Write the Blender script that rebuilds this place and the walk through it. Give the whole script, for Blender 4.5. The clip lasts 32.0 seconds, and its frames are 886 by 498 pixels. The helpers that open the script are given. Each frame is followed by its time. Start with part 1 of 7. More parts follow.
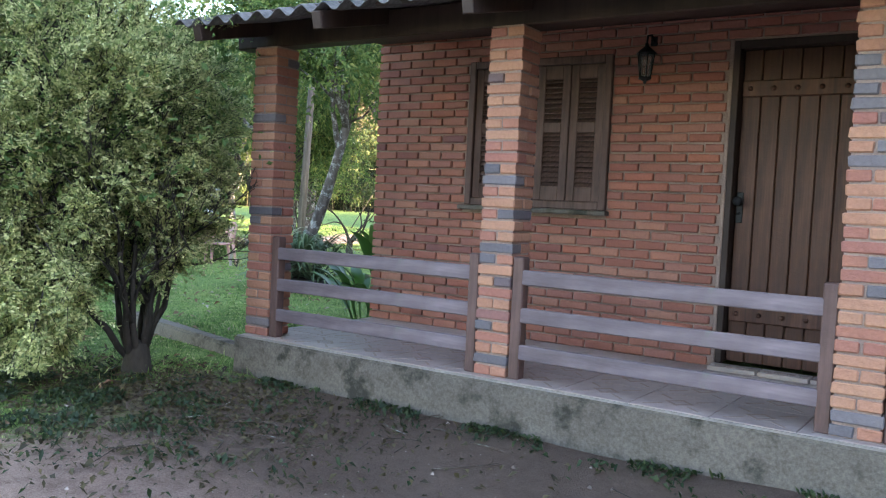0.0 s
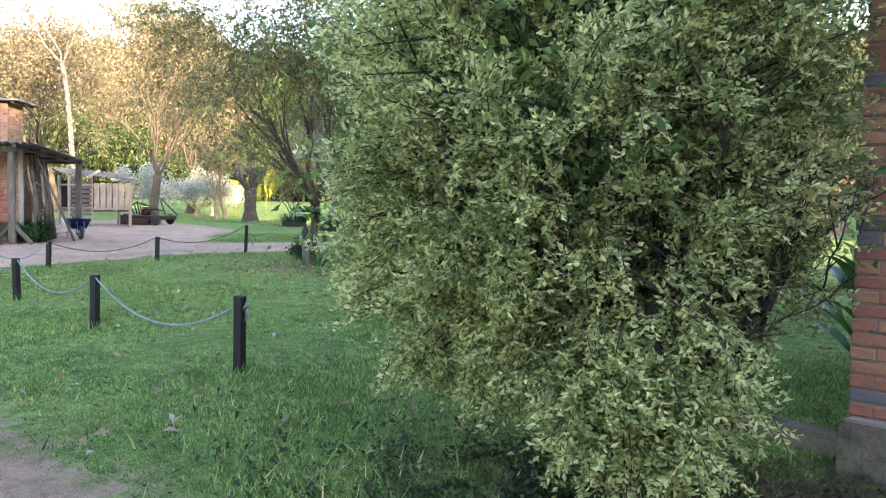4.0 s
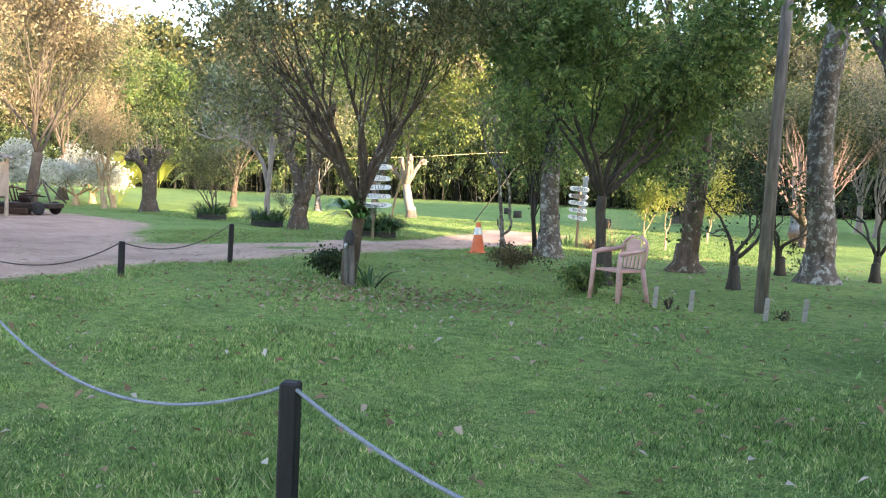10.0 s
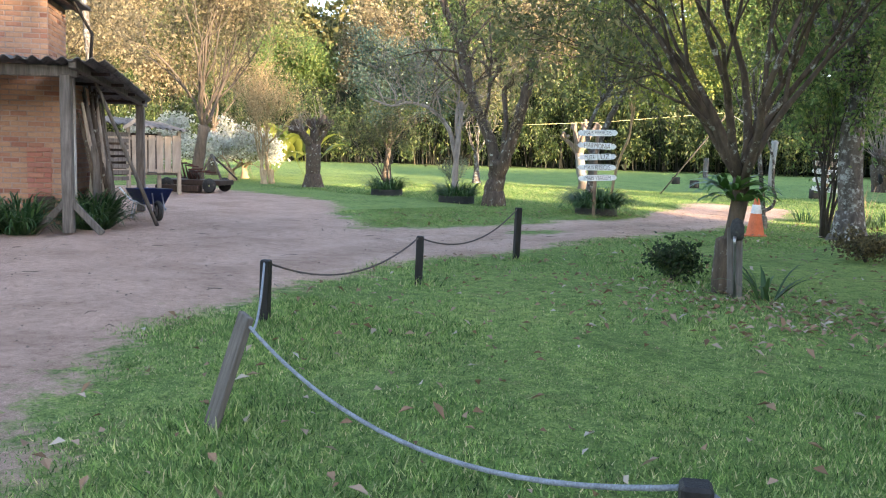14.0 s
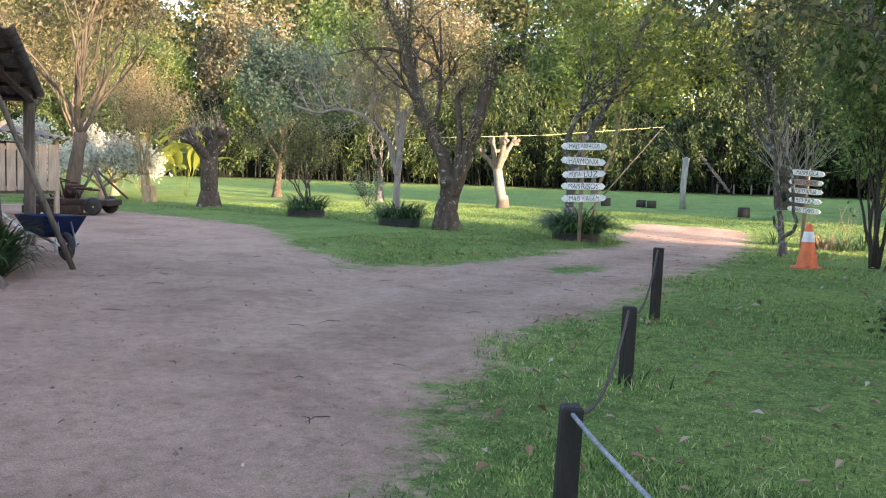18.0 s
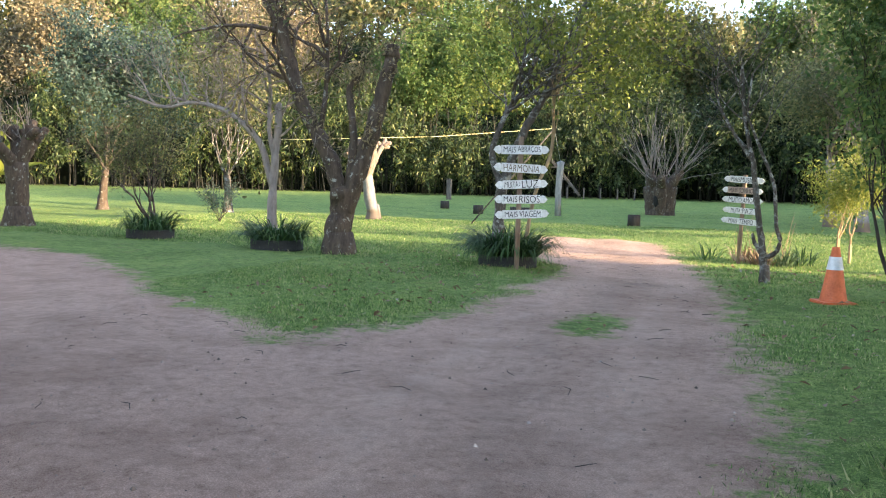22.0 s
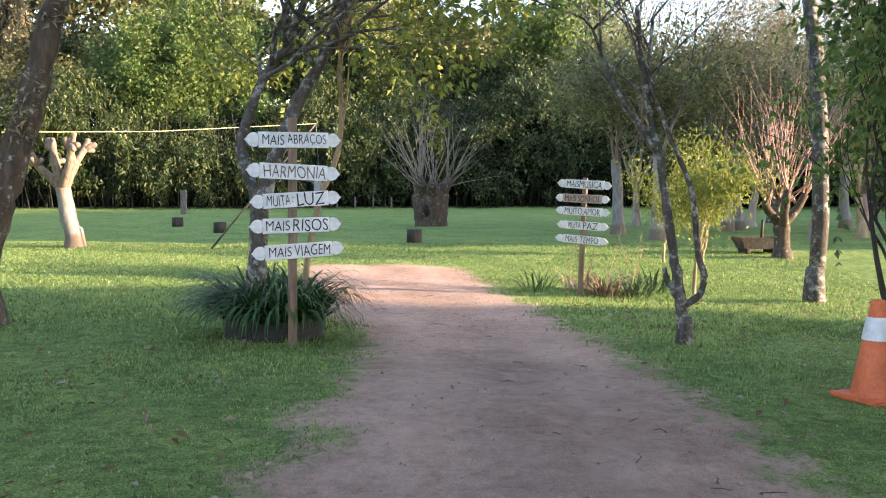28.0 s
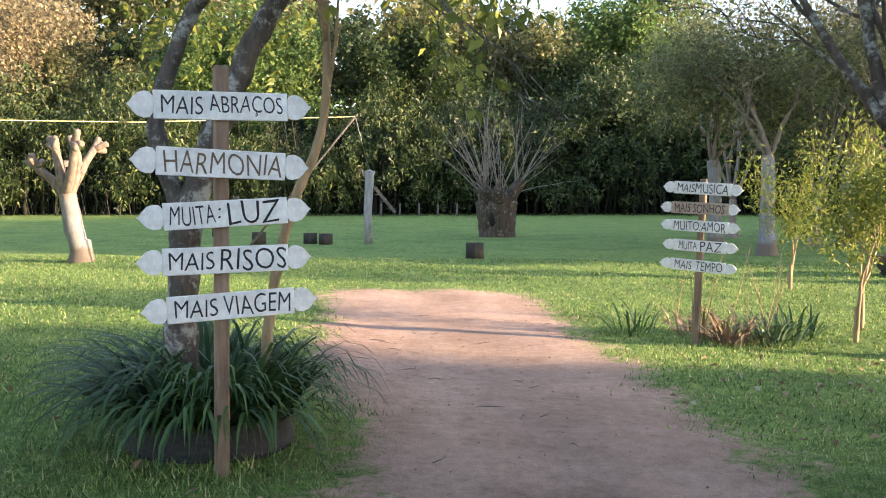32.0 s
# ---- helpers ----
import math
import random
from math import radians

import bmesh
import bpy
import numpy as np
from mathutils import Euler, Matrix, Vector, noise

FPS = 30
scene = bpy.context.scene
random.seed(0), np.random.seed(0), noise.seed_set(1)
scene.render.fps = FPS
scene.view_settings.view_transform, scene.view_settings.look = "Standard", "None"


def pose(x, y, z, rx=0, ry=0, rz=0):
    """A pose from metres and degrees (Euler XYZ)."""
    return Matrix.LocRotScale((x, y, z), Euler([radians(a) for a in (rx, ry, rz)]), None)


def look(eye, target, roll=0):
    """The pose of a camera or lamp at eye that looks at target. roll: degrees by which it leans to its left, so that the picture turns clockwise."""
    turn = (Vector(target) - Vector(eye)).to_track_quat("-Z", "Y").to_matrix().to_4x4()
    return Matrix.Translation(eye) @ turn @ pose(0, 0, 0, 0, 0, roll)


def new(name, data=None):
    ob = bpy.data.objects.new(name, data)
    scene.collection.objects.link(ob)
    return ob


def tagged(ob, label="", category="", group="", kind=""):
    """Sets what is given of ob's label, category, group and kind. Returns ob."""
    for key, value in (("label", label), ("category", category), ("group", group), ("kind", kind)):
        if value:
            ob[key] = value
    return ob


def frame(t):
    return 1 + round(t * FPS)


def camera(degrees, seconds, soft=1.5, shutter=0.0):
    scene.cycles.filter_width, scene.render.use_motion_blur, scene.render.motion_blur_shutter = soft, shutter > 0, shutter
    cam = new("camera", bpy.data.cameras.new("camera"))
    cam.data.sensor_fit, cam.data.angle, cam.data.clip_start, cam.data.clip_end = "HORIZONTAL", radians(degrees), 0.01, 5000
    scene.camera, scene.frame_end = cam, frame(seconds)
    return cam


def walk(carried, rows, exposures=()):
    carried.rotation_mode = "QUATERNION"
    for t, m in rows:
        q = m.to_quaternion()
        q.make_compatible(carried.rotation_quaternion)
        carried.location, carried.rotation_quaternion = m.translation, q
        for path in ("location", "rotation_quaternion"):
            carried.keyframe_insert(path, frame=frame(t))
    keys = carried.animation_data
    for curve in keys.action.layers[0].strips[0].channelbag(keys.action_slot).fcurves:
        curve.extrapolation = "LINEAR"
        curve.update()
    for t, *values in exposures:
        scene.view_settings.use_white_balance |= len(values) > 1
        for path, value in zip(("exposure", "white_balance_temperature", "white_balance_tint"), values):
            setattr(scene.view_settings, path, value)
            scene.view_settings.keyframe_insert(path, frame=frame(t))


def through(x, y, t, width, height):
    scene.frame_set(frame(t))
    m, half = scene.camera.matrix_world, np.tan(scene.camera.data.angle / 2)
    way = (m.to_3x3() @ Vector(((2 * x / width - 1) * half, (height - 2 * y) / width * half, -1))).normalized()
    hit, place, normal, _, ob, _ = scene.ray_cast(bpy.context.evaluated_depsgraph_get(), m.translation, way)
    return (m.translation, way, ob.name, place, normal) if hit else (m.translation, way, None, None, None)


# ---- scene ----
cam = camera(54.8, 32.0, soft=1.1)

PATH = [
    (0, (-8.88, 4.676, 1.277), (-9.994, 6.334, 1.177), 2.8),
    (0.5, (-9.147, 4.662, 1.312), (-10.288, 6.301, 1.207), 2.8),
    (1, (-9.496, 4.642, 1.289), (-10.665, 6.262, 1.181), 2.8),
    (1.5, (-9.946, 4.644, 1.303), (-11.163, 6.227, 1.19), 2.7),
    (2, (-10.376, 4.649, 1.305), (-11.624, 6.208, 1.183), 2.2),
    (2.5, (-10.798, 4.677, 1.284), (-12.073, 6.214, 1.168), 1.7),
    (3, (-11.242, 4.733, 1.309), (-12.562, 6.232, 1.21), 1.8),
    (3.5, (-11.705, 4.766, 1.291), (-13.038, 6.253, 1.176), 1.5),
    (4, (-12.144, 4.795, 1.28), (-13.492, 6.267, 1.155), 1.1),
    (4.5, (-12.568, 4.837, 1.293), (-13.918, 6.308, 1.17), 1.6),
    (6.5, (-14.336, 5.15, 1.27), (-15.515, 6.76, 1.143), 1.6),
    (7, (-14.803, 5.245, 1.293), (-15.993, 6.846, 1.156), 1.5),
    (7.5, (-15.197, 5.32, 1.264), (-16.348, 6.95, 1.131), 1.3),
    (8, (-15.615, 5.431, 1.269), (-16.695, 7.107, 1.117), 1.3),
    (8.5, (-16.058, 5.613, 1.29), (-17.119, 7.302, 1.149), 1.6),
    (9, (-16.522, 5.731, 1.276), (-17.542, 7.446, 1.135), 1.7),
    (9.5, (-16.94, 5.853, 1.238), (-17.961, 7.566, 1.095), 1.8),
    (10, (-17.474, 6.025, 1.223), (-18.549, 7.706, 1.086), 2.4),
    (10.5, (-17.992, 6.14, 1.207), (-19.16, 7.756, 1.052), 1.8),
    (11, (-18.46, 6.225, 1.208), (-19.712, 7.777, 1.053), 0.9),
    (11.5, (-18.943, 6.325, 1.178), (-20.241, 7.839, 1.021), 0.7),
    (12, (-19.404, 6.395, 1.187), (-20.71, 7.898, 1.005), 0.4),
    (12.5, (-19.897, 6.543, 1.207), (-21.211, 8.04, 1.024), 0.7),
    (13, (-20.389, 6.653, 1.185), (-21.656, 8.188, 0.987), 1.2),
    (13.5, (-20.848, 6.737, 1.159), (-22.102, 8.278, 0.94), 1.2),
    (14, (-21.347, 6.877, 1.167), (-22.612, 8.411, 0.95), 1.5),
    (14.5, (-21.834, 7.026, 1.169), (-23.069, 8.586, 0.963), 1.3),
    (16.5, (-23.731, 7.62, 1.134), (-24.906, 9.228, 0.947), 1.4),
    (17, (-24.183, 7.772, 1.109), (-25.31, 9.415, 0.93), 1.5),
    (17.5, (-24.621, 7.942, 1.11), (-25.687, 9.625, 0.931), 1.4),
    (18, (-25.038, 8.095, 1.132), (-26.016, 9.831, 0.959), 1.8),
    (18.5, (-25.453, 8.301, 1.153), (-26.28, 10.113, 0.981), 1.5),
    (19, (-25.851, 8.598, 1.138), (-26.659, 10.419, 0.966), 1.7),
    (19.5, (-26.201, 8.849, 1.143), (-26.987, 10.681, 0.976), 1.5),
    (20, (-26.52, 9.129, 1.143), (-27.245, 10.987, 0.987), 1.5),
    (20.5, (-26.82, 9.488, 1.165), (-27.502, 11.361, 0.999), 1.4),
    (21, (-27.15, 9.863, 1.188), (-27.793, 11.75, 1.019), 1.4),
    (21.5, (-27.473, 10.257, 1.194), (-28.095, 12.151, 1.03), 1.3),
    (22, (-27.775, 10.705, 1.223), (-28.391, 12.601, 1.068), 1.4),
    (22.5, (-28.044, 11.104, 1.227), (-28.608, 13.017, 1.081), 1.3),
    (23, (-28.216, 11.428, 1.205), (-28.71, 13.36, 1.056), 0.3),
    (23.5, (-28.471, 11.914, 1.203), (-28.89, 13.865, 1.069), 1.4),
    (24, (-28.571, 12.254, 1.216), (-28.912, 14.22, 1.081), 0.1),
    (24.5, (-28.683, 12.631, 1.254), (-28.987, 14.603, 1.111), 0.4),
    (26, (-29.083, 14.019, 1.231), (-29.239, 16.008, 1.087), 0.0),
    (26.5, (-29.195, 14.485, 1.269), (-29.279, 16.478, 1.125), -0.0),
    (28.5, (-29.241, 16.338, 1.275), (-29.276, 18.334, 1.149), 0.1),
    (29, (-29.239, 16.783, 1.257), (-29.275, 18.779, 1.129), 0.2),
    (30, (-29.186, 17.669, 1.288), (-29.257, 19.663, 1.151), 0.1),
    (31, (-29.176, 18.543, 1.282), (-29.323, 20.534, 1.161), -0.2),
    (32, (-29.198, 19.318, 1.291), (-29.399, 21.305, 1.177), 0.1),
]
EXPOSURES = [(0.0, 3.30, 6790, 16), (1.5, 3.28, 6790, 16), (3.0, 2.95, 6790, 16), (4.5, 2.95, 6790, 16), (7.0, 2.81, 6890, 16), (10.0, 2.75, 6840, 16), (11.0, 2.45, 6790, 16), (12.0, 2.27, 6790, 16), (13.0, 2.40, 6840, 16), (14.0, 2.58, 6840, 16), (17.0, 2.35, 6880, 16), (19.0, 2.50, 6930, 16), (20.0, 2.53, 6980, 14), (24.0, 2.37, 6980, 19), (26.0, 2.37, 6980, 20), (32.0, 2.25, 6980, 18)]
walk(cam, [(t, look(eye, target, roll)) for t, eye, target, roll in PATH], EXPOSURES)

# ---- world, sun, exposure ----
SUN_EL, SUN_FROM = 9.5, (0.99, -0.13)      # low evening sun, shining from the east
world = bpy.data.worlds.new("sky")
scene.world = world
world.use_nodes = True
wn = world.node_tree.nodes
sky = wn.new("ShaderNodeTexSky")
sky.sky_type, sky.sun_disc = "NISHITA", False
sky.sun_elevation = radians(SUN_EL + 8)
sky.sun_rotation = math.atan2(SUN_FROM[0], SUN_FROM[1])
sky.air_density, sky.dust_density, sky.ozone_density = 1.0, 0.5, 1.0
wn["Background"].inputs[1].default_value = 0.15
world.node_tree.links.new(sky.outputs[0], wn["Background"].inputs[0])
sun_data = bpy.data.lights.new("sun", "SUN")
sun_data.energy, sun_data.angle, sun_data.color = 4.8, radians(0.6), (1.0, 0.82, 0.56)
sun = new("sun", sun_data)
sun.matrix_world = look((SUN_FROM[0] * 60, SUN_FROM[1] * 60, 60 * math.tan(radians(SUN_EL))), (0, 0, 0))

# ---- helpers for meshes ----
RNG = np.random.default_rng(7)


def gz(x, y):
    """Height of the ground: flat, with a slight rise at the house, a dip by the second sign and a rise far off."""
    r = math.hypot(x + 28, y - 15)
    return (0.06 * math.exp(-((x + 13) ** 2 + (y - 8) ** 2) / 60)
            - 0.27 * math.exp(-(((x + 25) / 6) ** 2 + ((y - 28.5) / 4) ** 2) / 2)
            + 0.12 * min(1.0, max(0.0, (r - 26) / 12)) + 0.25 * min(1.0, max(0.0, (r - 38) / 30)))


def mesh_np(name, verts, faces, mat=None, smooth=False):
    """A mesh from arrays of vertices and of faces with one count of corners."""
    me = bpy.data.meshes.new(name)
    v = np.asarray(verts, np.float32).reshape(-1, 3)
    f = np.asarray(faces, np.int32)
    n, k = f.shape
    me.vertices.add(len(v))
    me.vertices.foreach_set("co", v.ravel())
    me.loops.add(n * k)
    me.loops.foreach_set("vertex_index", f.ravel())
    me.polygons.add(n)
    me.polygons.foreach_set("loop_start", np.arange(0, n * k, k, dtype=np.int32))
    me.polygons.foreach_set("loop_total", np.full(n, k, np.int32))
    me.polygons.foreach_set("use_smooth", np.full(n, smooth))
    me.update(calc_edges=True)
    me.validate()
    if mat:
        me.materials.append(mat)
    return me


def join(*chunks):
    """Joins (verts, faces) arrays into one."""
    vs, fs, n = [], [], 0
    for v, f in chunks:
        v = np.asarray(v, float).reshape(-1, 3)
        vs.append(v)
        fs.append(np.asarray(f, int) + n)
        n += len(v)
    return np.concatenate(vs), np.concatenate(fs)


def mesh_bm(name, bm, mat=None, smooth=False):
    me = bpy.data.meshes.new(name)
    bmesh.ops.recalc_face_normals(bm, faces=bm.faces[:])
    bm.to_mesh(me)
    bm.free()
    if smooth:
        for p in me.polygons:
            p.use_smooth = True
    if mat:
        me.materials.append(mat)
    return me


def part(name, data, parent, m=None, label=""):
    """Links a mesh as ONE object under a thing."""
    ob = new(name, data)
    ob.parent = parent
    if m is not None:
        ob.matrix_basis = m
    if label:
        ob["label"] = label
    return ob


def thing(name, label, category, m=None, group="", kind="", data=None):
    ob = new(name, data)
    if data is None:
        ob.empty_display_size = 0.1
    if m is not None:
        ob.matrix_basis = m
    return tagged(ob, label, category, group, kind)


def box_bm(sx, sy, sz, bevel=0.0, at=(0, 0, 0), seg=1, bm=None, rot=None):
    bm = bm or bmesh.new()
    m = Matrix.Translation(at) @ (rot.to_4x4() if rot else Matrix()) @ Matrix.Diagonal((sx, sy, sz, 1))
    made = bmesh.ops.create_cube(bm, size=1.0, matrix=m)["verts"]
    if bevel:
        edges = {e for v in made for e in v.link_edges}
        bmesh.ops.bevel(bm, geom=list(edges), offset=bevel, segments=seg, affect="EDGES")
    return bm


def box(name, sx, sy, sz, mat, bevel=0.004, seg=1):
    return mesh_bm(name, box_bm(sx, sy, sz, bevel, seg=seg), mat)


def rod_arrays(pts, radii, sides=7, cap=True):
    """A tapered tube along points, as vertices and quads."""
    pts = np.asarray(pts, float)
    radii = np.asarray(radii, float) * np.ones(len(pts))
    tang = np.gradient(pts, axis=0)
    tang /= np.linalg.norm(tang, axis=1, keepdims=True) + 1e-9
    ref = np.array([0, 0, 1.0]) if abs(tang[0][2]) < 0.9 else np.array([1.0, 0, 0])
    a = np.cross(tang, ref)
    a /= np.linalg.norm(a, axis=1, keepdims=True) + 1e-9
    b = np.cross(tang, a)
    th = np.arange(sides) * 2 * np.pi / sides
    ring = a[:, None] * np.cos(th)[None, :, None] + b[:, None] * np.sin(th)[None, :, None]
    v = (pts[:, None] + ring * radii[:, None, None]).reshape(-1, 3)
    n = len(pts)
    i = np.arange(n - 1)[:, None] * sides + np.arange(sides)[None]
    j = np.arange(n - 1)[:, None] * sides + (np.arange(sides)[None] + 1) % sides
    f = np.stack([i, j, j + sides, i + sides], -1).reshape(-1, 4)
    if cap:
        v = np.concatenate([v, pts[-1:] + tang[-1:] * radii[-1] * 0.4, pts[:1]])
        top, low = len(v) - 2, len(v) - 1
        k = (n - 1) * sides
        f = np.concatenate([f, [[k + s, k + (s + 1) % sides, top, top] for s in range(sides)],
                            [[(s + 1) % sides, s, low, low] for s in range(sides)]])
    return v, f


def quads_tris(v, f):
    """Keeps the array of quads clean of doubled corners by turning all into triangles."""
    f = np.asarray(f)
    t = np.concatenate([f[:, [0, 1, 2]], f[:, [0, 2, 3]][f[:, 2] != f[:, 3]]])
    return v, t


def rod(name, pts, radii, mat, sides=8):
    v, f = quads_tris(*rod_arrays(pts, radii, sides))
    return mesh_np(name, v, f, mat, True)


def lathe(name, prof, mat, sides=20):
    """A turned shape from (radius, z) pairs."""
    th = np.arange(sides) * 2 * np.pi / sides
    v = np.array([[r * math.cos(t), r * math.sin(t), z] for r, z in prof for t in th])
    f = [[i * sides + s, i * sides + (s + 1) % sides, (i + 1) * sides + (s + 1) % sides, (i + 1) * sides + s]
         for i in range(len(prof) - 1) for s in range(sides)]
    return mesh_np(name, v, f, mat, True)


# ---- materials ----
def material(name, build, rough=0.8, metal=0.0, bump=0.0, bump_scale=40.0, detail=6.0, spec=0.3):
    """A principled material; build(nodes, links) returns the socket of its base colour."""
    mat = bpy.data.materials.new(name)
    mat.use_nodes = True
    nt = mat.node_tree
    bsdf = nt.nodes["Principled BSDF"]
    bsdf.inputs["Roughness"].default_value = rough
    bsdf.inputs["Metallic"].default_value = metal
    bsdf.inputs["Specular IOR Level"].default_value = spec
    nt.links.new(build(nt.nodes, nt.links), bsdf.inputs["Base Color"])
    if bump:
        nz = noise_tex(nt.nodes, nt.links, bump_scale, detail)
        bp = nt.nodes.new("ShaderNodeBump")
        bp.inputs["Strength"].default_value = bump
        bp.inputs["Distance"].default_value = 0.01
        nt.links.new(nz, bp.inputs["Height"])
        nt.links.new(bp.outputs[0], bsdf.inputs["Normal"])
    return mat


def noise_tex(nodes, links, scale, detail=5.0, rough=0.6, coord="Object", stretch=None):
    tc = nodes.new("ShaderNodeTexCoord")
    nz = nodes.new("ShaderNodeTexNoise")
    nz.inputs["Scale"].default_value = scale
    nz.inputs["Detail"].default_value = detail
    nz.inputs["Roughness"].default_value = rough
    out = tc.outputs[coord]
    if stretch:
        mp = nodes.new("ShaderNodeMapping")
        mp.inputs["Scale"].default_value = stretch
        links.new(out, mp.inputs[0])
        out = mp.outputs[0]
    links.new(out, nz.inputs["Vector"])
    return nz.outputs["Fac"]


def ramp(nodes, links, fac, stops):
    r = nodes.new("ShaderNodeValToRGB")
    el = r.color_ramp.elements
    while len(el) < len(stops):
        el.new(0.5)
    for e, (p, c) in zip(el, stops):
        e.position, e.color = p, (*c, 1)
    links.new(fac, r.inputs[0])
    return r.outputs[0]


def mix(nodes, links, fac, a, b, mode="MIX"):
    m = nodes.new("ShaderNodeMix")
    m.data_type, m.blend_type = "RGBA", mode
    for s, v in ((m.inputs[0], fac), (m.inputs[6], a), (m.inputs[7], b)):
        if hasattr(v, "is_linked"):
            links.new(v, s)
        elif isinstance(v, (int, float)):
            s.default_value = v
        else:
            s.default_value = (*v, 1)
    return m.outputs[2]


def two_scale(big, small, stops, dirt=None, dirt_at=(0.5, 0.7), coord="Object", stretch=None):
    """Base colour with fine grain, large stains and, if wanted, patches of dirt."""
    def build(nodes, links):
        fine = ramp(nodes, links, noise_tex(nodes, links, small, 6, 0.65, coord, stretch), stops)
        wide = ramp(nodes, links, noise_tex(nodes, links, big, 4, 0.6, coord), [(0.3, (0.72, 0.72, 0.72)), (0.7, (1.12, 1.12, 1.12))])
        c = mix(nodes, links, 1.0, fine, wide, "MULTIPLY")
        if dirt:
            f = ramp(nodes, links, noise_tex(nodes, links, big * 2.3, 6, 0.7, coord), [(dirt_at[0], (0, 0, 0)), (dirt_at[1], (1, 1, 1))])
            c = mix(nodes, links, f, c, dirt)
        return c
    return build


def per_object(stops, small=30.0, lo=0.8):
    """Colour chosen per object, with grain on top."""
    def build(nodes, links):
        info = nodes.new("ShaderNodeObjectInfo")
        c = ramp(nodes, links, info.outputs["Random"], stops)
        g = ramp(nodes, links, noise_tex(nodes, links, small, 6, 0.7), [(0.25, (lo, lo, lo)), (0.75, (1.12, 1.12, 1.12))])
        return mix(nodes, links, 1.0, c, g, "MULTIPLY")
    return build


def per_island(stops, small=30.0, lo=0.8):
    def build(nodes, links):
        info = nodes.new("ShaderNodeNewGeometry")
        c = ramp(nodes, links, info.outputs["Random Per Island"], stops)
        g = ramp(nodes, links, noise_tex(nodes, links, small, 6, 0.7), [(0.25, (lo, lo, lo)), (0.75, (1.12, 1.12, 1.12))])
        return mix(nodes, links, 1.0, c, g, "MULTIPLY")
    return build


def leaf_material(name, stops, rough=0.5, through=0.45, spec=0.3, tufts=0):
    mat = bpy.data.materials.new(name)
    mat.use_nodes = True
    nt = mat.node_tree
    n, l = nt.nodes, nt.links
    info = n.new("ShaderNodeNewGeometry")
    c = ramp(n, l, info.outputs["Random Per Island"], stops)
    big = ramp(n, l, noise_tex(n, l, 0.9, 3), [(0.3, (0.75, 0.78, 0.75)), (0.7, (1.15, 1.12, 1.1))])
    c = mix(n, l, 1.0, c, big, "MULTIPLY")
    if tufts:
        fine = ramp(n, l, noise_tex(n, l, tufts, 5, 0.7), [(0.30, (0.35, 0.42, 0.35)), (0.5, (0.95, 0.95, 0.92)), (0.70, (1.55, 1.42, 1.3))])
        c = mix(n, l, 1.0, c, fine, "MULTIPLY")
    bsdf = n["Principled BSDF"]
    bsdf.inputs["Roughness"].default_value = rough
    bsdf.inputs["Specular IOR Level"].default_value = spec
    l.new(c, bsdf.inputs["Base Color"])
    tr = n.new("ShaderNodeBsdfTranslucent")
    l.new(c, tr.inputs[0])
    ms = n.new("ShaderNodeMixShader")
    ms.inputs[0].default_value = through
    l.new(bsdf.outputs[0], ms.inputs[1])
    l.new(tr.outputs[0], ms.inputs[2])
    l.new(ms.outputs[0], n["Material Output"].inputs["Surface"])
    return mat


BRICK_STOPS = [(0.0, (0.28, 0.105, 0.075)), (0.25, (0.35, 0.14, 0.095)), (0.5, (0.31, 0.13, 0.10)), (0.75, (0.41, 0.19, 0.13)), (0.9, (0.38, 0.13, 0.085)), (1.0, (0.21, 0.09, 0.08))]
PILLAR_STOPS = [(0.0, (0.38, 0.175, 0.115)), (0.35, (0.45, 0.235, 0.15)), (0.6, (0.38, 0.165, 0.115)), (0.84, (0.33, 0.135, 0.105)), (0.855, (0.12, 0.11, 0.12)), (1.0, (0.19, 0.165, 0.17))]
M_BRICK = material("brick_wall_clay", per_object(BRICK_STOPS, 45), 0.9, bump=0.5, bump_scale=60)
M_BRICK_JOINED = material("brick_wall_clay_joined", per_island(BRICK_STOPS, 45), 0.9, bump=0.5, bump_scale=60)
M_PILLAR = material("brick_pillar_clay", per_object(PILLAR_STOPS, 40), 0.9, bump=0.5, bump_scale=60)
M_OLD_BRICK = material("old_brick", per_island([(0, (0.33, 0.17, 0.105)), (0.5, (0.40, 0.235, 0.15)), (0.8, (0.34, 0.18, 0.115)), (1, (0.25, 0.105, 0.07))], 30), 0.9, bump=0.5, bump_scale=50)
M_MORTAR = material("mortar", two_scale(3, 80, [(0.3, (0.27, 0.185, 0.15)), (0.7, (0.38, 0.275, 0.23))]), 0.95, bump=0.6, bump_scale=120)
M_CONCRETE = material("concrete", two_scale(1.6, 60, [(0.3, (0.105, 0.09, 0.073)), (0.7, (0.195, 0.167, 0.137))], (0.04, 0.036, 0.027), (0.52, 0.66)), 0.92, bump=0.5, bump_scale=70)
M_TILE = material("floor_tile", per_object([(0, (0.33, 0.265, 0.235)), (1, (0.42, 0.345, 0.305))], 9, 0.7), 0.4, bump=0.05, bump_scale=30, spec=0.5)
M_TILE_MARK = material("tile_pattern", two_scale(4, 50, [(0.3, (0.28, 0.205, 0.165)), (0.7, (0.37, 0.285, 0.24))]), 0.45)
M_GROUT = material("grout", two_scale(4, 60, [(0.3, (0.22, 0.195, 0.175)), (0.7, (0.31, 0.275, 0.25))]), 0.9)
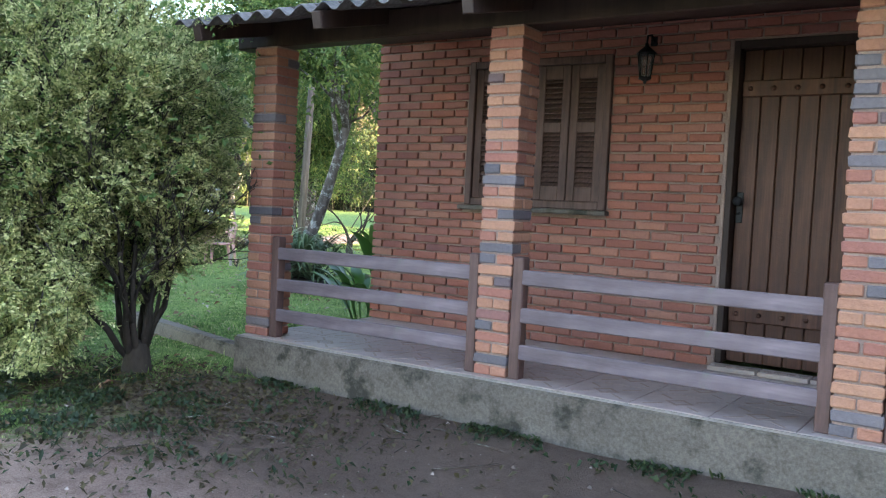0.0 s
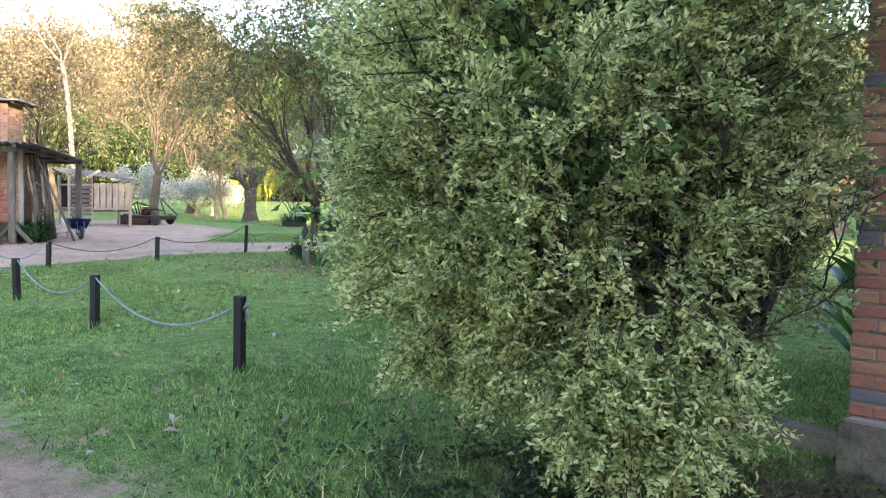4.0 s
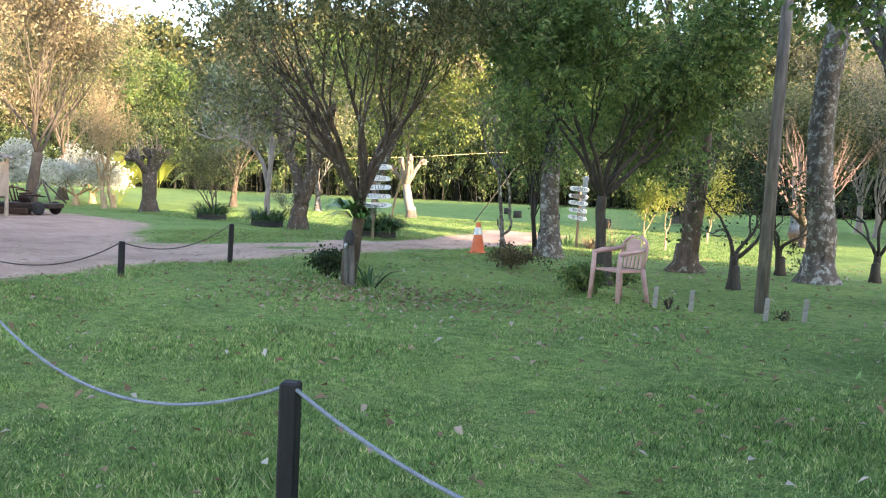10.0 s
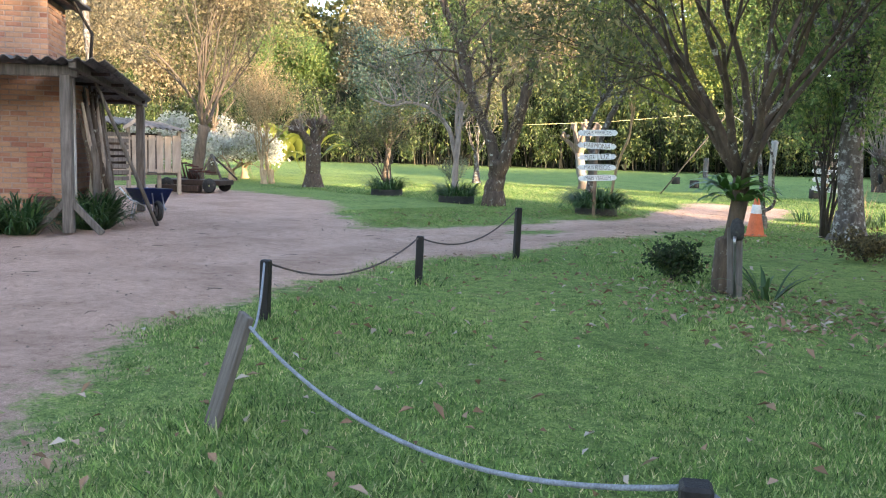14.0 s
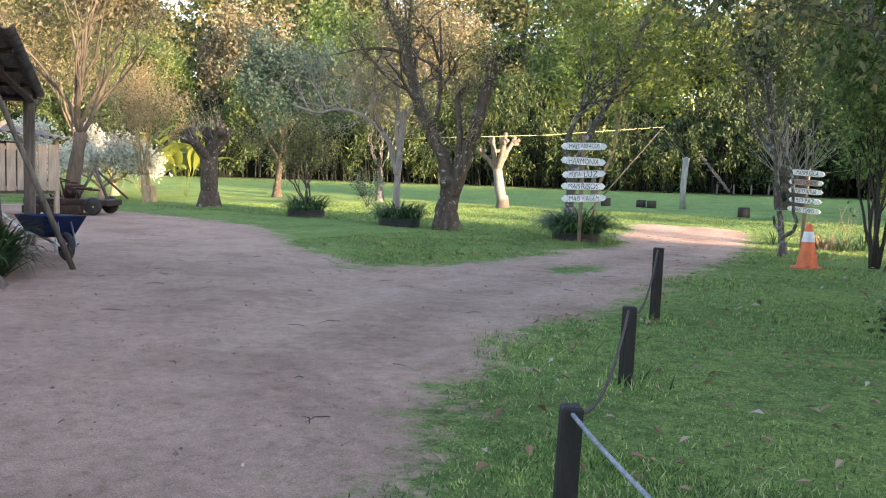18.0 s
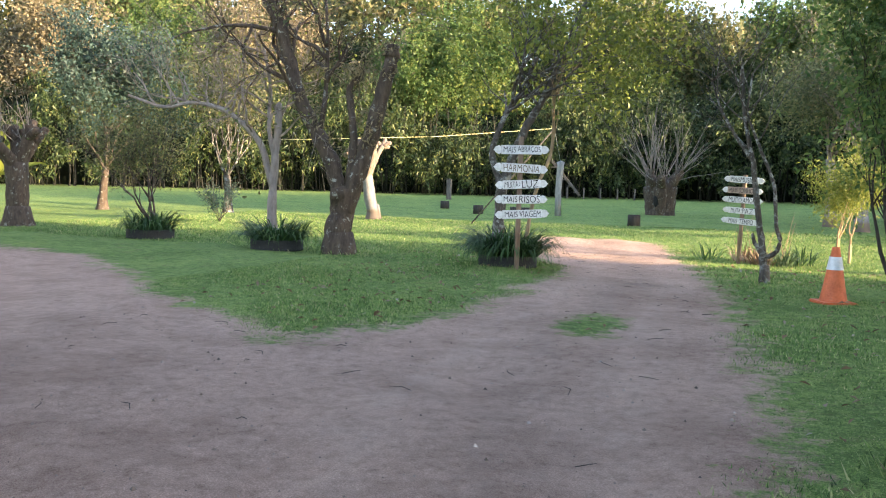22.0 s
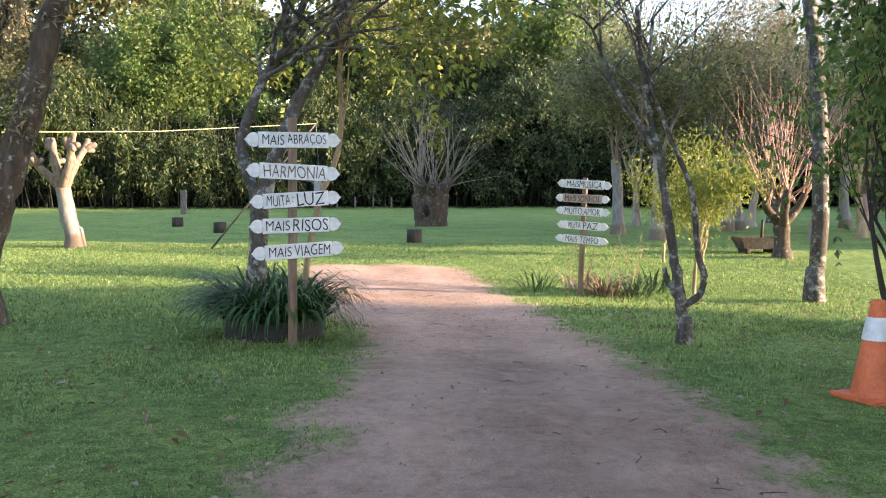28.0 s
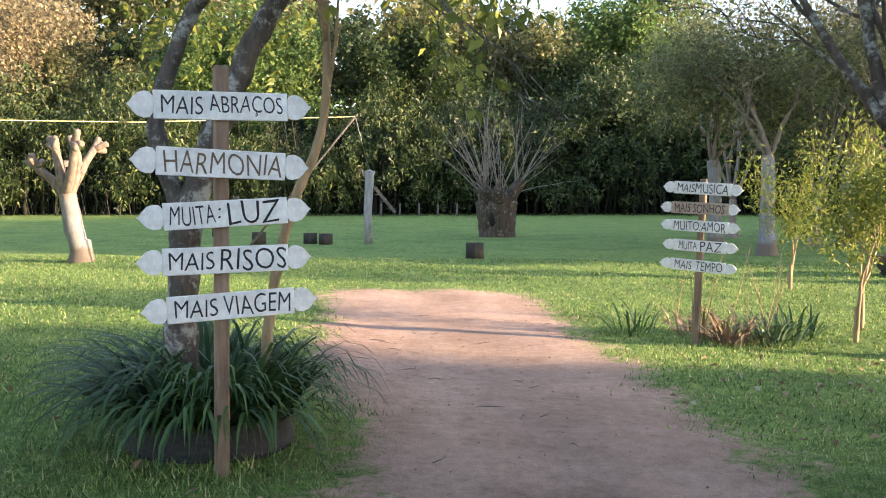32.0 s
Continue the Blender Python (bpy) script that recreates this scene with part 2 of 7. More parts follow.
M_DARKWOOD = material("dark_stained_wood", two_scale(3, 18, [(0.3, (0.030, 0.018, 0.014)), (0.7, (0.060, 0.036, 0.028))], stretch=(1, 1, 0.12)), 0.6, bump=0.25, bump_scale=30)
M_DOORWOOD = material("door_wood", two_scale(3, 22, [(0.3, (0.045, 0.017, 0.010)), (0.55, (0.10, 0.040, 0.024)), (0.75, (0.16, 0.070, 0.044))], stretch=(1.5, 1.5, 0.08)), 0.5, bump=0.25, bump_scale=30)
M_SHUTTER = material("shutter_wood", two_scale(3, 22, [(0.3, (0.07, 0.037, 0.029)), (0.7, (0.165, 0.094, 0.074))], stretch=(1, 1, 0.15)), 0.6, bump=0.2, bump_scale=30)
M_RAIL = material("rail_wood", two_scale(2.5, 20, [(0.3, (0.115, 0.085, 0.09)), (0.7, (0.225, 0.175, 0.187))], (0.16, 0.15, 0.13), (0.6, 0.75), stretch=(0.12, 1, 1)), 0.6, bump=0.3, bump_scale=40)
M_RAILPOST = material("rail_post_wood", two_scale(3, 20, [(0.3, (0.09, 0.05, 0.042)), (0.7, (0.17, 0.10, 0.085))], stretch=(1, 1, 0.12)), 0.6, bump=0.25, bump_scale=40)
M_GREYWOOD = material("weathered_wood", two_scale(2, 26, [(0.25, (0.055, 0.046, 0.04)), (0.5, (0.125, 0.108, 0.094)), (0.75, (0.21, 0.185, 0.165))], stretch=(1, 1, 0.1)), 0.9, bump=0.5, bump_scale=45)
M_PALEWOOD = material("pale_board_wood", two_scale(2, 26, [(0.25, (0.22, 0.17, 0.13)), (0.75, (0.44, 0.365, 0.29))], stretch=(1, 1, 0.1)), 0.85, bump=0.4, bump_scale=45)
M_BLACKPOST = material("tarred_post", two_scale(4, 30, [(0.3, (0.006, 0.0055, 0.006)), (0.7, (0.018, 0.016, 0.016))], stretch=(1, 1, 0.2)), 0.65, bump=0.4, bump_scale=60)
M_ROOF = material("fibre_cement", two_scale(1.5, 30, [(0.3, (0.09, 0.085, 0.085)), (0.7, (0.20, 0.19, 0.185))], (0.03, 0.03, 0.028), (0.5, 0.68)), 0.95, bump=0.6, bump_scale=50)
M_METAL = material("black_iron", two_scale(8, 60, [(0.3, (0.012, 0.012, 0.013)), (0.7, (0.03, 0.03, 0.032))]), 0.45, 0.6)
M_STEEL = material("brushed_steel", two_scale(8, 80, [(0.3, (0.42, 0.42, 0.44)), (0.7, (0.60, 0.60, 0.62))]), 0.35, 0.9)
M_WHITEBOARD = material("white_board", two_scale(5, 40, [(0.3, (0.66, 0.66, 0.66)), (0.7, (0.80, 0.80, 0.79))]), 0.6, bump=0.1, bump_scale=50)
M_INK = material("black_lettering", two_scale(20, 90, [(0.3, (0.012, 0.012, 0.018)), (0.7, (0.03, 0.03, 0.04))]), 0.6)
M_BOLD = material("bold_black_lettering", two_scale(20, 90, [(0.3, (0.006, 0.006, 0.008)), (0.7, (0.015, 0.015, 0.018))]), 0.5)
M_BROWNINK = material("faded_brown_lettering", two_scale(20, 90, [(0.3, (0.10, 0.065, 0.04)), (0.7, (0.20, 0.14, 0.09))]), 0.6)
M_BAREBOARD = material("bare_sign_board", two_scale(4, 40, [(0.3, (0.34, 0.25, 0.20)), (0.7, (0.50, 0.39, 0.32))], stretch=(0.15, 1, 1)), 0.7, bump=0.2, bump_scale=50)
M_SIGNPOST = material("sign_post_wood", two_scale(3, 22, [(0.3, (0.15, 0.095, 0.065)), (0.7, (0.30, 0.21, 0.155))], stretch=(1, 1, 0.1)), 0.8, bump=0.4, bump_scale=40)
M_ORANGE = material("cone_plastic", two_scale(6, 50, [(0.3, (0.55, 0.115, 0.04)), (0.7, (0.70, 0.17, 0.07))], (0.40, 0.13, 0.07), (0.6, 0.75)), 0.55)
M_WHITEBAND = material("reflective_band", two_scale(6, 60, [(0.3, (0.60, 0.60, 0.62)), (0.7, (0.75, 0.75, 0.77))]), 0.4)
M_CHAIR = material("pink_plastic", two_scale(4, 50, [(0.3, (0.38, 0.225, 0.205)), (0.7, (0.50, 0.31, 0.29))], (0.22, 0.16, 0.13), (0.6, 0.78)), 0.5)
M_ROPE = material("rope_fibre", two_scale(20, 160, [(0.3, (0.15, 0.165, 0.19)), (0.7, (0.30, 0.325, 0.37))]), 0.85, bump=0.8, bump_scale=200)
M_DARKROPE = material("dark_rope_fibre", two_scale(20, 160, [(0.3, (0.06, 0.045, 0.04)), (0.7, (0.13, 0.10, 0.09))]), 0.9, bump=0.8, bump_scale=200)
M_RUBBER = material("tyre_rubber", two_scale(4, 40, [(0.3, (0.018, 0.018, 0.019)), (0.7, (0.05, 0.05, 0.05))], (0.10, 0.09, 0.075), (0.58, 0.75)), 0.85, bump=0.3)
M_BLUE = material("blue_steel_tray", two_scale(4, 40, [(0.3, (0.012, 0.024, 0.09)), (0.7, (0.03, 0.05, 0.16))], (0.12, 0.07, 0.05), (0.64, 0.74)), 0.5, 0.2)
M_RUST = material("rusty_red_iron", two_scale(4, 40, [(0.3, (0.045, 0.018, 0.015)), (0.7, (0.11, 0.042, 0.033))]), 0.8, 0.3, bump=0.3)
M_CYAN = material("yellow_line", two_scale(10, 60, [(0.3, (0.60, 0.52, 0.25)), (0.7, (0.75, 0.68, 0.38))]), 0.8)
M_GLASS = bpy.data.materials.new("lantern_glass")
M_GLASS.use_nodes = True
M_GLASS.node_tree.nodes["Principled BSDF"].inputs["Transmission Weight"].default_value = 0.9
M_GLASS.node_tree.nodes["Principled BSDF"].inputs["Roughness"].default_value = 0.25
M_GLASS.node_tree.nodes["Principled BSDF"].inputs["Base Color"].default_value = (0.85, 0.86, 0.88, 1)


def bark(name, stops, patch=None, at=(0.56, 0.62), scale=14):
    def build(n, l):
        c = ramp(n, l, noise_tex(n, l, scale, 8, 0.7, "Object", (1, 1, 0.25)), stops)
        if patch:
            f = ramp(n, l, noise_tex(n, l, 9, 9, 0.75), [(at[0], (0, 0, 0)), (at[1], (1, 1, 1))])
            c = mix(n, l, f, c, patch)
        return c
    return material(name, build, 0.95, bump=0.9, bump_scale=28, detail=8)


M_BARK = bark("lichen_bark", [(0.3, (0.03, 0.025, 0.021)), (0.7, (0.125, 0.105, 0.09))], (0.29, 0.295, 0.275), (0.51, 0.61))
M_BARK_BROWN = bark("brown_bark", [(0.3, (0.032, 0.023, 0.017)), (0.7, (0.115, 0.083, 0.06))], (0.30, 0.30, 0.26), (0.57, 0.64))
M_BARK_DARK = bark("dark_bark", [(0.3, (0.020, 0.017, 0.014)), (0.7, (0.065, 0.055, 0.045))], (0.14, 0.15, 0.12), (0.62, 0.7))
M_BARK_PALE = bark("pale_bark", [(0.3, (0.24, 0.19, 0.15)), (0.7, (0.46, 0.39, 0.32))])
M_BARK_GOLD = bark("straw_bark", [(0.3, (0.22, 0.15, 0.085)), (0.7, (0.42, 0.31, 0.19))])
def lime_bark(name, top):
    """Bark that is limewashed up to a height, the wash flaking off."""
    def build(n, l):
        wash = ramp(n, l, noise_tex(n, l, 14, 8, 0.7, "Object", (1, 1, 0.3)), [(0.3, (0.13, 0.12, 0.115)), (0.7, (0.29, 0.28, 0.27))])
        raw = ramp(n, l, noise_tex(n, l, 18, 8, 0.7, "Object", (1, 1, 0.25)), [(0.3, (0.10, 0.07, 0.055)), (0.7, (0.30, 0.23, 0.18))])
        tc = n.new("ShaderNodeTexCoord")
        sep = n.new("ShaderNodeSeparateXYZ")
        l.new(tc.outputs["Object"], sep.inputs[0])
        ad = n.new("ShaderNodeMath")
        ad.operation = "MULTIPLY_ADD"
        l.new(noise_tex(n, l, 5, 6, 0.7), ad.inputs[0])
        ad.inputs[1].default_value = -1.2
        l.new(sep.outputs[2], ad.inputs[2])
        mr = n.new("ShaderNodeMapRange")
        l.new(ad.outputs[0], mr.inputs[0])
        mr.inputs[1].default_value, mr.inputs[2].default_value = top - 0.75, top - 0.45
        c = mix(n, l, mr.outputs[0], wash, raw)
        low = n.new("ShaderNodeMapRange")
        l.new(sep.outputs[2], low.inputs[0])
        low.inputs[1].default_value, low.inputs[2].default_value = 0.34, 0.26
        return mix(n, l, low.outputs[0], c, (0.17, 0.13, 0.10))
    return material(name, build, 0.95, bump=0.9, bump_scale=28, detail=8)


M_LIME = bark("limewashed_wood", [(0.3, (0.20, 0.19, 0.185)), (0.7, (0.37, 0.36, 0.35))], (0.24, 0.18, 0.14), (0.62, 0.72))
M_LIME_LOW = lime_bark("limewashed_low", 1.25)
M_LIME_HIGH = lime_bark("limewashed_high", 2.3)
M_TWIG = bark("bare_twig", [(0.3, (0.17, 0.135, 0.115)), (0.7, (0.34, 0.28, 0.24))])
M_TWIG_TAN = bark("tan_twig", [(0.3, (0.055, 0.042, 0.033)), (0.7, (0.15, 0.115, 0.085))])
M_TWIG_PINK = bark("pink_twig", [(0.3, (0.20, 0.12, 0.10)), (0.7, (0.36, 0.24, 0.20))])
# mostly near-black: the thicket's shade is in the stem colour, few stay pale
M_CULM = material("shaded_bamboo_culm", per_island([(0, (0.006, 0.007, 0.004)), (0.6, (0.016, 0.016, 0.009)), (0.93, (0.03, 0.027, 0.015)), (1, (0.12, 0.10, 0.06))], 6), 0.6)

L_VARIEG = leaf_material("variegated_leaf", [(0, (0.17, 0.22, 0.09)), (0.4, (0.36, 0.41, 0.175)), (0.75, (0.60, 0.61, 0.28)), (1, (0.80, 0.77, 0.43))], 0.55, 0.55)
L_GREEN = leaf_material("green_leaf", [(0, (0.06, 0.115, 0.036)), (0.5, (0.125, 0.20, 0.062)), (0.85, (0.21, 0.275, 0.085)), (1, (0.32, 0.34, 0.11))], 0.45, 0.55)
L_OLIVE = leaf_material("olive_leaf", [(0, (0.07, 0.085, 0.036)), (0.5, (0.145, 0.158, 0.07)), (0.85, (0.235, 0.215, 0.095)), (1, (0.35, 0.28, 0.13))], 0.5, 0.5)
L_GOLD = leaf_material("autumn_leaf", [(0, (0.11, 0.095, 0.058)), (0.5, (0.24, 0.195, 0.118)), (1, (0.42, 0.335, 0.205))], 0.6)
L_BAMBOO = leaf_material("bamboo_leaf", [(0, (0.008, 0.017, 0.006)), (0.4, (0.034, 0.060, 0.019)), (0.8, (0.08, 0.108, 0.034)), (1, (0.18, 0.185, 0.06))], 0.5, 0.27)
L_DARK = leaf_material("dark_leaf", [(0, (0.018, 0.038, 0.015)), (0.6, (0.038, 0.065, 0.024)), (1, (0.075, 0.10, 0.035))], 0.45)
L_BLUE = leaf_material("bluish_leaf", [(0, (0.030, 0.062, 0.050)), (0.6, (0.06, 0.10, 0.082)), (1, (0.10, 0.15, 0.12))], 0.45)
L_YELLOW = leaf_material("young_leaf", [(0, (0.12, 0.16, 0.035)), (0.6, (0.21, 0.24, 0.05)), (1, (0.32, 0.33, 0.08))], 0.45)
L_STRAP = leaf_material("strap_leaf", [(0, (0.020, 0.055, 0.020)), (0.6, (0.045, 0.10, 0.035)), (1, (0.09, 0.16, 0.055))], 0.5, 0.3, 0.3)
L_AGAVE = leaf_material("agave_leaf", [(0, (0.05, 0.09, 0.045)), (0.6, (0.09, 0.14, 0.075)), (1, (0.15, 0.20, 0.11))], 0.45, 0.15)
L_BLOSSOM = leaf_material("white_blossom", [(0, (0.55, 0.52, 0.47)), (0.8, (0.78, 0.75, 0.70)), (1, (0.25, 0.28, 0.12))], 0.7)
L_GRASS = leaf_material("grass_blade", [(0, (0.035, 0.075, 0.02)), (0.4, (0.13, 0.245, 0.062)), (0.72, (0.24, 0.37, 0.108)), (0.9, (0.42, 0.47, 0.20)), (1, (0.58, 0.48, 0.30))], 0.5, 0.4, tufts=8.0)
L_DRY = leaf_material("fallen_leaf", [(0, (0.13, 0.075, 0.04)), (0.5, (0.26, 0.16, 0.10)), (0.85, (0.34, 0.26, 0.20)), (1, (0.42, 0.37, 0.33))], 0.8, 0.1)


def ground_material():
    mat = bpy.data.materials.new("lawn_and_dirt")
    mat.use_nodes = True
    nt = mat.node_tree
    n, l = nt.nodes, nt.links
    # grass: blades, tufts and broad patches, with worn yellowish spots
    g1 = ramp(n, l, noise_tex(n, l, 60, 8, 0.8), [(0.32, (0.040, 0.072, 0.022)), (0.5, (0.160, 0.250, 0.074)), (0.68, (0.36, 0.44, 0.155))])
    g3 = ramp(n, l, noise_tex(n, l, 9, 8, 0.75), [(0.32, (0.42, 0.46, 0.42)), (0.5, (0.95, 0.96, 0.92)), (0.68, (1.5, 1.38, 1.25))])
    g2 = ramp(n, l, noise_tex(n, l, 0.7, 7, 0.7), [(0.3, (0.62, 0.68, 0.60)), (0.5, (0.98, 0.98, 0.95)), (0.7, (1.36, 1.2, 1.12))])
    grass = mix(n, l, 1.0, mix(n, l, 1.0, g1, g3, "MULTIPLY"), g2, "MULTIPLY")
    worn = ramp(n, l, noise_tex(n, l, 2.1, 9, 0.8), [(0.54, (0, 0, 0)), (0.72, (0.75, 0.75, 0.75))])
    grass = mix(n, l, worn, grass, (0.20, 0.165, 0.085))
    # sandy earth: grit, scuffs, tracks and damp patches
    d1 = ramp(n, l, noise_tex(n, l, 130, 7, 0.85), [(0.30, (0.15, 0.098, 0.075)), (0.5, (0.455, 0.312, 0.245)), (0.70, (0.75, 0.565, 0.46))])
    d3 = ramp(n, l, noise_tex(n, l, 11, 9, 0.8), [(0.30, (0.60, 0.55, 0.52)), (0.48, (0.98, 0.97, 0.96)), (0.70, (1.22, 1.2, 1.18))])
    d2 = ramp(n, l, noise_tex(n, l, 0.9, 8, 0.75), [(0.28, (0.62, 0.56, 0.53)), (0.52, (1.0, 0.98, 0.97)), (0.75, (1.2, 1.17, 1.15))])
    dirt = mix(n, l, 1.0, mix(n, l, 1.0, d1, d3, "MULTIPLY"), d2, "MULTIPLY")
    at = n.new("ShaderNodeAttribute")
    at.attribute_name = "bare"
    wob = noise_tex(n, l, 7.0, 9, 0.8)
    add = n.new("ShaderNodeMath")
    add.operation = "MULTIPLY_ADD"
    l.new(wob, add.inputs[0])
    add.inputs[1].default_value = 0.9
    l.new(at.outputs["Fac"], add.inputs[2])
    wob2 = noise_tex(n, l, 1.6, 6, 0.7)
    add2 = n.new("ShaderNodeMath")
    add2.operation = "MULTIPLY_ADD"
    l.new(wob2, add2.inputs[0])
    add2.inputs[1].default_value = 0.8
    l.new(add.outputs[0], add2.inputs[2])
    dk = n.new("ShaderNodeAttribute")
    dk.attribute_name = "loam"
    loam = ramp(n, l, noise_tex(n, l, 90, 8, 0.8), [(0.3, (0.055, 0.038, 0.028)), (0.7, (0.16, 0.115, 0.085))])
    dirt = mix(n, l, dk.outputs["Fac"], dirt, loam)
    tk = n.new("ShaderNodeAttribute")
    tk.attribute_name = "track"
    broken = ramp(n, l, noise_tex(n, l, 2.6, 7, 0.75), [(0.36, (0, 0, 0)), (0.62, (1, 1, 1))])
    dirt = mix(n, l, mix(n, l, 1.0, tk.outputs["Color"], broken, "MULTIPLY"), dirt, (0.60, 0.45, 0.365))
    ct = n.new("ShaderNodeAttribute")
    ct.attribute_name = "crown"
    dirt = mix(n, l, mix(n, l, 1.0, ct.outputs["Color"], ramp(n, l, noise_tex(n, l, 5.0, 8, 0.8), [(0.38, (0, 0, 0)), (0.6, (1, 1, 1))]), "MULTIPLY"), dirt, (0.20, 0.145, 0.115))
    shift = n.new("ShaderNodeMath")
    shift.operation = "SUBTRACT"
    l.new(add2.outputs[0], shift.inputs[0])
    shift.inputs[1].default_value = 0.40
    f = ramp(n, l, shift.outputs[0], [(0.84, (0, 0, 0)), (1.0, (1, 1, 1))])
    c = mix(n, l, f, grass, dirt)
    bsdf = n["Principled BSDF"]
    bsdf.inputs["Roughness"].default_value = 0.95
    bsdf.inputs["Specular IOR Level"].default_value = 0.15
    l.new(c, bsdf.inputs["Base Color"])
    h1 = noise_tex(n, l, 14, 12, 0.85)
    bp = n.new("ShaderNodeBump")
    bp.inputs["Strength"].default_value = 1.0
    bp.inputs["Distance"].default_value = 0.04
    l.new(h1, bp.inputs["Height"])
    l.new(bp.outputs[0], bsdf.inputs["Normal"])
    return mat


M_GROUND = ground_material()

# ---- ground and road: one sheet, split along the edge of the bare earth ----
YARD = [(-46, 23.5), (-41, 22.2), (-37.2, 21.6), (-34, 18.8), (-32.1, 16.9), (-31.2, 16.2), (-30.5, 16.5), (-30.1, 18.5), (-30.0, 22.9),
        (-30.3, 24.6), (-31.1, 26.7), (-31.8, 30.3), (-32.2, 32.2), (-29.3, 32.6), (-28.5, 28.2), (-27.9, 24.2), (-27.55, 18), (-27.45, 15.5),
        (-27.65, 13.6), (-27.1, 11.6), (-26.5, 10.1), (-25.4, 8.7), (-23, 7.3), (-17, 6.45), (-12.9, 6.5), (-12.55, 7.4), (-12.75, 8.5), (-13.0, 9.2),
        (-4, 9.2), (-2, 7), (-2, -3), (-30, -3), (-48, 8)]


def edge_distance(px, py):
    """Signed distance to the edge of the yard: positive inside."""
    poly = np.array(YARD, float)
    inside = np.zeros(px.shape, bool)
    best = np.full(px.shape, 1e9)
    for (ax, ay), (bx, by) in zip(poly, np.roll(poly, -1, 0)):
        ex, ey = bx - ax, by - ay
        t = np.clip(((px - ax) * ex + (py - ay) * ey) / (ex * ex + ey * ey), 0, 1)
        best = np.minimum(best, np.hypot(px - ax - t * ex, py - ay - t * ey))
        cross = ((ay > py) != (by > py)) & (px < ex * (py - ay) / (ey + 1e-12 * (ey == 0)) + ax)
        inside ^= cross
    return np.where(inside, best, -best)


def bare_at(px, py):
    """How bare the earth is, -1 to 1, with the grass patch in the drive and the worn ground under the bush and by the mound."""
    d = edge_distance(px, py)
    b = np.clip(d / 0.9, -1, 1) * 0.5 + 0.5
    patch = np.exp(-(((px + 28.85) / 0.46) ** 2 + ((py - 18.3) / 1.15) ** 2))
    b = b - 0.78 * patch
    under = np.exp(-(((px + 13.9) / 1.3) ** 2 + ((py - 8.0) / 0.9) ** 2) ** 2)
    b = b + 0.42 * under
    mound = np.exp(-(((px + 33.2) / 0.9) ** 2 + ((py - 24.6) / 0.4) ** 2))
    b = b + 0.4 * mound
    ring = np.exp(-(((px + 35.5) / 1.6) ** 2 + ((py - 31.8) / 0.7) ** 2))
    b = b + 0.28 * ring + 0.3 * np.exp(-(((px + 31.6) / 1.3) ** 2 + ((py - 17.0) / 0.8) ** 2))
    return b


def stretch(lo, hi, step, far, ratio=1.25):
    mid = list(np.arange(lo, hi + 1e-6, step))
    left, right, s = [], [], step
    a, b = lo, hi
    while a > -far or b < far:
        s *= ratio
        a, b = a - s, b + s
        left.append(a)
        right.append(b)
    return np.array(left[::-1] + mid + right)


gx, gy = stretch(-50, -5, 0.22, 600), stretch(0, 38, 0.22, 600)
GX, GY = np.meshgrid(gx, gy)
bumps = np.zeros(GX.shape)
for k, (fx, fy, ph, am) in enumerate([(1.3, 0.7, 0.3, 0.012), (0.5, 1.9, 1.1, 0.012), (2.9, 2.3, 2.0, 0.006), (4.7, 1.7, 0.7, 0.004), (3.1, 5.3, 4.0, 0.004)]):
    bumps += am * np.sin(fx * GX + fy * GY + ph)
BARE = bare_at(GX, GY)
LOAM = np.clip(np.exp(-(((GX + 11.6) / 3.0) ** 2 + ((GY - 8.3) / 1.15) ** 2)) * 1.35, 0, 0.8)
# pale wheel tracks of compacted sand along the drive, and the darker strip and bare damp spots between them
mid_x = np.interp(GY, [5, 9, 12, 15, 18, 24, 28, 33], [-20.0, -25.6, -28.2, -28.9, -29.0, -28.95, -29.6, -30.9])
on_drive = np.clip((GY - 9) / 4, 0, 1)
TRACK = 0.38 * on_drive * (np.exp(-((GX - mid_x + 0.62) / 0.17) ** 2) + np.exp(-((GX - mid_x - 0.62) / 0.17) ** 2))
CROWN = 0.4 * on_drive * np.exp(-((GX - mid_x) / 0.32) ** 2) + 0.9 * np.exp(-(((GX + 28.75) / 0.3) ** 2 + ((GY - 22.6) / 0.28) ** 2))
GZ = np.vectorize(gz)(GX, GY) + bumps * np.exp(-((GX + 27) / 60) ** 2) - 0.015 * np.clip(BARE, 0, 1)
GZ += 0.06 * np.exp(-(((GX + 33.0) / 0.7) ** 2 + ((GY - 24.55) / 0.35) ** 2))
near_slab = (GX > -13.3) & (GY > 8.9) & (GX < -4)
GZ[near_slab] -= 0.1
ny, nx = GX.shape
idx = np.arange(ny * nx).reshape(ny, nx)
cells = np.stack([idx[:-1, :-1], idx[:-1, 1:], idx[1:, 1:], idx[1:, :-1]], -1).reshape(-1, 4)
mean_d = BARE.ravel()[cells].mean(1)
all_v = np.stack([GX, GY, GZ], -1).reshape(-1, 3)
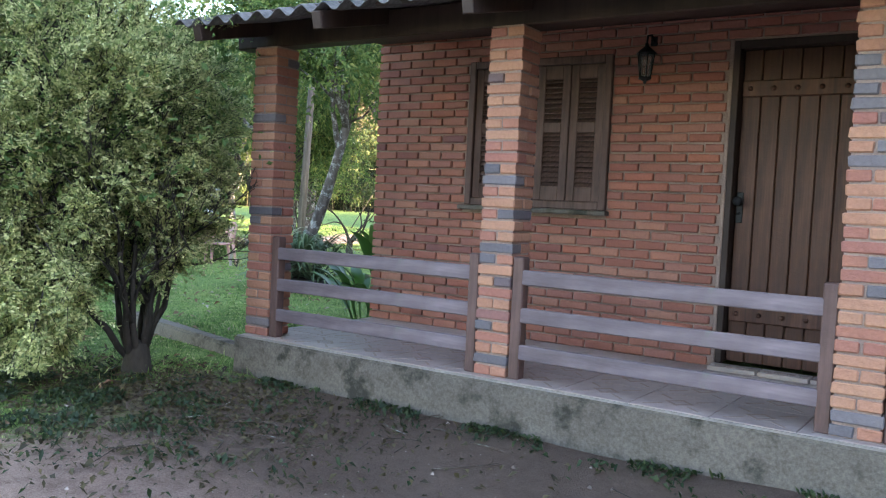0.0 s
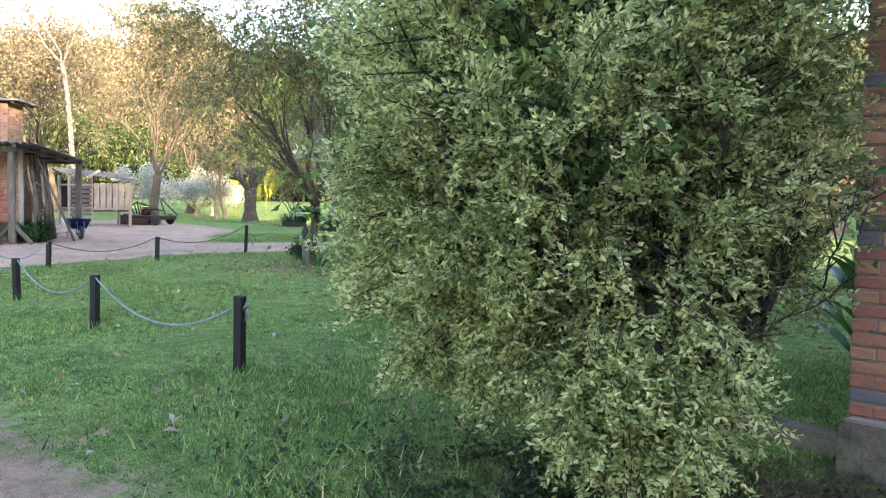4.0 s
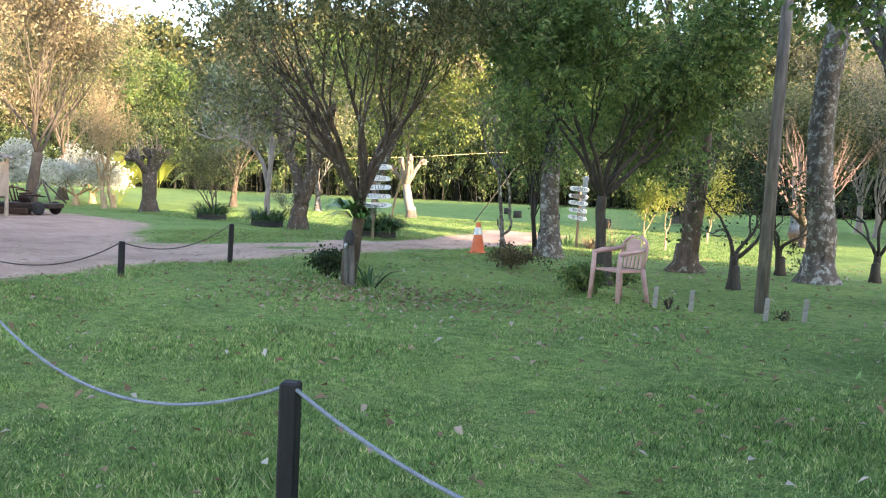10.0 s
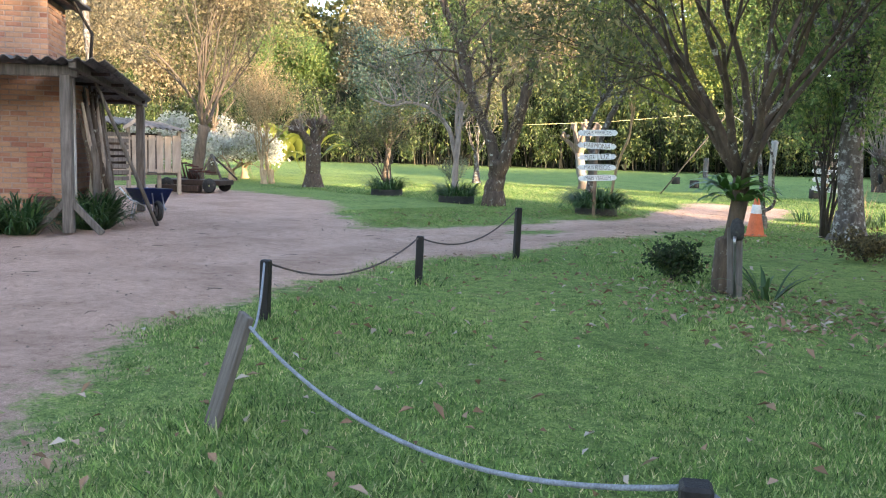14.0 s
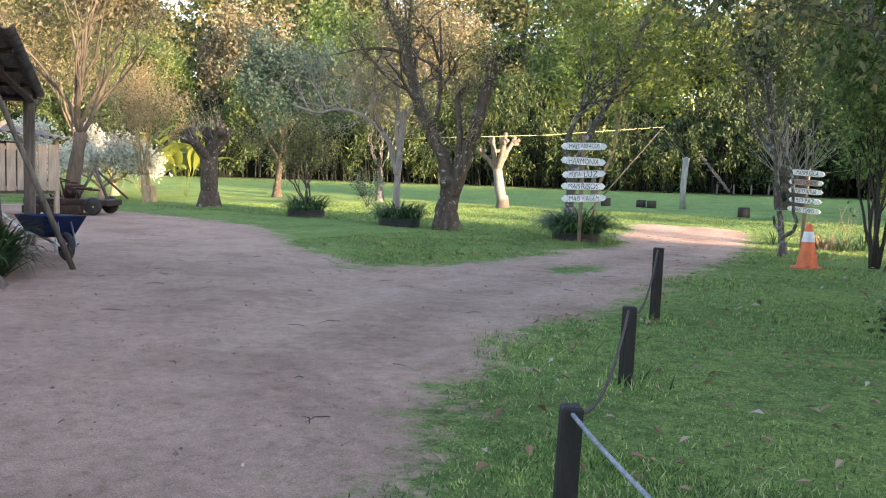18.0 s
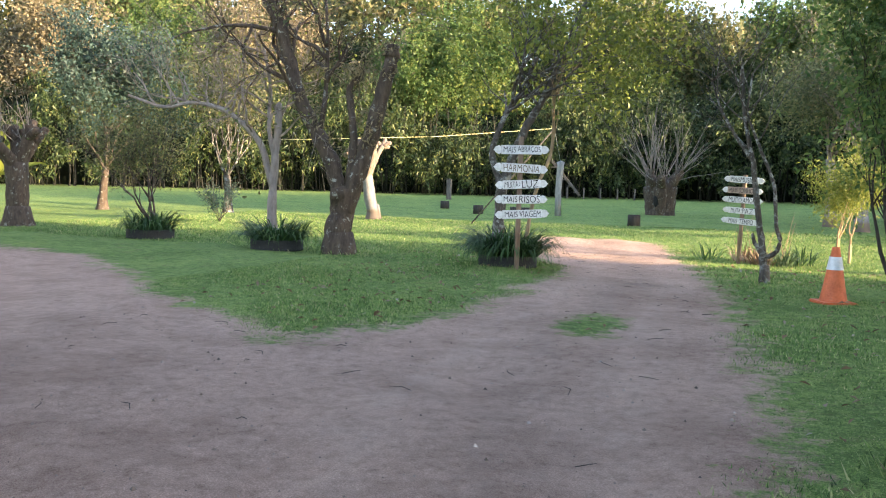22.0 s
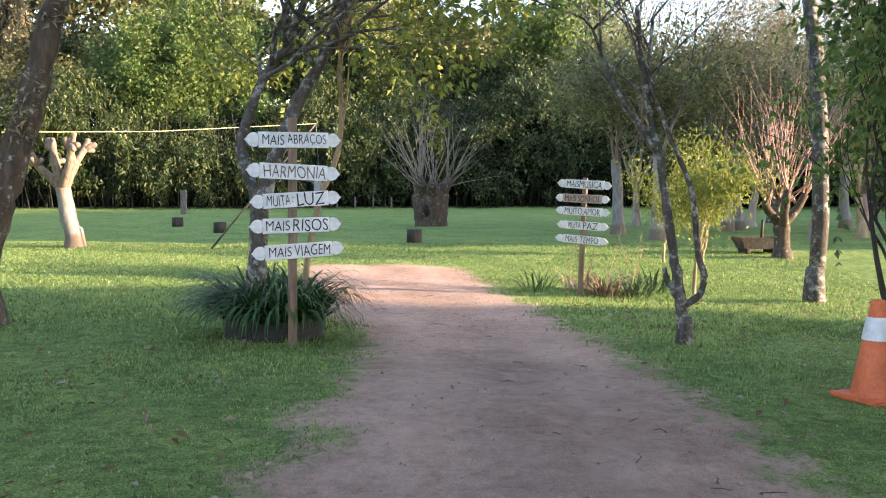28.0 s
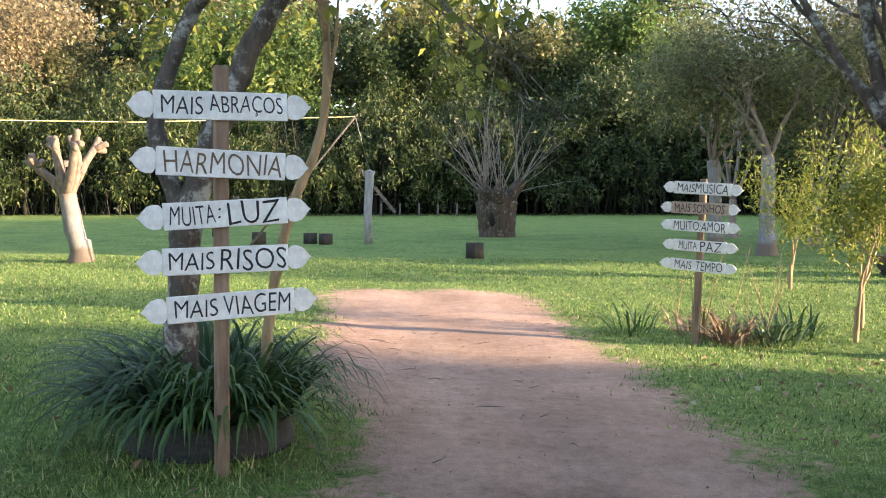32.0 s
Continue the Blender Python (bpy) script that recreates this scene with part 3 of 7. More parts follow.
for nm, sel, lab, cat in (("ground", mean_d <= 0.5, "short green lawn with worn patches and fallen leaves", "lawn"),
                          ("road", mean_d > 0.5, "bare pinkish-brown sandy earth drive and yard", "dirt road")):
    f = cells[sel]
    used, inv = np.unique(f, return_inverse=True)
    me = mesh_np(nm, all_v[used], inv.reshape(-1, 4), M_GROUND, True)
    att = me.attributes.new("bare", "FLOAT", "POINT")
    att.data.foreach_set("value", BARE.ravel()[used].astype(np.float32))
    att = me.attributes.new("loam", "FLOAT", "POINT")
    att.data.foreach_set("value", LOAM.ravel()[used].astype(np.float32))
    for key, field in (("track", TRACK), ("crown", CROWN)):
        att = me.attributes.new(key, "FLOAT", "POINT")
        att.data.foreach_set("value", field.ravel()[used].astype(np.float32))
    tagged(new(nm, me), lab, cat, kind="structure")


def ground_z(x, y):
    """Height of the sheet at a place."""
    i = min(max(int(np.searchsorted(gx, x)) - 1, 0), nx - 2)
    j = min(max(int(np.searchsorted(gy, y)) - 1, 0), ny - 2)
    a, b = (x - gx[i]) / (gx[i + 1] - gx[i]), (y - gy[j]) / (gy[j + 1] - gy[j])
    return float((GZ[j, i] * (1 - a) + GZ[j, i + 1] * a) * (1 - b) + (GZ[j + 1, i] * (1 - a) + GZ[j + 1, i + 1] * a) * b)


# ---- the brick house with its porch ----
FLOOR_Z, WALL_Y, FRONT_Y, LEFT_X, RIGHT_X = 0.312, 10.315, 8.81, -13.38, -4.2


def brick_mesh(name, sx, sy, sz, mat, seed):
    """A hand-made brick with knocked edges."""
    rr = random.Random(seed)
    bm = box_bm(sx, sy, sz, 0.006)
    for v in bm.verts:
        v.co += Vector((rr.uniform(-1, 1), rr.uniform(-1, 1), rr.uniform(-1, 1))) * 0.0025
    return mesh_bm(name, bm, mat)


# slab, with its plinth of rough concrete
bm = box_bm(RIGHT_X - LEFT_X + 0.02, 1.55, 0.45, 0.012, ((RIGHT_X + LEFT_X) / 2, FRONT_Y + 0.775, FLOOR_Z - 0.012 - 0.225), 2)
tagged(new("porch_slab", mesh_bm("porch_slab", bm, M_CONCRETE)), "stained grey concrete porch slab, mossy along the ground", "porch", kind="structure")
bm = box_bm(2.4, 0.14, 0.2, 0.02, (-14.5, 9.36, 0.06), 2, rot=Euler((0, 0, radians(-14))).to_matrix())
tagged(new("garden_kerb", mesh_bm("garden_kerb", bm, M_CONCRETE)), "low mossy concrete kerb beside the porch", "kerb", kind="structure")

WIN = (-12.48, -11.305, 1.30, 2.395)
DOOR = (-10.48, -9.56, FLOOR_Z + 0.03, 2.43)
W_TOP = 2.75
house = thing("brick_house", "single-storey red brick house with a tiled porch and corrugated roof", "house", pose(LEFT_X, WALL_Y, 0))
inv_house = house.matrix_basis.inverted()


def house_part(name, bm, mat, label=""):
    me = mesh_bm(name, bm, mat)
    me.transform(inv_house)
    return part(name, me, house, label=label)


# mortar backing of the front wall, open at the window and the door
wall_boxes = ((LEFT_X + 0.012, WIN[0], 0.0, W_TOP), (WIN[1], DOOR[0], 0.0, W_TOP), (DOOR[1], RIGHT_X, 0.0, W_TOP),
              (WIN[0], WIN[1], 0.0, WIN[2]), (WIN[0], WIN[1], WIN[3], W_TOP), (DOOR[0], DOOR[1], DOOR[3], W_TOP), (DOOR[0], DOOR[1], 0.0, FLOOR_Z))
for k, (x0, x1, z0, z1) in enumerate(wall_boxes):
    w_ = house_part("front_wall", box_bm(x1 - x0, 0.18, z1 - z0, 0, ((x0 + x1) / 2, WALL_Y + 0.10, (z0 + z1) / 2)), M_MORTAR, "red brick front wall with pale mortar joints")
    if k == 1:
        front_wall = w_
bm = box_bm(0.18, 6.0, W_TOP, 0, (LEFT_X + 0.102, WALL_Y + 0.19 + 3.0, W_TOP / 2))
end_wall = house_part("end_wall", bm, M_MORTAR)
bm = box_bm(0.18, 6.0, W_TOP, 0, (RIGHT_X - 0.09, WALL_Y + 0.19 + 3.0, W_TOP / 2))
house_part("end_wall", bm, M_MORTAR)
bm = box_bm(RIGHT_X - LEFT_X - 0.4, 0.18, W_TOP, 0, ((RIGHT_X + LEFT_X) / 2, WALL_Y + 6.1, W_TOP / 2))
house_part("back_wall", bm, M_MORTAR)

# window: frame, sill, two leaves of louvred shutters
wx, wz, ww, wh = (WIN[0] + WIN[1]) / 2, (WIN[2] + WIN[3]) / 2, WIN[1] - WIN[0], WIN[3] - WIN[2]
window = thing("window_1", "dark wooden window with four closed louvred shutter leaves", "window", pose(wx, WALL_Y, wz), kind="structure")
for sx, sz, px, pz in ((0.055, wh, -ww / 2 + 0.0275, 0), (0.055, wh, ww / 2 - 0.0275, 0), (ww - 0.11, 0.055, 0, wh / 2 - 0.0275), (ww - 0.11, 0.055, 0, -wh / 2 + 0.0275)):
    part("frame_bar", box("frame_bar", sx, 0.12, sz, M_SHUTTER, 0.006), window, pose(px, 0.035, pz))
part("sill", box("sill", ww + 0.06, 0.10, 0.035, M_CONCRETE, 0.008), window, pose(0, -0.03, -wh / 2 - 0.02), "grey rendered sill")
# dark panel in place of the unlit room between the slats
part("backing", box("backing", ww, 0.02, wh, M_DARKWOOD, 0), window, pose(0, 0.12, 0), "dark wooden panel standing in for the unlit room")
slat = box("slat", 0.36, 0.045, 0.008, M_SHUTTER, 0.002)
lw, lh, st = (ww - 0.112) / 4 - 0.004, wh - 0.115, 0.062
for col in range(4):
    x0 = -ww / 2 + 0.058 + col * (lw + 0.004)
    leaf = part("shutter", box("shutter_stile", st, 0.035, lh, M_SHUTTER, 0.005), window, pose(x0 + st / 2, 0.012 + 0.006 * (col % 2), 0))
    part("stile", box("stile", st, 0.035, lh, M_SHUTTER, 0.005), leaf, pose(lw - st, 0, 0))
    for zz, hh in ((-lh / 2 + 0.05, 0.1), (0.04, 0.07), (lh / 2 - 0.05, 0.1)):
        part("shutter_rail", box("shutter_rail", lw - 2 * st, 0.033, hh, M_SHUTTER, 0.004), leaf, pose((lw - st) / 2, 0, zz))
    for lo, hi in ((-lh / 2 + 0.115, -0.005), (0.085, lh / 2 - 0.11)):
        n = int((hi - lo) / 0.034)
        for k in range(n + 1):
            s = part("slat", slat, leaf, pose((lw - st) / 2, 0.002, lo + (hi - lo) * k / n, 38 + (k * 7) % 9, 0, 0))
            s.scale = ((lw - 2 * st + 0.002) / 0.36, 1, 1)

# door of vertical boards, with studded ledges
dx, dw, dh = (DOOR[0] + DOOR[1]) / 2, DOOR[1] - DOOR[0], DOOR[3] - DOOR[2]
door = thing("door_1", "closed dark brown plank door with studded ledges and iron handle", "door", kind="structure")
door.matrix_basis = pose(dx, WALL_Y + 0.09, DOOR[2])
for px in (-dw / 2 + 0.02, dw / 2 - 0.02):
    part("jamb", box("jamb", 0.04, 0.17, dh, M_DARKWOOD, 0.004), door, pose(px, -0.01, dh / 2))
part("head", box("head", dw - 0.08, 0.17, 0.05, M_DARKWOOD, 0.004), door, pose(0, -0.01, dh - 0.025))
for px in (-dw / 2 - 0.018, dw / 2 + 0.018):
    part("reveal", box("reveal", 0.026, 0.03, dh + 0.02, M_MORTAR, 0.004), door, pose(px * 0.992, -0.082, dh / 2), "rough mortar reveal")
nb = 7
bw = (dw - 0.09) / nb
board = box("board", bw - 0.004, 0.03, dh - 0.06, M_DOORWOOD, 0.006)
for k in range(nb):
    part("board", board, door, pose(-dw / 2 + 0.045 + bw * (k + 0.5), 0.01 + 0.003 * (k % 2), dh / 2 - 0.02))
stud = lathe("stud", [(0.0, 0.0), (0.017, 0.0), (0.015, 0.008), (0.008, 0.014), (0.0, 0.016)], M_DOORWOOD, 10)
for zz in (0.33, dh - 0.30):
    ledge = part("ledge", box("ledge", dw - 0.10, 0.028, 0.105, M_DOORWOOD, 0.006), door, pose(0, -0.018, zz))
    for k in range(6):
        part("stud", stud, ledge, pose(-0.36 + 0.144 * k, -0.013, 0, 90, 0, 0))
plate = part("handle_plate", box("handle_plate", 0.042, 0.01, 0.20, M_METAL, 0.004), door, pose(-dw / 2 + 0.075, -0.012, 1.02), "dark iron plate")
part("knob", lathe("knob", [(0.0, 0.0), (0.012, 0.0), (0.012, 0.03), (0.03, 0.04), (0.032, 0.06), (0.02, 0.075), (0.0, 0.077)], M_METAL, 14), plate, pose(0, -0.005, 0.04, 90, 0, 0))
part("keyhole", lathe("keyhole", [(0.0, 0.0), (0.012, 0.0), (0.012, 0.004), (0.0, 0.004)], M_METAL, 10), plate, pose(0, -0.005, -0.04, 90, 0, 0))
step = thing("door_step", "pale patterned tile threshold below the door", "threshold", pose(dx, WALL_Y - 0.09, FLOOR_Z + 0.018), kind="structure")
for k in range(3):
    t_ = part("tile", box("tile", 0.30, 0.155, 0.03, M_TILE, 0.004), step, pose(-0.31 + 0.31 * k, 0, 0))
    for q in range(4):
        part("tile_motif", box("tile_motif", 0.04, 0.05, 0.002, M_TILE_MARK, 0), t_, pose(-0.105 + 0.07 * q, 0, 0.016, 0, 0, 45))

# wall lantern
lantern = thing("wall_lantern", "small black iron wall lantern with frosted panes", "wall lamp", pose(-11.02, WALL_Y, 2.275))
part("bracket", rod("bracket", [(0, 0.0, 0.18), (0, -0.06, 0.22), (0, -0.13, 0.20), (0, -0.14, 0.15)], 0.008, M_METAL, 6), lantern)
part("wall_plate", box("wall_plate", 0.05, 0.012, 0.12, M_METAL, 0.004), lantern, pose(0, -0.006, 0.16))
part("cap", lathe("cap", [(0.0, 0.16), (0.012, 0.15), (0.015, 0.13), (0.07, 0.085), (0.072, 0.08), (0.0, 0.08)], M_METAL, 6), lantern, pose(0, -0.14, 0))
part("base", lathe("base", [(0.0, -0.12), (0.01, -0.115), (0.012, -0.10), (0.045, -0.085), (0.045, -0.075), (0.0, -0.075)], M_METAL, 6), lantern, pose(0, -0.14, 0))
part("glass", lathe("glass", [(0.036, -0.075), (0.056, 0.08)], M_GLASS, 6), lantern, pose(0, -0.14, 0), "frosted glass panes")
for k in range(6):
    a = math.pi / 3 * k
    part("bar", rod("bar", [(0.038 * math.cos(a), 0.038 * math.sin(a), -0.076), (0.059 * math.cos(a), 0.059 * math.sin(a), 0.082)], 0.004, M_METAL, 4), lantern, pose(0, -0.14, 0))

# porch beam, rafters and the corrugated roof
bm = box_bm(RIGHT_X - LEFT_X + 0.25, 0.14, 0.17, 0.008, ((RIGHT_X + LEFT_X) / 2 - 0.1, 9.02, 2.405))
house_part("porch_beam", bm, M_DARKWOOD, "dark wooden beam over the pillars")
bm = box_bm(RIGHT_X - LEFT_X, 0.10, 0.16, 0.008, ((RIGHT_X + LEFT_X) / 2, WALL_Y - 0.053, 2.67))
house_part("wall_plate", bm, M_DARKWOOD)
SLOPE = 0.24
for k in range(9):
    x = LEFT_X + 0.08 + k * 1.02
    rot = Euler((math.atan(SLOPE), 0, 0)).to_matrix()
    bm = box_bm(0.07, 2.1, 0.10, 0.005, (x, 9.35, 2.545), rot=rot)
    house_part("rafter", bm, M_DARKWOOD)
for yy in (8.46, 9.5):
    bm = box_bm(RIGHT_X - LEFT_X + 0.1, 0.06, 0.04, 0.003, ((RIGHT_X + LEFT_X) / 2, yy, 2.545 + (yy - 9.35) * SLOPE + 0.072))
    house_part("batten", bm, M_DARKWOOD)


def corrugated(name, x0, x1, run, slope, mat, pitch=0.177, amp=0.026, thick=0.008):
    """A sheet of corrugated roofing along x, rising along +y, with thickness."""
    xs = np.arange(x0, x1, pitch / 8)
    ys = np.linspace(0, run, 6)
    X_, Y_ = np.meshgrid(xs, ys)
    Z_ = Y_ * slope + amp * np.sin(2 * np.pi * X_ / pitch)
    n1, n0 = X_.shape
    top = np.stack([X_, Y_, Z_ + thick], -1).reshape(-1, 3)
    low = np.stack([X_, Y_, Z_], -1).reshape(-1, 3)
    i = np.arange(n1 * n0).reshape(n1, n0)
    q = np.stack([i[:-1, :-1], i[:-1, 1:], i[1:, 1:], i[1:, :-1]], -1).reshape(-1, 4)
    N = n1 * n0
    e0 = np.stack([i[0, :-1] + N, i[0, 1:] + N, i[0, 1:], i[0, :-1]], -1)
    e1 = np.stack([i[:-1, 0], i[1:, 0], i[1:, 0] + N, i[:-1, 0] + N], -1)
    e2 = np.stack([i[1:, -1], i[:-1, -1], i[:-1, -1] + N, i[1:, -1] + N], -1)
    return mesh_np(name, np.concatenate([top, low]), np.concatenate([q, q[:, ::-1] + N, e0, e1, e2]), mat, True)


sheet_w = 1.062
k = 0
x = LEFT_X - 0.14
while x < RIGHT_X + 0.3:
    for row, (y0, run) in enumerate(((8.33, 1.95), (10.18, 1.95), (12.03, 1.5))):
        ob = part("roof_sheet", corrugated("roof_sheet", 0, sheet_w + 0.05, run, SLOPE, M_ROOF), house, inv_house @ pose(x, y0, 2.365 + (y0 - 8.33) * SLOPE + 0.012 * row + 0.006 * (k % 2)))
    ob = part("roof_sheet", corrugated("roof_sheet", 0, sheet_w + 0.05, 3.3, -SLOPE, M_ROOF), house, inv_house @ pose(x, 13.5, 2.385 + 5.17 * SLOPE + 0.006 * (k % 2)))
    x += sheet_w
    k += 1

# railing between the pillars
def railing(x0, x1):
    r = thing("porch_railing", "three weathered purple-brown rails between two dark posts", "railing", pose(x0, 8.95, FLOOR_Z))
    w = x1 - x0
    for px in (0.035, w - 0.03):
        part("post", box("post", 0.07, 0.075, 0.70, M_RAILPOST, 0.008), r, pose(px, 0, 0.35))
    for zz in (0.585, 0.37, 0.16):
        part("rail", box("rail", w - 0.075, 0.03, 0.085, M_RAIL, 0.006), r, pose(w / 2 + 0.003, -0.02, zz))
    return r


railing(-13.155, -11.475)
railing(-11.245, -9.545)
railing(-9.32, -7.60)

# ---- the farm building with its lean-to ----
ANG = math.degrees(math.atan2(0.62, -0.78))          # along the eave, away from the house
barn = thing("farm_building", "old brick farm building with a porch roof on timber posts", "building", pose(-38.2, 15.3, 0, 0, 0, ANG - 180))
# local x runs out from the brick end wall towards the near posts, local y points into the yard


def barn_part(name, sx, sy, sz, at, mat, bevel=0.005, rot=None, label=""):
    return part(name, mesh_bm(name, box_bm(sx, sy, sz, bevel, at, rot=rot), mat), barn, label=label)


barn_part("end_wall", 0.16, 7.2, 2.32, (4.82, -2.48, 1.16), M_MORTAR, 0, label="old orange brick wall")
barn_part("tower_wall", 1.15, 6.6, 0.98, (4.275, -2.46, 2.81), M_MORTAR, 0, label="raised brick wall above the lean-to roof")
barn_part("side_wall", 1.9, 0.16, 2.32, (3.79, 1.04, 1.16), M_MORTAR, 0)
barn_part("back_wall", 0.16, 7.0, 2.3, (2.92, -2.54, 1.15), M_MORTAR, 0)
barn_part("corner_strip", 0.05, 0.11, 2.25, (4.945, 1.16, 1.125), M_LIME, 0.01, label="pale whitewashed corner strip")
barn_part("wall_strip", 0.05, 0.13, 2.25, (4.945, 0.02, 1.125), M_LIME, 0.01, label="pale whitewashed upright on the wall")
for px, py, h in ((6.2, 1.35, 2.1), (1.82, 1.7, 1.95), (6.2, 0.02, 2.1), (6.2, -4.6, 2.1)):
    part("porch_post", box("porch_post", 0.16, 0.14, h, M_GREYWOOD, 0.015), barn, pose(px, py, h / 2), "grey weathered timber post")
for sgn, by in ((-1, 1.35), (1, 1.35), (-1, 0.02), (1, 0.02)):
    barn_part("foot_brace", 0.07, 0.09, 0.62, (6.2, by + sgn * 0.22, 0.22), M_GREYWOOD, 0.01, Euler((radians(sgn * 42), 0, 0)).to_matrix())
barn_part("front_beam", 0.12, 7.6, 0.15, (6.2, -2.3, 2.14), M_GREYWOOD, 0.012, label="grey weathered front beam")
SL = -0.05
rot = Euler((0, math.atan(SL), radians(-3))).to_matrix()
barn_part("edge_beam", 4.9, 0.10, 0.12, (4.05, 1.62, 2.10), M_GREYWOOD, 0.01, rot, "grey weathered edge beam")
barn_part("cross_beam", 0.10, 1.1, 0.11, (1.82, 1.25, 2.0), M_GREYWOOD, 0.01)
for k in range(4):
    barn_part("batten", 0.06, 0.85, 0.045, (5.7 - 1.2 * k, 1.4, 2.20 + SL * (0.8 + 1.2 * k)), M_DARKWOOD, 0.004)
part("roof_sheet", corrugated("barn_edge_sheet", 0, 1.1, 4.75, SL, M_ROOF), barn, pose(6.6, 0.82, 2.265, 0, 0, 90), "dark lichen-stained corrugated sheet")
k, y = 0, 0.88
while y > -5.8:
    part("roof_sheet", corrugated("barn_sheet", 0, 1.1, 1.72, 0.05, M_ROOF), barn, pose(6.62, y - 1.1, 2.26 + 0.006 * (k % 2), 0, 0, 90), "dark lichen-stained corrugated sheet")
    y -= 1.06
    k += 1
eave = part("upper_roof", mesh_bm("upper_roof", box_bm(1.7, 7.2, 0.05, 0.01, (4.30, -2.42, 3.36)), M_ROOF), barn, label="thin dark overhanging roof")
for k in range(5):
    part("eave_rafter", mesh_bm("eave_rafter", box_bm(1.55, 0.07, 0.06, 0.005, (4.30, 1.02 - 1.6 * k, 3.305)), M_DARKWOOD), eave)
# a bent branch lying over the eave
part("eave_pole", rod("eave_pole", [(4.0, 1.25, 2.40), (4.05, 1.30, 2.9), (4.4, 1.12, 3.30), (4.75, 0.85, 3.75)], [0.028, 0.026, 0.02, 0.01], M_BARK_DARK, 6), barn)


def brick_skin(name, w, h, rows_h=0.075, bl=0.23, gap=0.014, seed=3, mat=None, depth=0.012):
    """Bricks of one face, joined: x along, y outwards, z up."""
    rr = np.random.default_rng(seed)
    vs, fs, n = [], [], 0
    z = gap
    row = 0
    while z + rows_h - gap < h:
        x = -(bl / 2 if row % 2 else 0)
        while x < w:
            a, b = max(x, 0), min(x + bl - gap, w)
            if b - a > 0.03:
                j = rr.uniform(-0.003, 0.003, 4)
                o = depth + rr.uniform(-0.004, 0.004)
                c = 0.006
                zb, zt = z + j[0], z + rows_h - gap + j[1]
                v = [(a, 0, zb), (b, 0, zb), (b, 0, zt), (a, 0, zt), (a + c, o, zb + c), (b - c, o, zb + c), (b - c, o, zt - c), (a + c, o, zt - c)]
                vs += v
                fs += [[n + 4, n + 5, n + 6, n + 7][::-1], [n, n + 1, n + 5, n + 4][::-1], [n + 1, n + 2, n + 6, n + 5][::-1], [n + 2, n + 3, n + 7, n + 6][::-1], [n + 3, n, n + 4, n + 7][::-1]]
                n += 8
            x += bl
        z += rows_h
        row += 1
    return mesh_np(name, vs, fs, mat or M_OLD_BRICK)


ob = part("brickwork", brick_skin("barn_bricks", 7.1, 2.32, seed=5), barn, pose(4.896, 1.11, 0, 0, 0, -90))
tagged(ob, kind="stuff")
ob = part("brickwork", brick_skin("side_bricks", 1.8, 2.32, seed=6), barn, pose(2.9, 1.116, 0))
tagged(ob, kind="stuff")
ob = part("brickwork", brick_skin("tower_bricks", 6.5, 0.98, seed=7), barn, pose(4.846, 0.835, 2.32, 0, 0, -90))
tagged(ob, kind="stuff")
ob = part("brickwork", brick_skin("tower_side_bricks", 1.14, 0.98, seed=8), barn, pose(3.705, 0.836, 2.32))
tagged(ob, kind="stuff")
barn_part("vent_block", 0.04, 0.28, 0.2, (4.92, 0.75, 0.32), M_DARKWOOD, 0.004)

ob = part("brickwork", brick_skin("red_bricks", 0.34, 0.98, seed=9, mat=M_BRICK_JOINED, depth=0.016), barn, pose(4.905, 0.86, 0.16, 0, 0, -90), "patch of newer red bricks")
tagged(ob, kind="stuff")
M_BARN = barn.matrix_basis
# poles and branches leaning at the corner of the wall
rr = random.Random(4)
for k in range(26):
    x0, y0 = 4.85 - 1.3 * (k / 25) + rr.uniform(-0.1, 0.1), 1.26 + rr.uniform(0.0, 0.12)
    top = rr.uniform(1.6, 2.1)
    pts = [(x0 + rr.uniform(-0.22, 0.16), y0 + rr.uniform(0.02, 0.2), 0.0), (x0 + rr.uniform(-0.1, 0.1), y0 + 0.1 + rr.uniform(-0.05, 0.05), top * 0.5), (x0 + rr.uniform(-0.22, 0.25), 1.22 + rr.uniform(0.0, 0.12), top)]
    p3 = [M_BARN @ Vector(p) for p in pts]
    p3[0].z = ground_z(p3[0].x, p3[0].y) - 0.01
    ob = new("leaning_pole", rod("leaning_pole", p3, [rr.uniform(0.03, 0.06), rr.uniform(0.028, 0.05), 0.02], M_BARK_BROWN if k % 3 == 1 else M_PALEWOOD if k % 7 == 0 else M_GREYWOOD, 6))
    tagged(ob, "rough grey wooden pole leaning against the building corner", "wooden pole", "poles leaning on the building")
ob = new("prop_pole", rod("prop_pole", [(-33.1, 14.2, ground_z(-33.1, 14.2) - 0.01), (-33.25, 13.75, 1.15), (-33.4, 13.3, 2.32)], [0.032, 0.030, 0.024], M_GREYWOOD, 7))
tagged(ob, "long thin wooden pole leaning on the lean-to roof", "wooden pole")

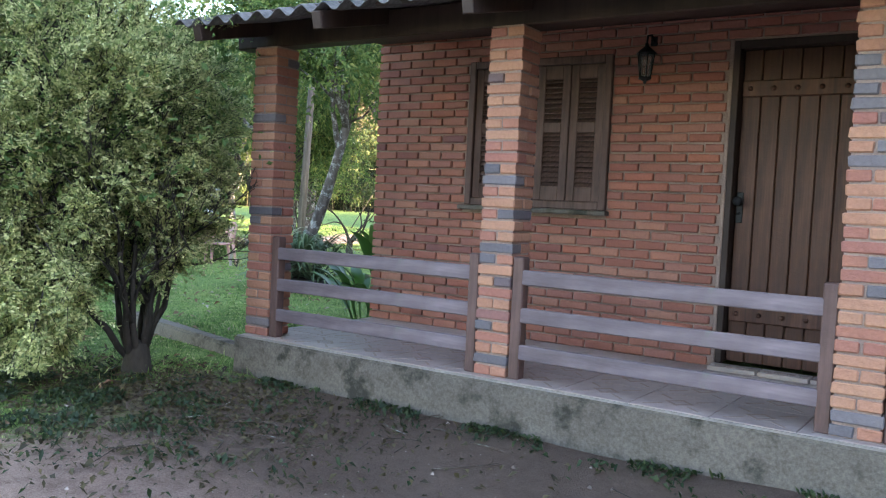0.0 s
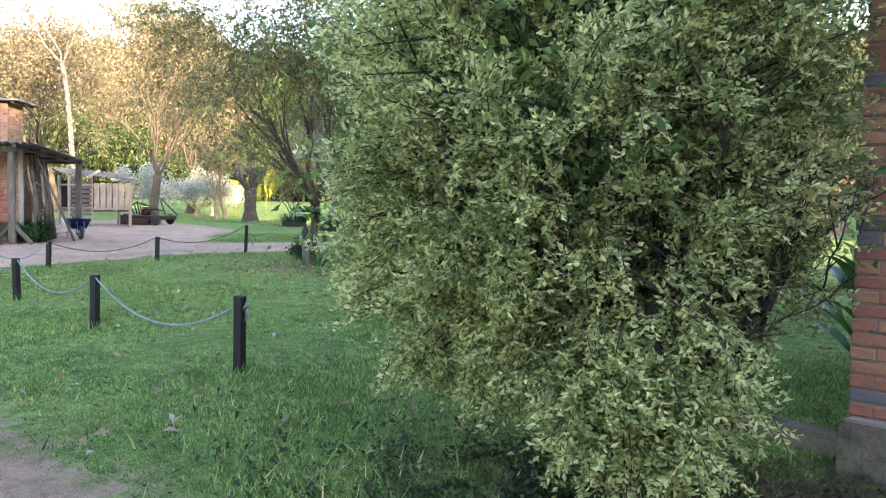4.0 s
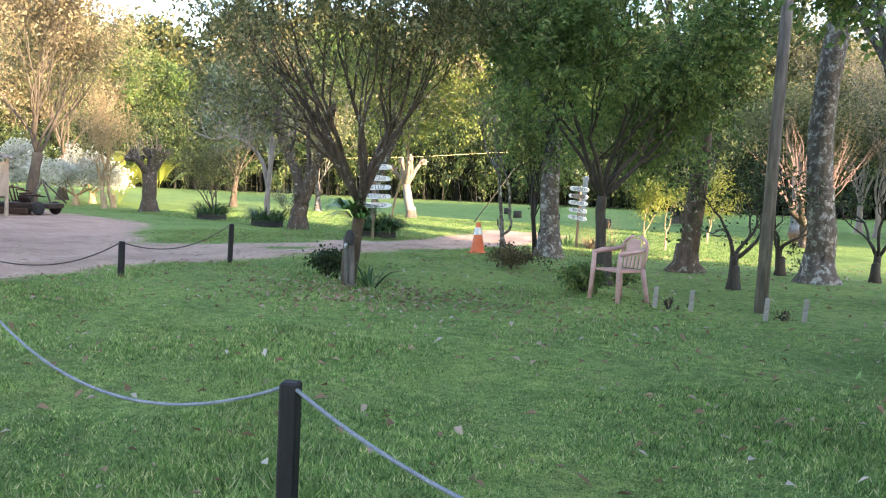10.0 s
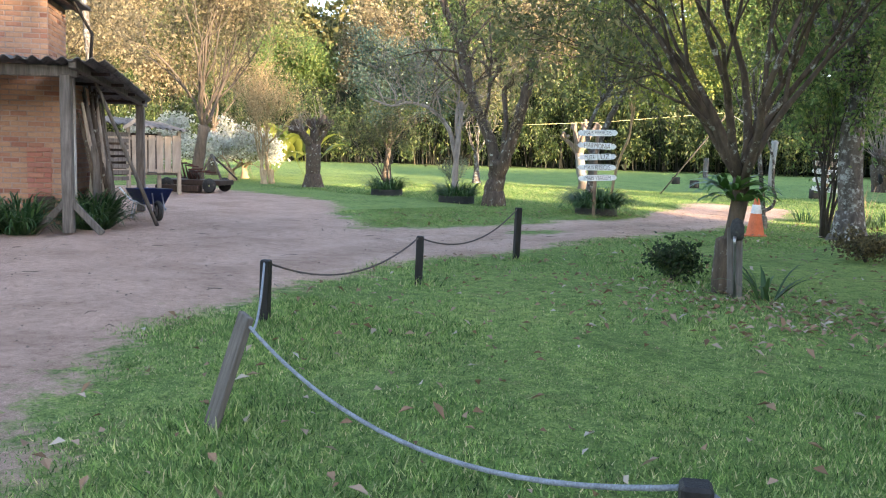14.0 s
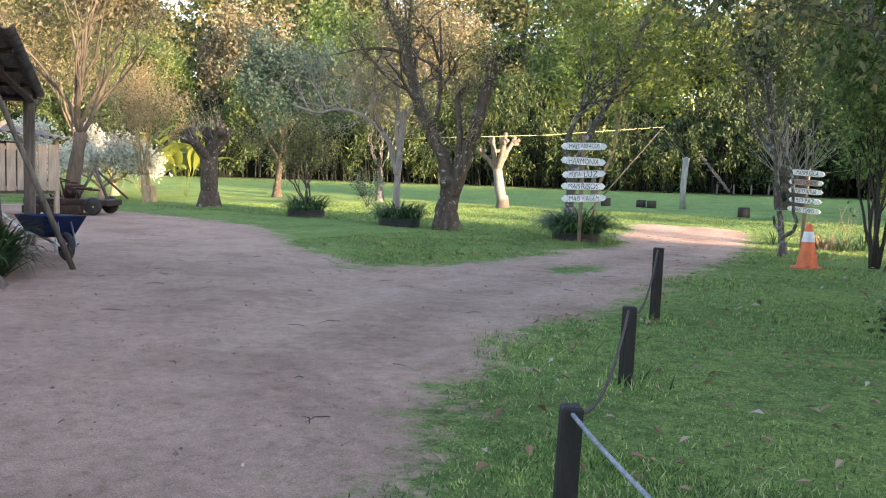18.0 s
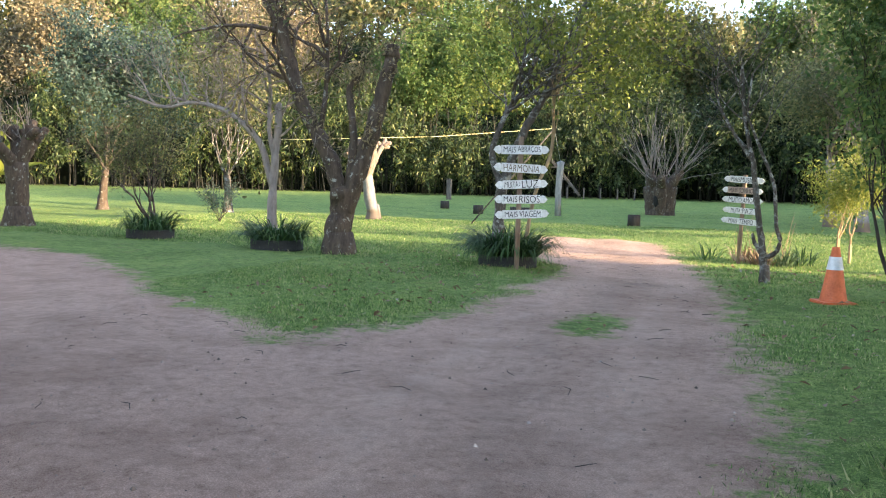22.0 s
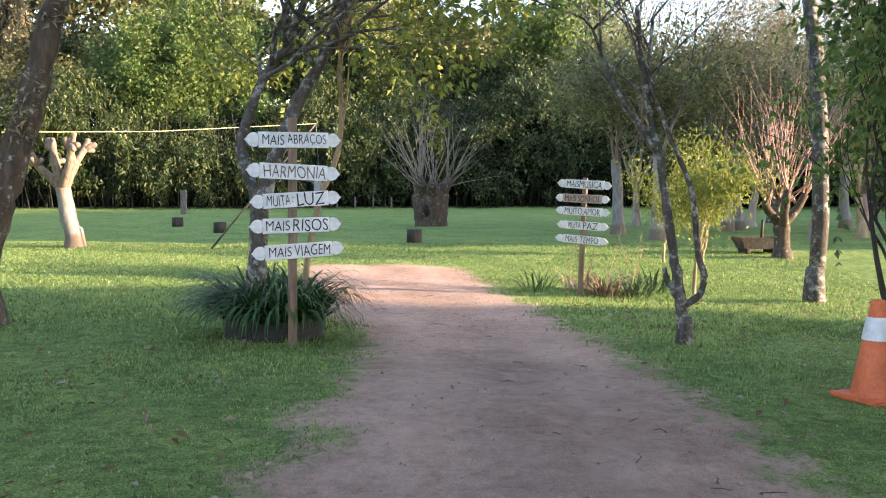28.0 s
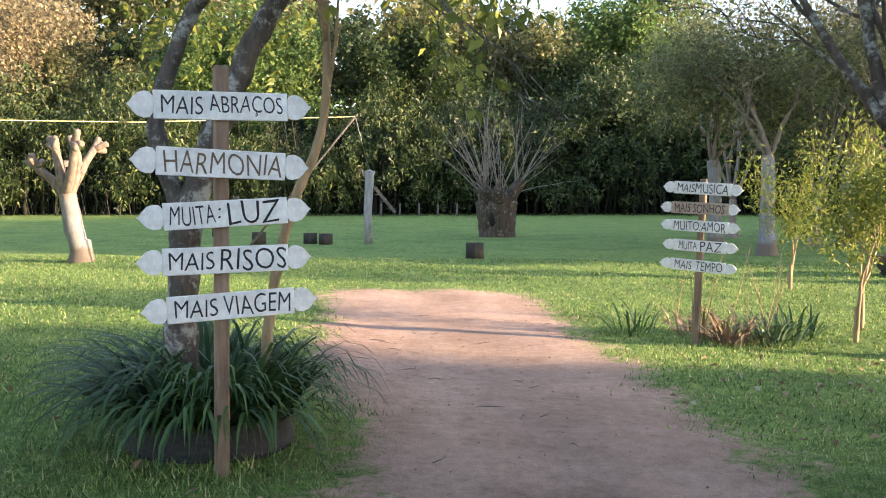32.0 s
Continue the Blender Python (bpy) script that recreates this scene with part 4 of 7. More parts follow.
# slatted shed on legs
shed = thing("slatted_shed", "small raised wooden shed with slatted walls and corrugated roof", "shed", pose(-40.98, 18.62, ground_z(-40.98, 18.62), 0, 0, 80))
for px, py, h in ((-1.0, 0, 1.75), (1.03, 0, 1.62), (-1.0, 1.3, 1.75), (1.03, 1.3, 1.62), (-0.28, 0, 1.7)):
    part("leg", box("shed_leg", 0.09, 0.09, h, M_PALEWOOD, 0.01), shed, pose(px, py, h / 2))
for k in range(6):
    part("board", box("shed_board", 0.175, 0.022, 0.93 + 0.02 * (k % 2), M_PALEWOOD, 0.004), shed, pose(-0.12 + k * 0.208, -0.058, 1.03 + 0.008 * (k % 3), 0, 0.6 * (k % 3 - 1), 0))
for zz in (0.62, 1.42):
    part("cross_rail", box("shed_rail", 2.03, 0.05, 0.07, M_PALEWOOD, 0.006), shed, pose(0.015, -0.02, zz))
    part("side_rail", box("shed_side_rail", 0.05, 1.3, 0.07, M_GREYWOOD, 0.006), shed, pose(-1.0, 0.65, zz))
for k in range(8):
    part("slat", box("shed_slat", 0.70, 0.025, 0.10, M_GREYWOOD, 0.004), shed, pose(-0.64, -0.06, 0.42 + k * 0.155, 0, 0.8 * (k % 3 - 1), 0), "grey horizontal slat")
part("back_panel", box("shed_back", 2.1, 0.03, 1.05, M_DARKWOOD, 0.003), shed, pose(0, 1.3, 1.05))
part("deck", box("shed_deck", 2.1, 1.3, 0.05, M_GREYWOOD, 0.004), shed, pose(0, 0.65, 0.53))
for k in range(3):
    part("roof_sheet", corrugated("shed_sheet", 0, 0.86, 1.9, 0.13, M_ROOF), shed, pose(-1.28 + k * 0.82, -0.32, 1.80 - 0.058 * k, 0, 4, 0))
part("loose_board", box("loose_board", 0.5, 0.02, 0.09, M_PALEWOOD, 0.004), shed, pose(-0.3, -0.35, 1.80, 0, -35, 0))

# wheelbarrow
wb = thing("wheelbarrow", "blue steel wheelbarrow with a worn tray and one rubber wheel", "wheelbarrow", pose(-34.37, 14.84, ground_z(-34.1, 14.8), 0, 0, -14) @ Matrix.Diagonal((0.88, 0.88, 0.88, 1)))
bm = bmesh.new()
lo = [(-0.32, -0.2, 0.33), (0.28, -0.2, 0.30), (0.28, 0.2, 0.30), (-0.32, 0.2, 0.33)]
hi = [(-0.50, -0.31, 0.58), (0.48, -0.30, 0.60), (0.48, 0.30, 0.60), (-0.50, 0.31, 0.58)]
lv, hv = [bm.verts.new(p) for p in lo], [bm.verts.new(p) for p in hi]
bm.faces.new(lv)
for i in range(4):
    bm.faces.new((lv[i], lv[(i + 1) % 4], hv[(i + 1) % 4], hv[i]))
bmesh.ops.solidify(bm, geom=bm.faces[:], thickness=0.012)
part("tray", mesh_bm("tray", bm, M_BLUE), wb, None, "blue painted steel tray")
wheel = part("wheel", lathe("wheel", [(0.11, -0.04), (0.17, -0.045), (0.19, -0.02), (0.195, 0.0), (0.19, 0.02), (0.17, 0.045), (0.11, 0.04), (0.11, -0.04)], M_RUBBER, 22), wb, pose(0.52, 0, 0.19, 90, 0, 0))
part("rim", lathe("rim", [(0.02, -0.05), (0.03, -0.02), (0.112, -0.025), (0.112, 0.025), (0.03, 0.02), (0.02, 0.05)], M_STEEL, 18), wheel)
for sgn in (-1, 1):
    part("handle", rod("handle", [(0.52, sgn * 0.06, 0.19), (0.3, sgn * 0.17, 0.28), (-0.4, sgn * 0.24, 0.36), (-1.0, sgn * 0.27, 0.56)], 0.017, M_STEEL, 7), wb)
    part("leg", rod("leg", [(-0.3, sgn * 0.2, 0.35), (-0.42, sgn * 0.23, 0.0), (-0.3, sgn * 0.23, 0.0), (-0.1, sgn * 0.2, 0.33)], 0.013, M_STEEL, 6), wb)
    part("fork", rod("fork", [(0.45, sgn * 0.09, 0.52), (0.6, sgn * 0.1, 0.2), (0.72, sgn * 0.08, 0.25)], 0.014, M_STEEL, 6), wb)

# farm cart with an old red machine on it
cart = thing("farm_cart", "low dark trailer carrying rusty red farm machinery", "cart", pose(-42.0, 20.95, ground_z(-42.0, 20.95), 0, 0, 30) @ Matrix.Diagonal((0.85, 0.85, 0.85, 1)))
part("bed", box("cart_bed", 2.2, 1.1, 0.16, M_DARKWOOD, 0.02), cart, pose(0, 0, 0.33))
part("front_skid", box("cart_skid", 1.5, 0.3, 0.22, M_DARKWOOD, 0.03), cart, pose(-0.3, -0.6, 0.13))
for px in (-0.7, 0.75):
    for py in (-0.6, 0.6):
        part("wheel", lathe("cart_wheel", [(0.05, -0.06), (0.2, -0.07), (0.24, 0), (0.2, 0.07), (0.05, 0.06)], M_RUBBER, 16), cart, pose(px, py, 0.24, 90, 0, 0))
for k in range(7):
    a = k * 0.9
    part("tine", rod("tine", [(-0.5 + 0.12 * k, -0.2, 0.45), (-0.7 + 0.15 * k, -0.25 + 0.08 * math.sin(a), 0.8 + 0.15 * math.sin(a)), (-0.55 + 0.2 * k, 0.1, 1.0 - 0.06 * k)], 0.03, M_RUST, 6), cart)
part("drum", lathe("drum", [(0.0, -0.4), (0.26, -0.38), (0.3, -0.3), (0.3, 0.3), (0.26, 0.38), (0.0, 0.4)], M_DARKWOOD, 16), cart, pose(-0.2, 0.25, 0.55, 90, 0, 20) @ Matrix.Diagonal((0.6, 0.6, 0.8, 1)))
for sgn in (-1, 1):
    part("a_frame_bar", rod("a_frame", [(0.55 + 0.4 * sgn, -0.1, 0.4), (0.6, -0.05, 1.25)], 0.04, M_GREYWOOD, 6), cart)
part("tow_bar", rod("tow_bar", [(0.6, 0, 1.2), (1.45, 0, 0.45)], 0.03, M_DARKWOOD, 6), cart)

# ---- sign posts ----
def text_mesh(name, body, height, width, mat, shear=0.0):
    """Lettering as a mesh, fitted to a width and height, lying in x-z, facing -y."""
    cu = bpy.data.curves.new(name, "FONT")
    cu.body, cu.size, cu.shear, cu.extrude, cu.offset = body, 1.0, shear, 0.004, -0.006
    cu.align_x, cu.align_y, cu.resolution_u = "CENTER", "CENTER", 3
    tmp = bpy.data.objects.new(name, cu)
    scene.collection.objects.link(tmp)
    bpy.context.view_layer.update()
    me = bpy.data.meshes.new_from_object(tmp.evaluated_get(bpy.context.evaluated_depsgraph_get()))
    bpy.data.objects.remove(tmp)
    co = np.zeros(len(me.vertices) * 3, np.float32)
    me.vertices.foreach_get("co", co)
    co = co.reshape(-1, 3)
    lo, hi = co.min(0), co.max(0)
    s = np.array([width, height]) / (hi - lo)[:2]
    out = np.stack([(co[:, 0] - (lo[0] + hi[0]) / 2) * s[0], -co[:, 2] * 0.4, (co[:, 1] - (lo[1] + hi[1]) / 2) * s[1]], -1)
    # an unsteady hand: letters lean and bob along the line
    w = np.sin(out[:, 0] * 31 + len(body)) * 0.004 + np.sin(out[:, 0] * 67) * 0.002
    out[:, 2] += w
    out[:, 0] += out[:, 2] * 0.10 * np.sin(out[:, 0] * 19 + len(body) * 2)
    me.vertices.foreach_set("co", out.astype(np.float32).ravel())
    me.update()
    me.materials.clear()
    me.materials.append(mat)
    return me


def leaf_end(name, w, h):
    """The heart-shaped end of a board, tip to +x."""
    pts = [(0, 0.30), (0.12, 0.47), (0.35, 0.50), (0.60, 0.42), (0.78, 0.24), (0.88, 0.10), (1.0, 0.0)]
    out = [(x * w, z * h) for x, z in pts] + [(x * w, -z * h) for x, z in pts[-2::-1]]
    bm = bmesh.new()
    f = bm.faces.new([bm.verts.new((x, -0.009, z)) for x, z in out])
    r = bmesh.ops.extrude_face_region(bm, geom=[f])
    for v in r["geom"]:
        if isinstance(v, bmesh.types.BMVert):
            v.co.y = 0.009
    return mesh_bm(name, bm, M_WHITEBOARD)


def sign_post(label, x, y, foot_z, yaw, lean, post_top, rows, odd=None):
    """A post with arrow boards: rows of (z, half body width, height, turn in degrees, slide, [(words, centre, width, height)])."""
    s = thing("sign_post", label, "sign", pose(x, y, foot_z, 0, lean, yaw))
    h = post_top - foot_z
    part("post", box("sign_pole", 0.07, 0.06, h + 0.15, M_SIGNPOST, 0.008), s, pose(0, 0.04, h / 2 - 0.075), "weathered square wooden post")
    for z, hw, bh, turn, slide, words in rows:
        b = part("board", box("board", hw * 2, 0.018, bh, odd[1] if odd and odd[0] == z else M_WHITEBOARD, 0.003), s, pose(slide, -0.002, z - foot_z, 0, -turn, 0), odd[3] if odd and odd[0] == z else "white painted board")
        part("leaf_end", leaf_end("leaf_end", 0.118, bh * 0.92), b, pose(hw + 0.001, 0.002, 0))
        part("leaf_end", leaf_end("leaf_end", 0.118, bh * 0.92), b, pose(-hw - 0.001, 0.002, 0, 0, 180, 0))
        for body, cx, w, lh in words:
            part("lettering", text_mesh("lettering", body, lh, w, odd[2] if odd and odd[0] == z else M_BOLD if body == "LUZ" else M_INK), b, pose(cx, -0.0095, 0))
    return s


sign_post("wooden post with five white hand-lettered boards, standing by the planter", -30.69, 23.33, -0.075, 28, 0.5, 1.94, [
    (1.742, 0.315, 0.135, 1.5, 0.0, [("MAIS", -0.185, 0.19, 0.085), ("ABRA\u00c7OS", 0.115, 0.35, 0.10)]),
    (1.465, 0.305, 0.135, -1.5, 0.0, [("HARMONIA", 0.01, 0.56, 0.105)]),
    (1.225, 0.295, 0.13, 3.5, 0.02, [("MUITA", -0.16, 0.21, 0.09), (":", -0.035, 0.012, 0.05), ("LUZ", 0.13, 0.25, 0.11)]),
    (1.000, 0.30, 0.13, 1.5, 0.02, [("MAIS", -0.165, 0.21, 0.085), ("RISOS", 0.13, 0.32, 0.105)]),
    (0.776, 0.305, 0.13, 3.0, 0.045, [("MAIS", -0.17, 0.20, 0.085), ("VIAGEM", 0.12, 0.33, 0.095)]),
], (1.465, M_WHITEBOARD, M_BROWNINK, "white board lettered in faded brown"))
sign_post("leaning wooden post with five white hand-lettered boards", -27.44, 28.60, -0.30, -25, 2.0, 1.52, [
    (1.42, 0.30, 0.13, -1.5, 0.0, [("MAIS", -0.17, 0.18, 0.085), ("MUSICA", 0.10, 0.34, 0.10)]),
    (1.21, 0.30, 0.125, -0.5, -0.02, [("MAIS SONHOS", 0.0, 0.52, 0.09)]),
    (1.02, 0.30, 0.12, -1.0, -0.01, [("MUITO:AMOR", 0.0, 0.54, 0.095)]),
    (0.81, 0.28, 0.12, -1.0, 0.0, [("MUITA", -0.12, 0.19, 0.085), ("PAZ", 0.12, 0.22, 0.10)]),
    (0.60, 0.29, 0.12, -2.0, -0.01, [("MAIS", -0.15, 0.18, 0.085), ("TEMPO", 0.12, 0.28, 0.095)]),
], (1.21, M_BAREBOARD, M_INK, "bare pinkish wooden board"))

# ---- roped posts along the drive ----
POSTS = [(-17.0, 8.085, 0.585), (-19.55, 8.29, 0.515), (-22.03, 8.58, 0.495), None, (-25.97, 10.57, 0.43), (-26.44, 12.71, 0.435), (-26.9, 14.93, 0.60)]
tops = []
for p in POSTS:
    if p is None:
        z0 = ground_z(-24.29, 8.93)
        ob = thing("leaning_stake", "short flat weathered plank stake leaning over in the grass", "stake", Matrix.Translation((-24.29, 8.93, z0 - 0.05)) @ Vector((0.11, 0.09, 0.46)).to_track_quat("Z", "Y").to_matrix().to_4x4() @ pose(0, 0, 0, 0, 0, 38),
                   data=mesh_bm("leaning_stake", box_bm(0.10, 0.028, 0.56, 0.004, (0, 0, 0.28)), M_GREYWOOD))
        tops.append(ob.matrix_basis @ Vector((0, 0, 0.54)))
        continue
    x, y, zt = p
    z0 = ground_z(x, y)
    ob = thing("rope_post", "short square tar-black wooden post in the grass", "post", pose(x, y, z0 - 0.06, random.uniform(-2, 2), random.uniform(-2, 2), random.uniform(0, 60)), "roped posts along the drive",
               data=mesh_bm("rope_post", box_bm(0.068, 0.068, zt - z0 + 0.06, 0.008, (0, 0, (zt - z0 + 0.06) / 2)), M_BLACKPOST))
    tops.append(Vector((x, y, zt)))
for i, (a, b) in enumerate(zip(tops, tops[1:])):
    sag = (0.27, 0.25, 0.2, 0.2, 0.2, 0.2)[i]
    za = a.z - (0.06 if i == 0 else 0.012)
    pts = []
    for k in range(21):
        u = k / 20
        pts.append((a.x + (b.x - a.x) * u, a.y + (b.y - a.y) * u, za + (b.z - za - 0.01) * u - sag * 4 * u * (1 - u)))
    pale = i < 4
    ob = new("rope", rod("rope", pts, 0.0075 if pale else 0.0075, M_ROPE if pale else M_DARKROPE, 6))
    tagged(ob, "slack pale grey rope hung between posts" if pale else "slack dark brown rope hung between posts", "rope", "ropes between the posts")
knot = thing("rope_knot", "frayed end of rope knotted round the black post", "rope", pose(-16.955, 8.10, 0.5))
part("knot", rod("knot", [(0.0, 0.02, 0.04), (0.02, 0.0, 0.02), (0.0, -0.02, 0.0), (-0.01, 0.01, -0.03), (0.02, 0.0, -0.05), (0.0, -0.01, -0.09)], [0.014, 0.018, 0.016, 0.018, 0.014, 0.006], M_ROPE, 6), knot)

# ---- traffic cone ----
cone = thing("traffic_cone", "faded orange traffic cone with a white band on the lawn", "traffic cone", pose(-26.5, 21.48, ground_z(-26.5, 21.48) - 0.005, 0, 0, 20))
part("base", box("cone_base", 0.40, 0.40, 0.035, M_ORANGE, 0.012, 2), cone, pose(0, 0, 0.0175))
part("body", lathe("cone_body", [(0.155, 0.034), (0.15, 0.05), (0.045, 0.63), (0.04, 0.66), (0.03, 0.66), (0.03, 0.6)], M_ORANGE, 24), cone)
part("band", lathe("cone_band", [(0.094, 0.40), (0.0675, 0.55)], M_WHITEBAND, 24), cone, pose(0, 0, 0), "white reflective band")

# ---- plastic armchair ----
def plastic_chair(x, y, yaw):
    c = thing("garden_chair", "old faded pink plastic garden armchair on the lawn", "chair", pose(x, y, ground_z(x, y) - 0.005, 0, 0, yaw) @ Matrix.Diagonal((0.92, 0.92, 0.9, 1)))
    part("seat", box("seat", 0.44, 0.42, 0.03, M_CHAIR, 0.014, 2), c, pose(0, 0, 0.40))
    for sx in (-1, 1):
        part("front_leg", rod("front_leg", [(sx * 0.27, -0.23, 0.0), (sx * 0.245, -0.21, 0.40), (sx * 0.25, -0.2, 0.62)], [0.028, 0.034, 0.026], M_CHAIR, 8), c)
        part("back_leg", rod("back_leg", [(sx * 0.25, 0.27, 0.0), (sx * 0.215, 0.2, 0.42)], [0.026, 0.034], M_CHAIR, 8), c)
        part("armrest", rod("armrest", [(sx * 0.25, -0.22, 0.61), (sx * 0.27, -0.05, 0.645), (sx * 0.25, 0.13, 0.66), (sx * 0.2, 0.24, 0.70)], [0.03, 0.034, 0.03, 0.02], M_CHAIR, 8), c)
    pts = [(0.22 * math.cos(a), 0.25 + 0.02 * math.sin(a), 0.70 + 0.14 * math.sin(a)) for a in np.linspace(0, math.pi, 11)]
    part("back_rim", rod("back_rim", [(0.215, 0.2, 0.42), *pts, (-0.215, 0.2, 0.42)], 0.022, M_CHAIR, 8), c)
    for k in range(5):
        px = -0.14 + 0.07 * k
        part("back_slat", box("back_slat", 0.045, 0.014, 0.40 - 0.5 * abs(px), M_CHAIR, 0.005), c, pose(px, 0.235, 0.62 - 0.22 * abs(px), -8, 0, 0))
    part("back_panel", box("back_panel", 0.22, 0.016, 0.16, M_CHAIR, 0.006), c, pose(0, 0.24, 0.72, -8, 0, 0))
    return c


plastic_chair(-21.07, 15.45, -28)

# ---- trees ----
def norm(v):
    return v / (np.linalg.norm(v) + 1e-9)


class Tree:
    """A skeleton of tapered limbs and the places where leaves sit."""

    def __init__(self, seed, sides=7):
        self.rr = np.random.default_rng(seed)
        self.tubes, self.tips, self.sides = [], [], sides

    def limb(self, p, d, length, r0, r1, wander=0.18, up=0.0, n=6, sides=None):
        pts, d = [np.array(p, float)], norm(np.array(d, float))
        for k in range(n):
            d = norm(d + self.rr.normal(0, wander, 3) + np.array([0, 0, up]))
            pts.append(pts[-1] + d * length / n)
        radii = np.linspace(r0, r1, n + 1) * (1 + self.rr.normal(0, 0.05, n + 1))
        self.tubes.append(rod_arrays(pts, radii, sides or self.sides))
        return pts, radii, d

    def path(self, pts, r0, r1, sides=9, steps=4):
        """A limb bent through a few control points, smoothed and slightly uneven."""
        c = np.array(pts, float)
        u = np.linspace(0, len(c) - 1, (len(c) - 1) * steps + 1)
        q = np.stack([np.interp(u, np.arange(len(c)), c[:, k]) for k in range(3)], -1)
        for k in range(2):
            q[1:-1] = (q[:-2] + 2 * q[1:-1] + q[2:]) / 4
        q[1:-1] += self.rr.normal(0, 0.06 * r0, q[1:-1].shape)
        self.tubes.append(rod_arrays(q, np.linspace(r0, r1, len(q)) * (1 + self.rr.normal(0, 0.05, len(q))), sides))
        return q

    def flare(self, p, r, h=0.35, k=1.7):
        p = np.array(p, float)
        self.tubes.append(rod_arrays([p - (0, 0, 0.12), p + (0, 0, 0.02), p + (0, 0, h * 0.35), p + (0, 0, h)], [r * k * 1.1, r * k, r * 1.25, r], self.sides + 3))

    def grow(self, p, d, length, r, depth, spread=0.6, shrink=0.72, kids=3, up=0.06, wander=0.16, tip_r=0.35, leafy=2):
        n = 6 if depth > 1 else 4
        pts, radii, d2 = self.limb(p, d, length, r, r * tip_r if depth > 0 else r * 0.2, wander, up, n, max(3 if depth < 2 else 4, self.sides - (3 - min(depth, 3))))
        if depth < leafy:
            self.tips += [q for q in pts[1:]]
        if depth == 0:
            return
        for k in range(kids):
            t = 1.0 if k == 0 else self.rr.uniform(0.45, 0.98)
            i = min(int(t * n), n)
            side = norm(np.cross(d2, self.rr.normal(0, 1, 3)))
            a = spread * self.rr.uniform(0.6, 1.3) * (0.6 if k == 0 else 1)
            nd = norm(d2 * math.cos(a) + side * math.sin(a))
            self.grow(pts[i], nd, length * shrink * self.rr.uniform(0.8, 1.15), max(radii[i] * 0.72, 0.004), depth - 1, spread, shrink, kids, up, wander, tip_r, leafy)

    def wood(self, name, mat):
        v, f = join(*self.tubes)
        return mesh_np(name, *quads_tris(v, f), mat, True)


def leaves(name, centres, count, size, aspect, mat, seed, spread=0.15, droop=0.0, keep=None, out=None, tri=False):
    """Many small pointed leaves round the given places, each a bent diamond."""
    rr = np.random.default_rng(seed)
    c = np.asarray(centres, float)
    pos = c[rr.integers(0, len(c), count)] + rr.normal(0, spread, (count, 3))
    if keep is not None:
        pos = pos[keep(pos)]
    n = len(pos)
    d = rr.normal(0, 1, (n, 3)) + np.array([0, 0, -droop])
    if out is not None:
        d += (pos - np.asarray(out)) * 1.2
    d /= np.linalg.norm(d, axis=1, keepdims=True)
    s = np.cross(d, rr.normal(0, 1, (n, 3)))
    s /= np.linalg.norm(s, axis=1, keepdims=True) + 1e-9
    u = np.cross(d, s)
    l = size * rr.uniform(0.6, 1.35, (n, 1))
    w = l * aspect
    if tri:
        v = np.stack([pos - s * w * 0.9, pos + s * w * 0.9, pos + d * l], 1).reshape(-1, 3)
        return mesh_np(name, v, np.arange(n)[:, None] * 3 + np.arange(3), mat)
    v = np.stack([pos, pos + d * l * 0.45 + s * w + u * w * 0.35, pos + d * l - u * l * 0.08, pos + d * l * 0.45 - s * w + u * w * 0.35], 1).reshape(-1, 3)
    b = np.arange(n)[:, None] * 4
    return mesh_np(name, v, b + [0, 1, 2, 3], mat)


def sprays(name, centres, count, per, size, aspect, mat, seed, spread=0.12, length=0.22, lift=0.1, droop=0.25, out=None, flat=0.6):
    """Leafy twigs: each carries pairs of leaves along its length, lying mostly flat to the sky."""
    rr = np.random.default_rng(seed)
    c = np.asarray(centres, float)
    p0 = c[rr.integers(0, len(c), count)] + rr.normal(0, spread, (count, 3))
    mid = c.mean(0) if out is None else np.asarray(out)
    away = p0 - mid
    away /= np.linalg.norm(away, axis=1, keepdims=True) + 1e-9
    ax = away * 0.8 + rr.normal(0, 0.6, (count, 3)) + np.array([0, 0, lift])
    ax /= np.linalg.norm(ax, axis=1, keepdims=True)
    ln = length * rr.uniform(0.6, 1.3, (count, 1))
    uu = np.repeat(np.linspace(0.12, 1.0, per // 2), 2)
    pos = (p0[:, None] + (ax * ln)[:, None] * uu[None, :, None] - np.array([0, 0, 1.0]) * (ln * droop * 0.6)[:, None] * uu[None, :, None] ** 2).reshape(-1, 3)
    axis = np.repeat(ax, per, 0)
    n = len(pos)
    up = np.array([0, 0, flat]) + rr.normal(0, 0.75, (n, 3))
    side = np.cross(axis, up)
    side /= np.linalg.norm(side, axis=1, keepdims=True) + 1e-9
    side *= np.tile([1.0, -1.0], n // 2)[:, None]
    d = axis * 0.6 + side * 0.75 + rr.normal(0, 0.2, (n, 3)) - np.array([0, 0, droop])
    d /= np.linalg.norm(d, axis=1, keepdims=True)
    w_ = np.cross(d, up)
    w_ /= np.linalg.norm(w_, axis=1, keepdims=True) + 1e-9
    nn = np.cross(w_, d)
    l = size * rr.uniform(0.6, 1.3, (n, 1))
    w = l * aspect
    v = np.stack([pos, pos + d * l * 0.45 + w_ * w + nn * w * 0.3, pos + d * l - nn * l * 0.1, pos + d * l * 0.45 - w_ * w + nn * w * 0.3], 1).reshape(-1, 3)
    return mesh_np(name, v, np.arange(n)[:, None] * 4 + np.arange(4), mat)


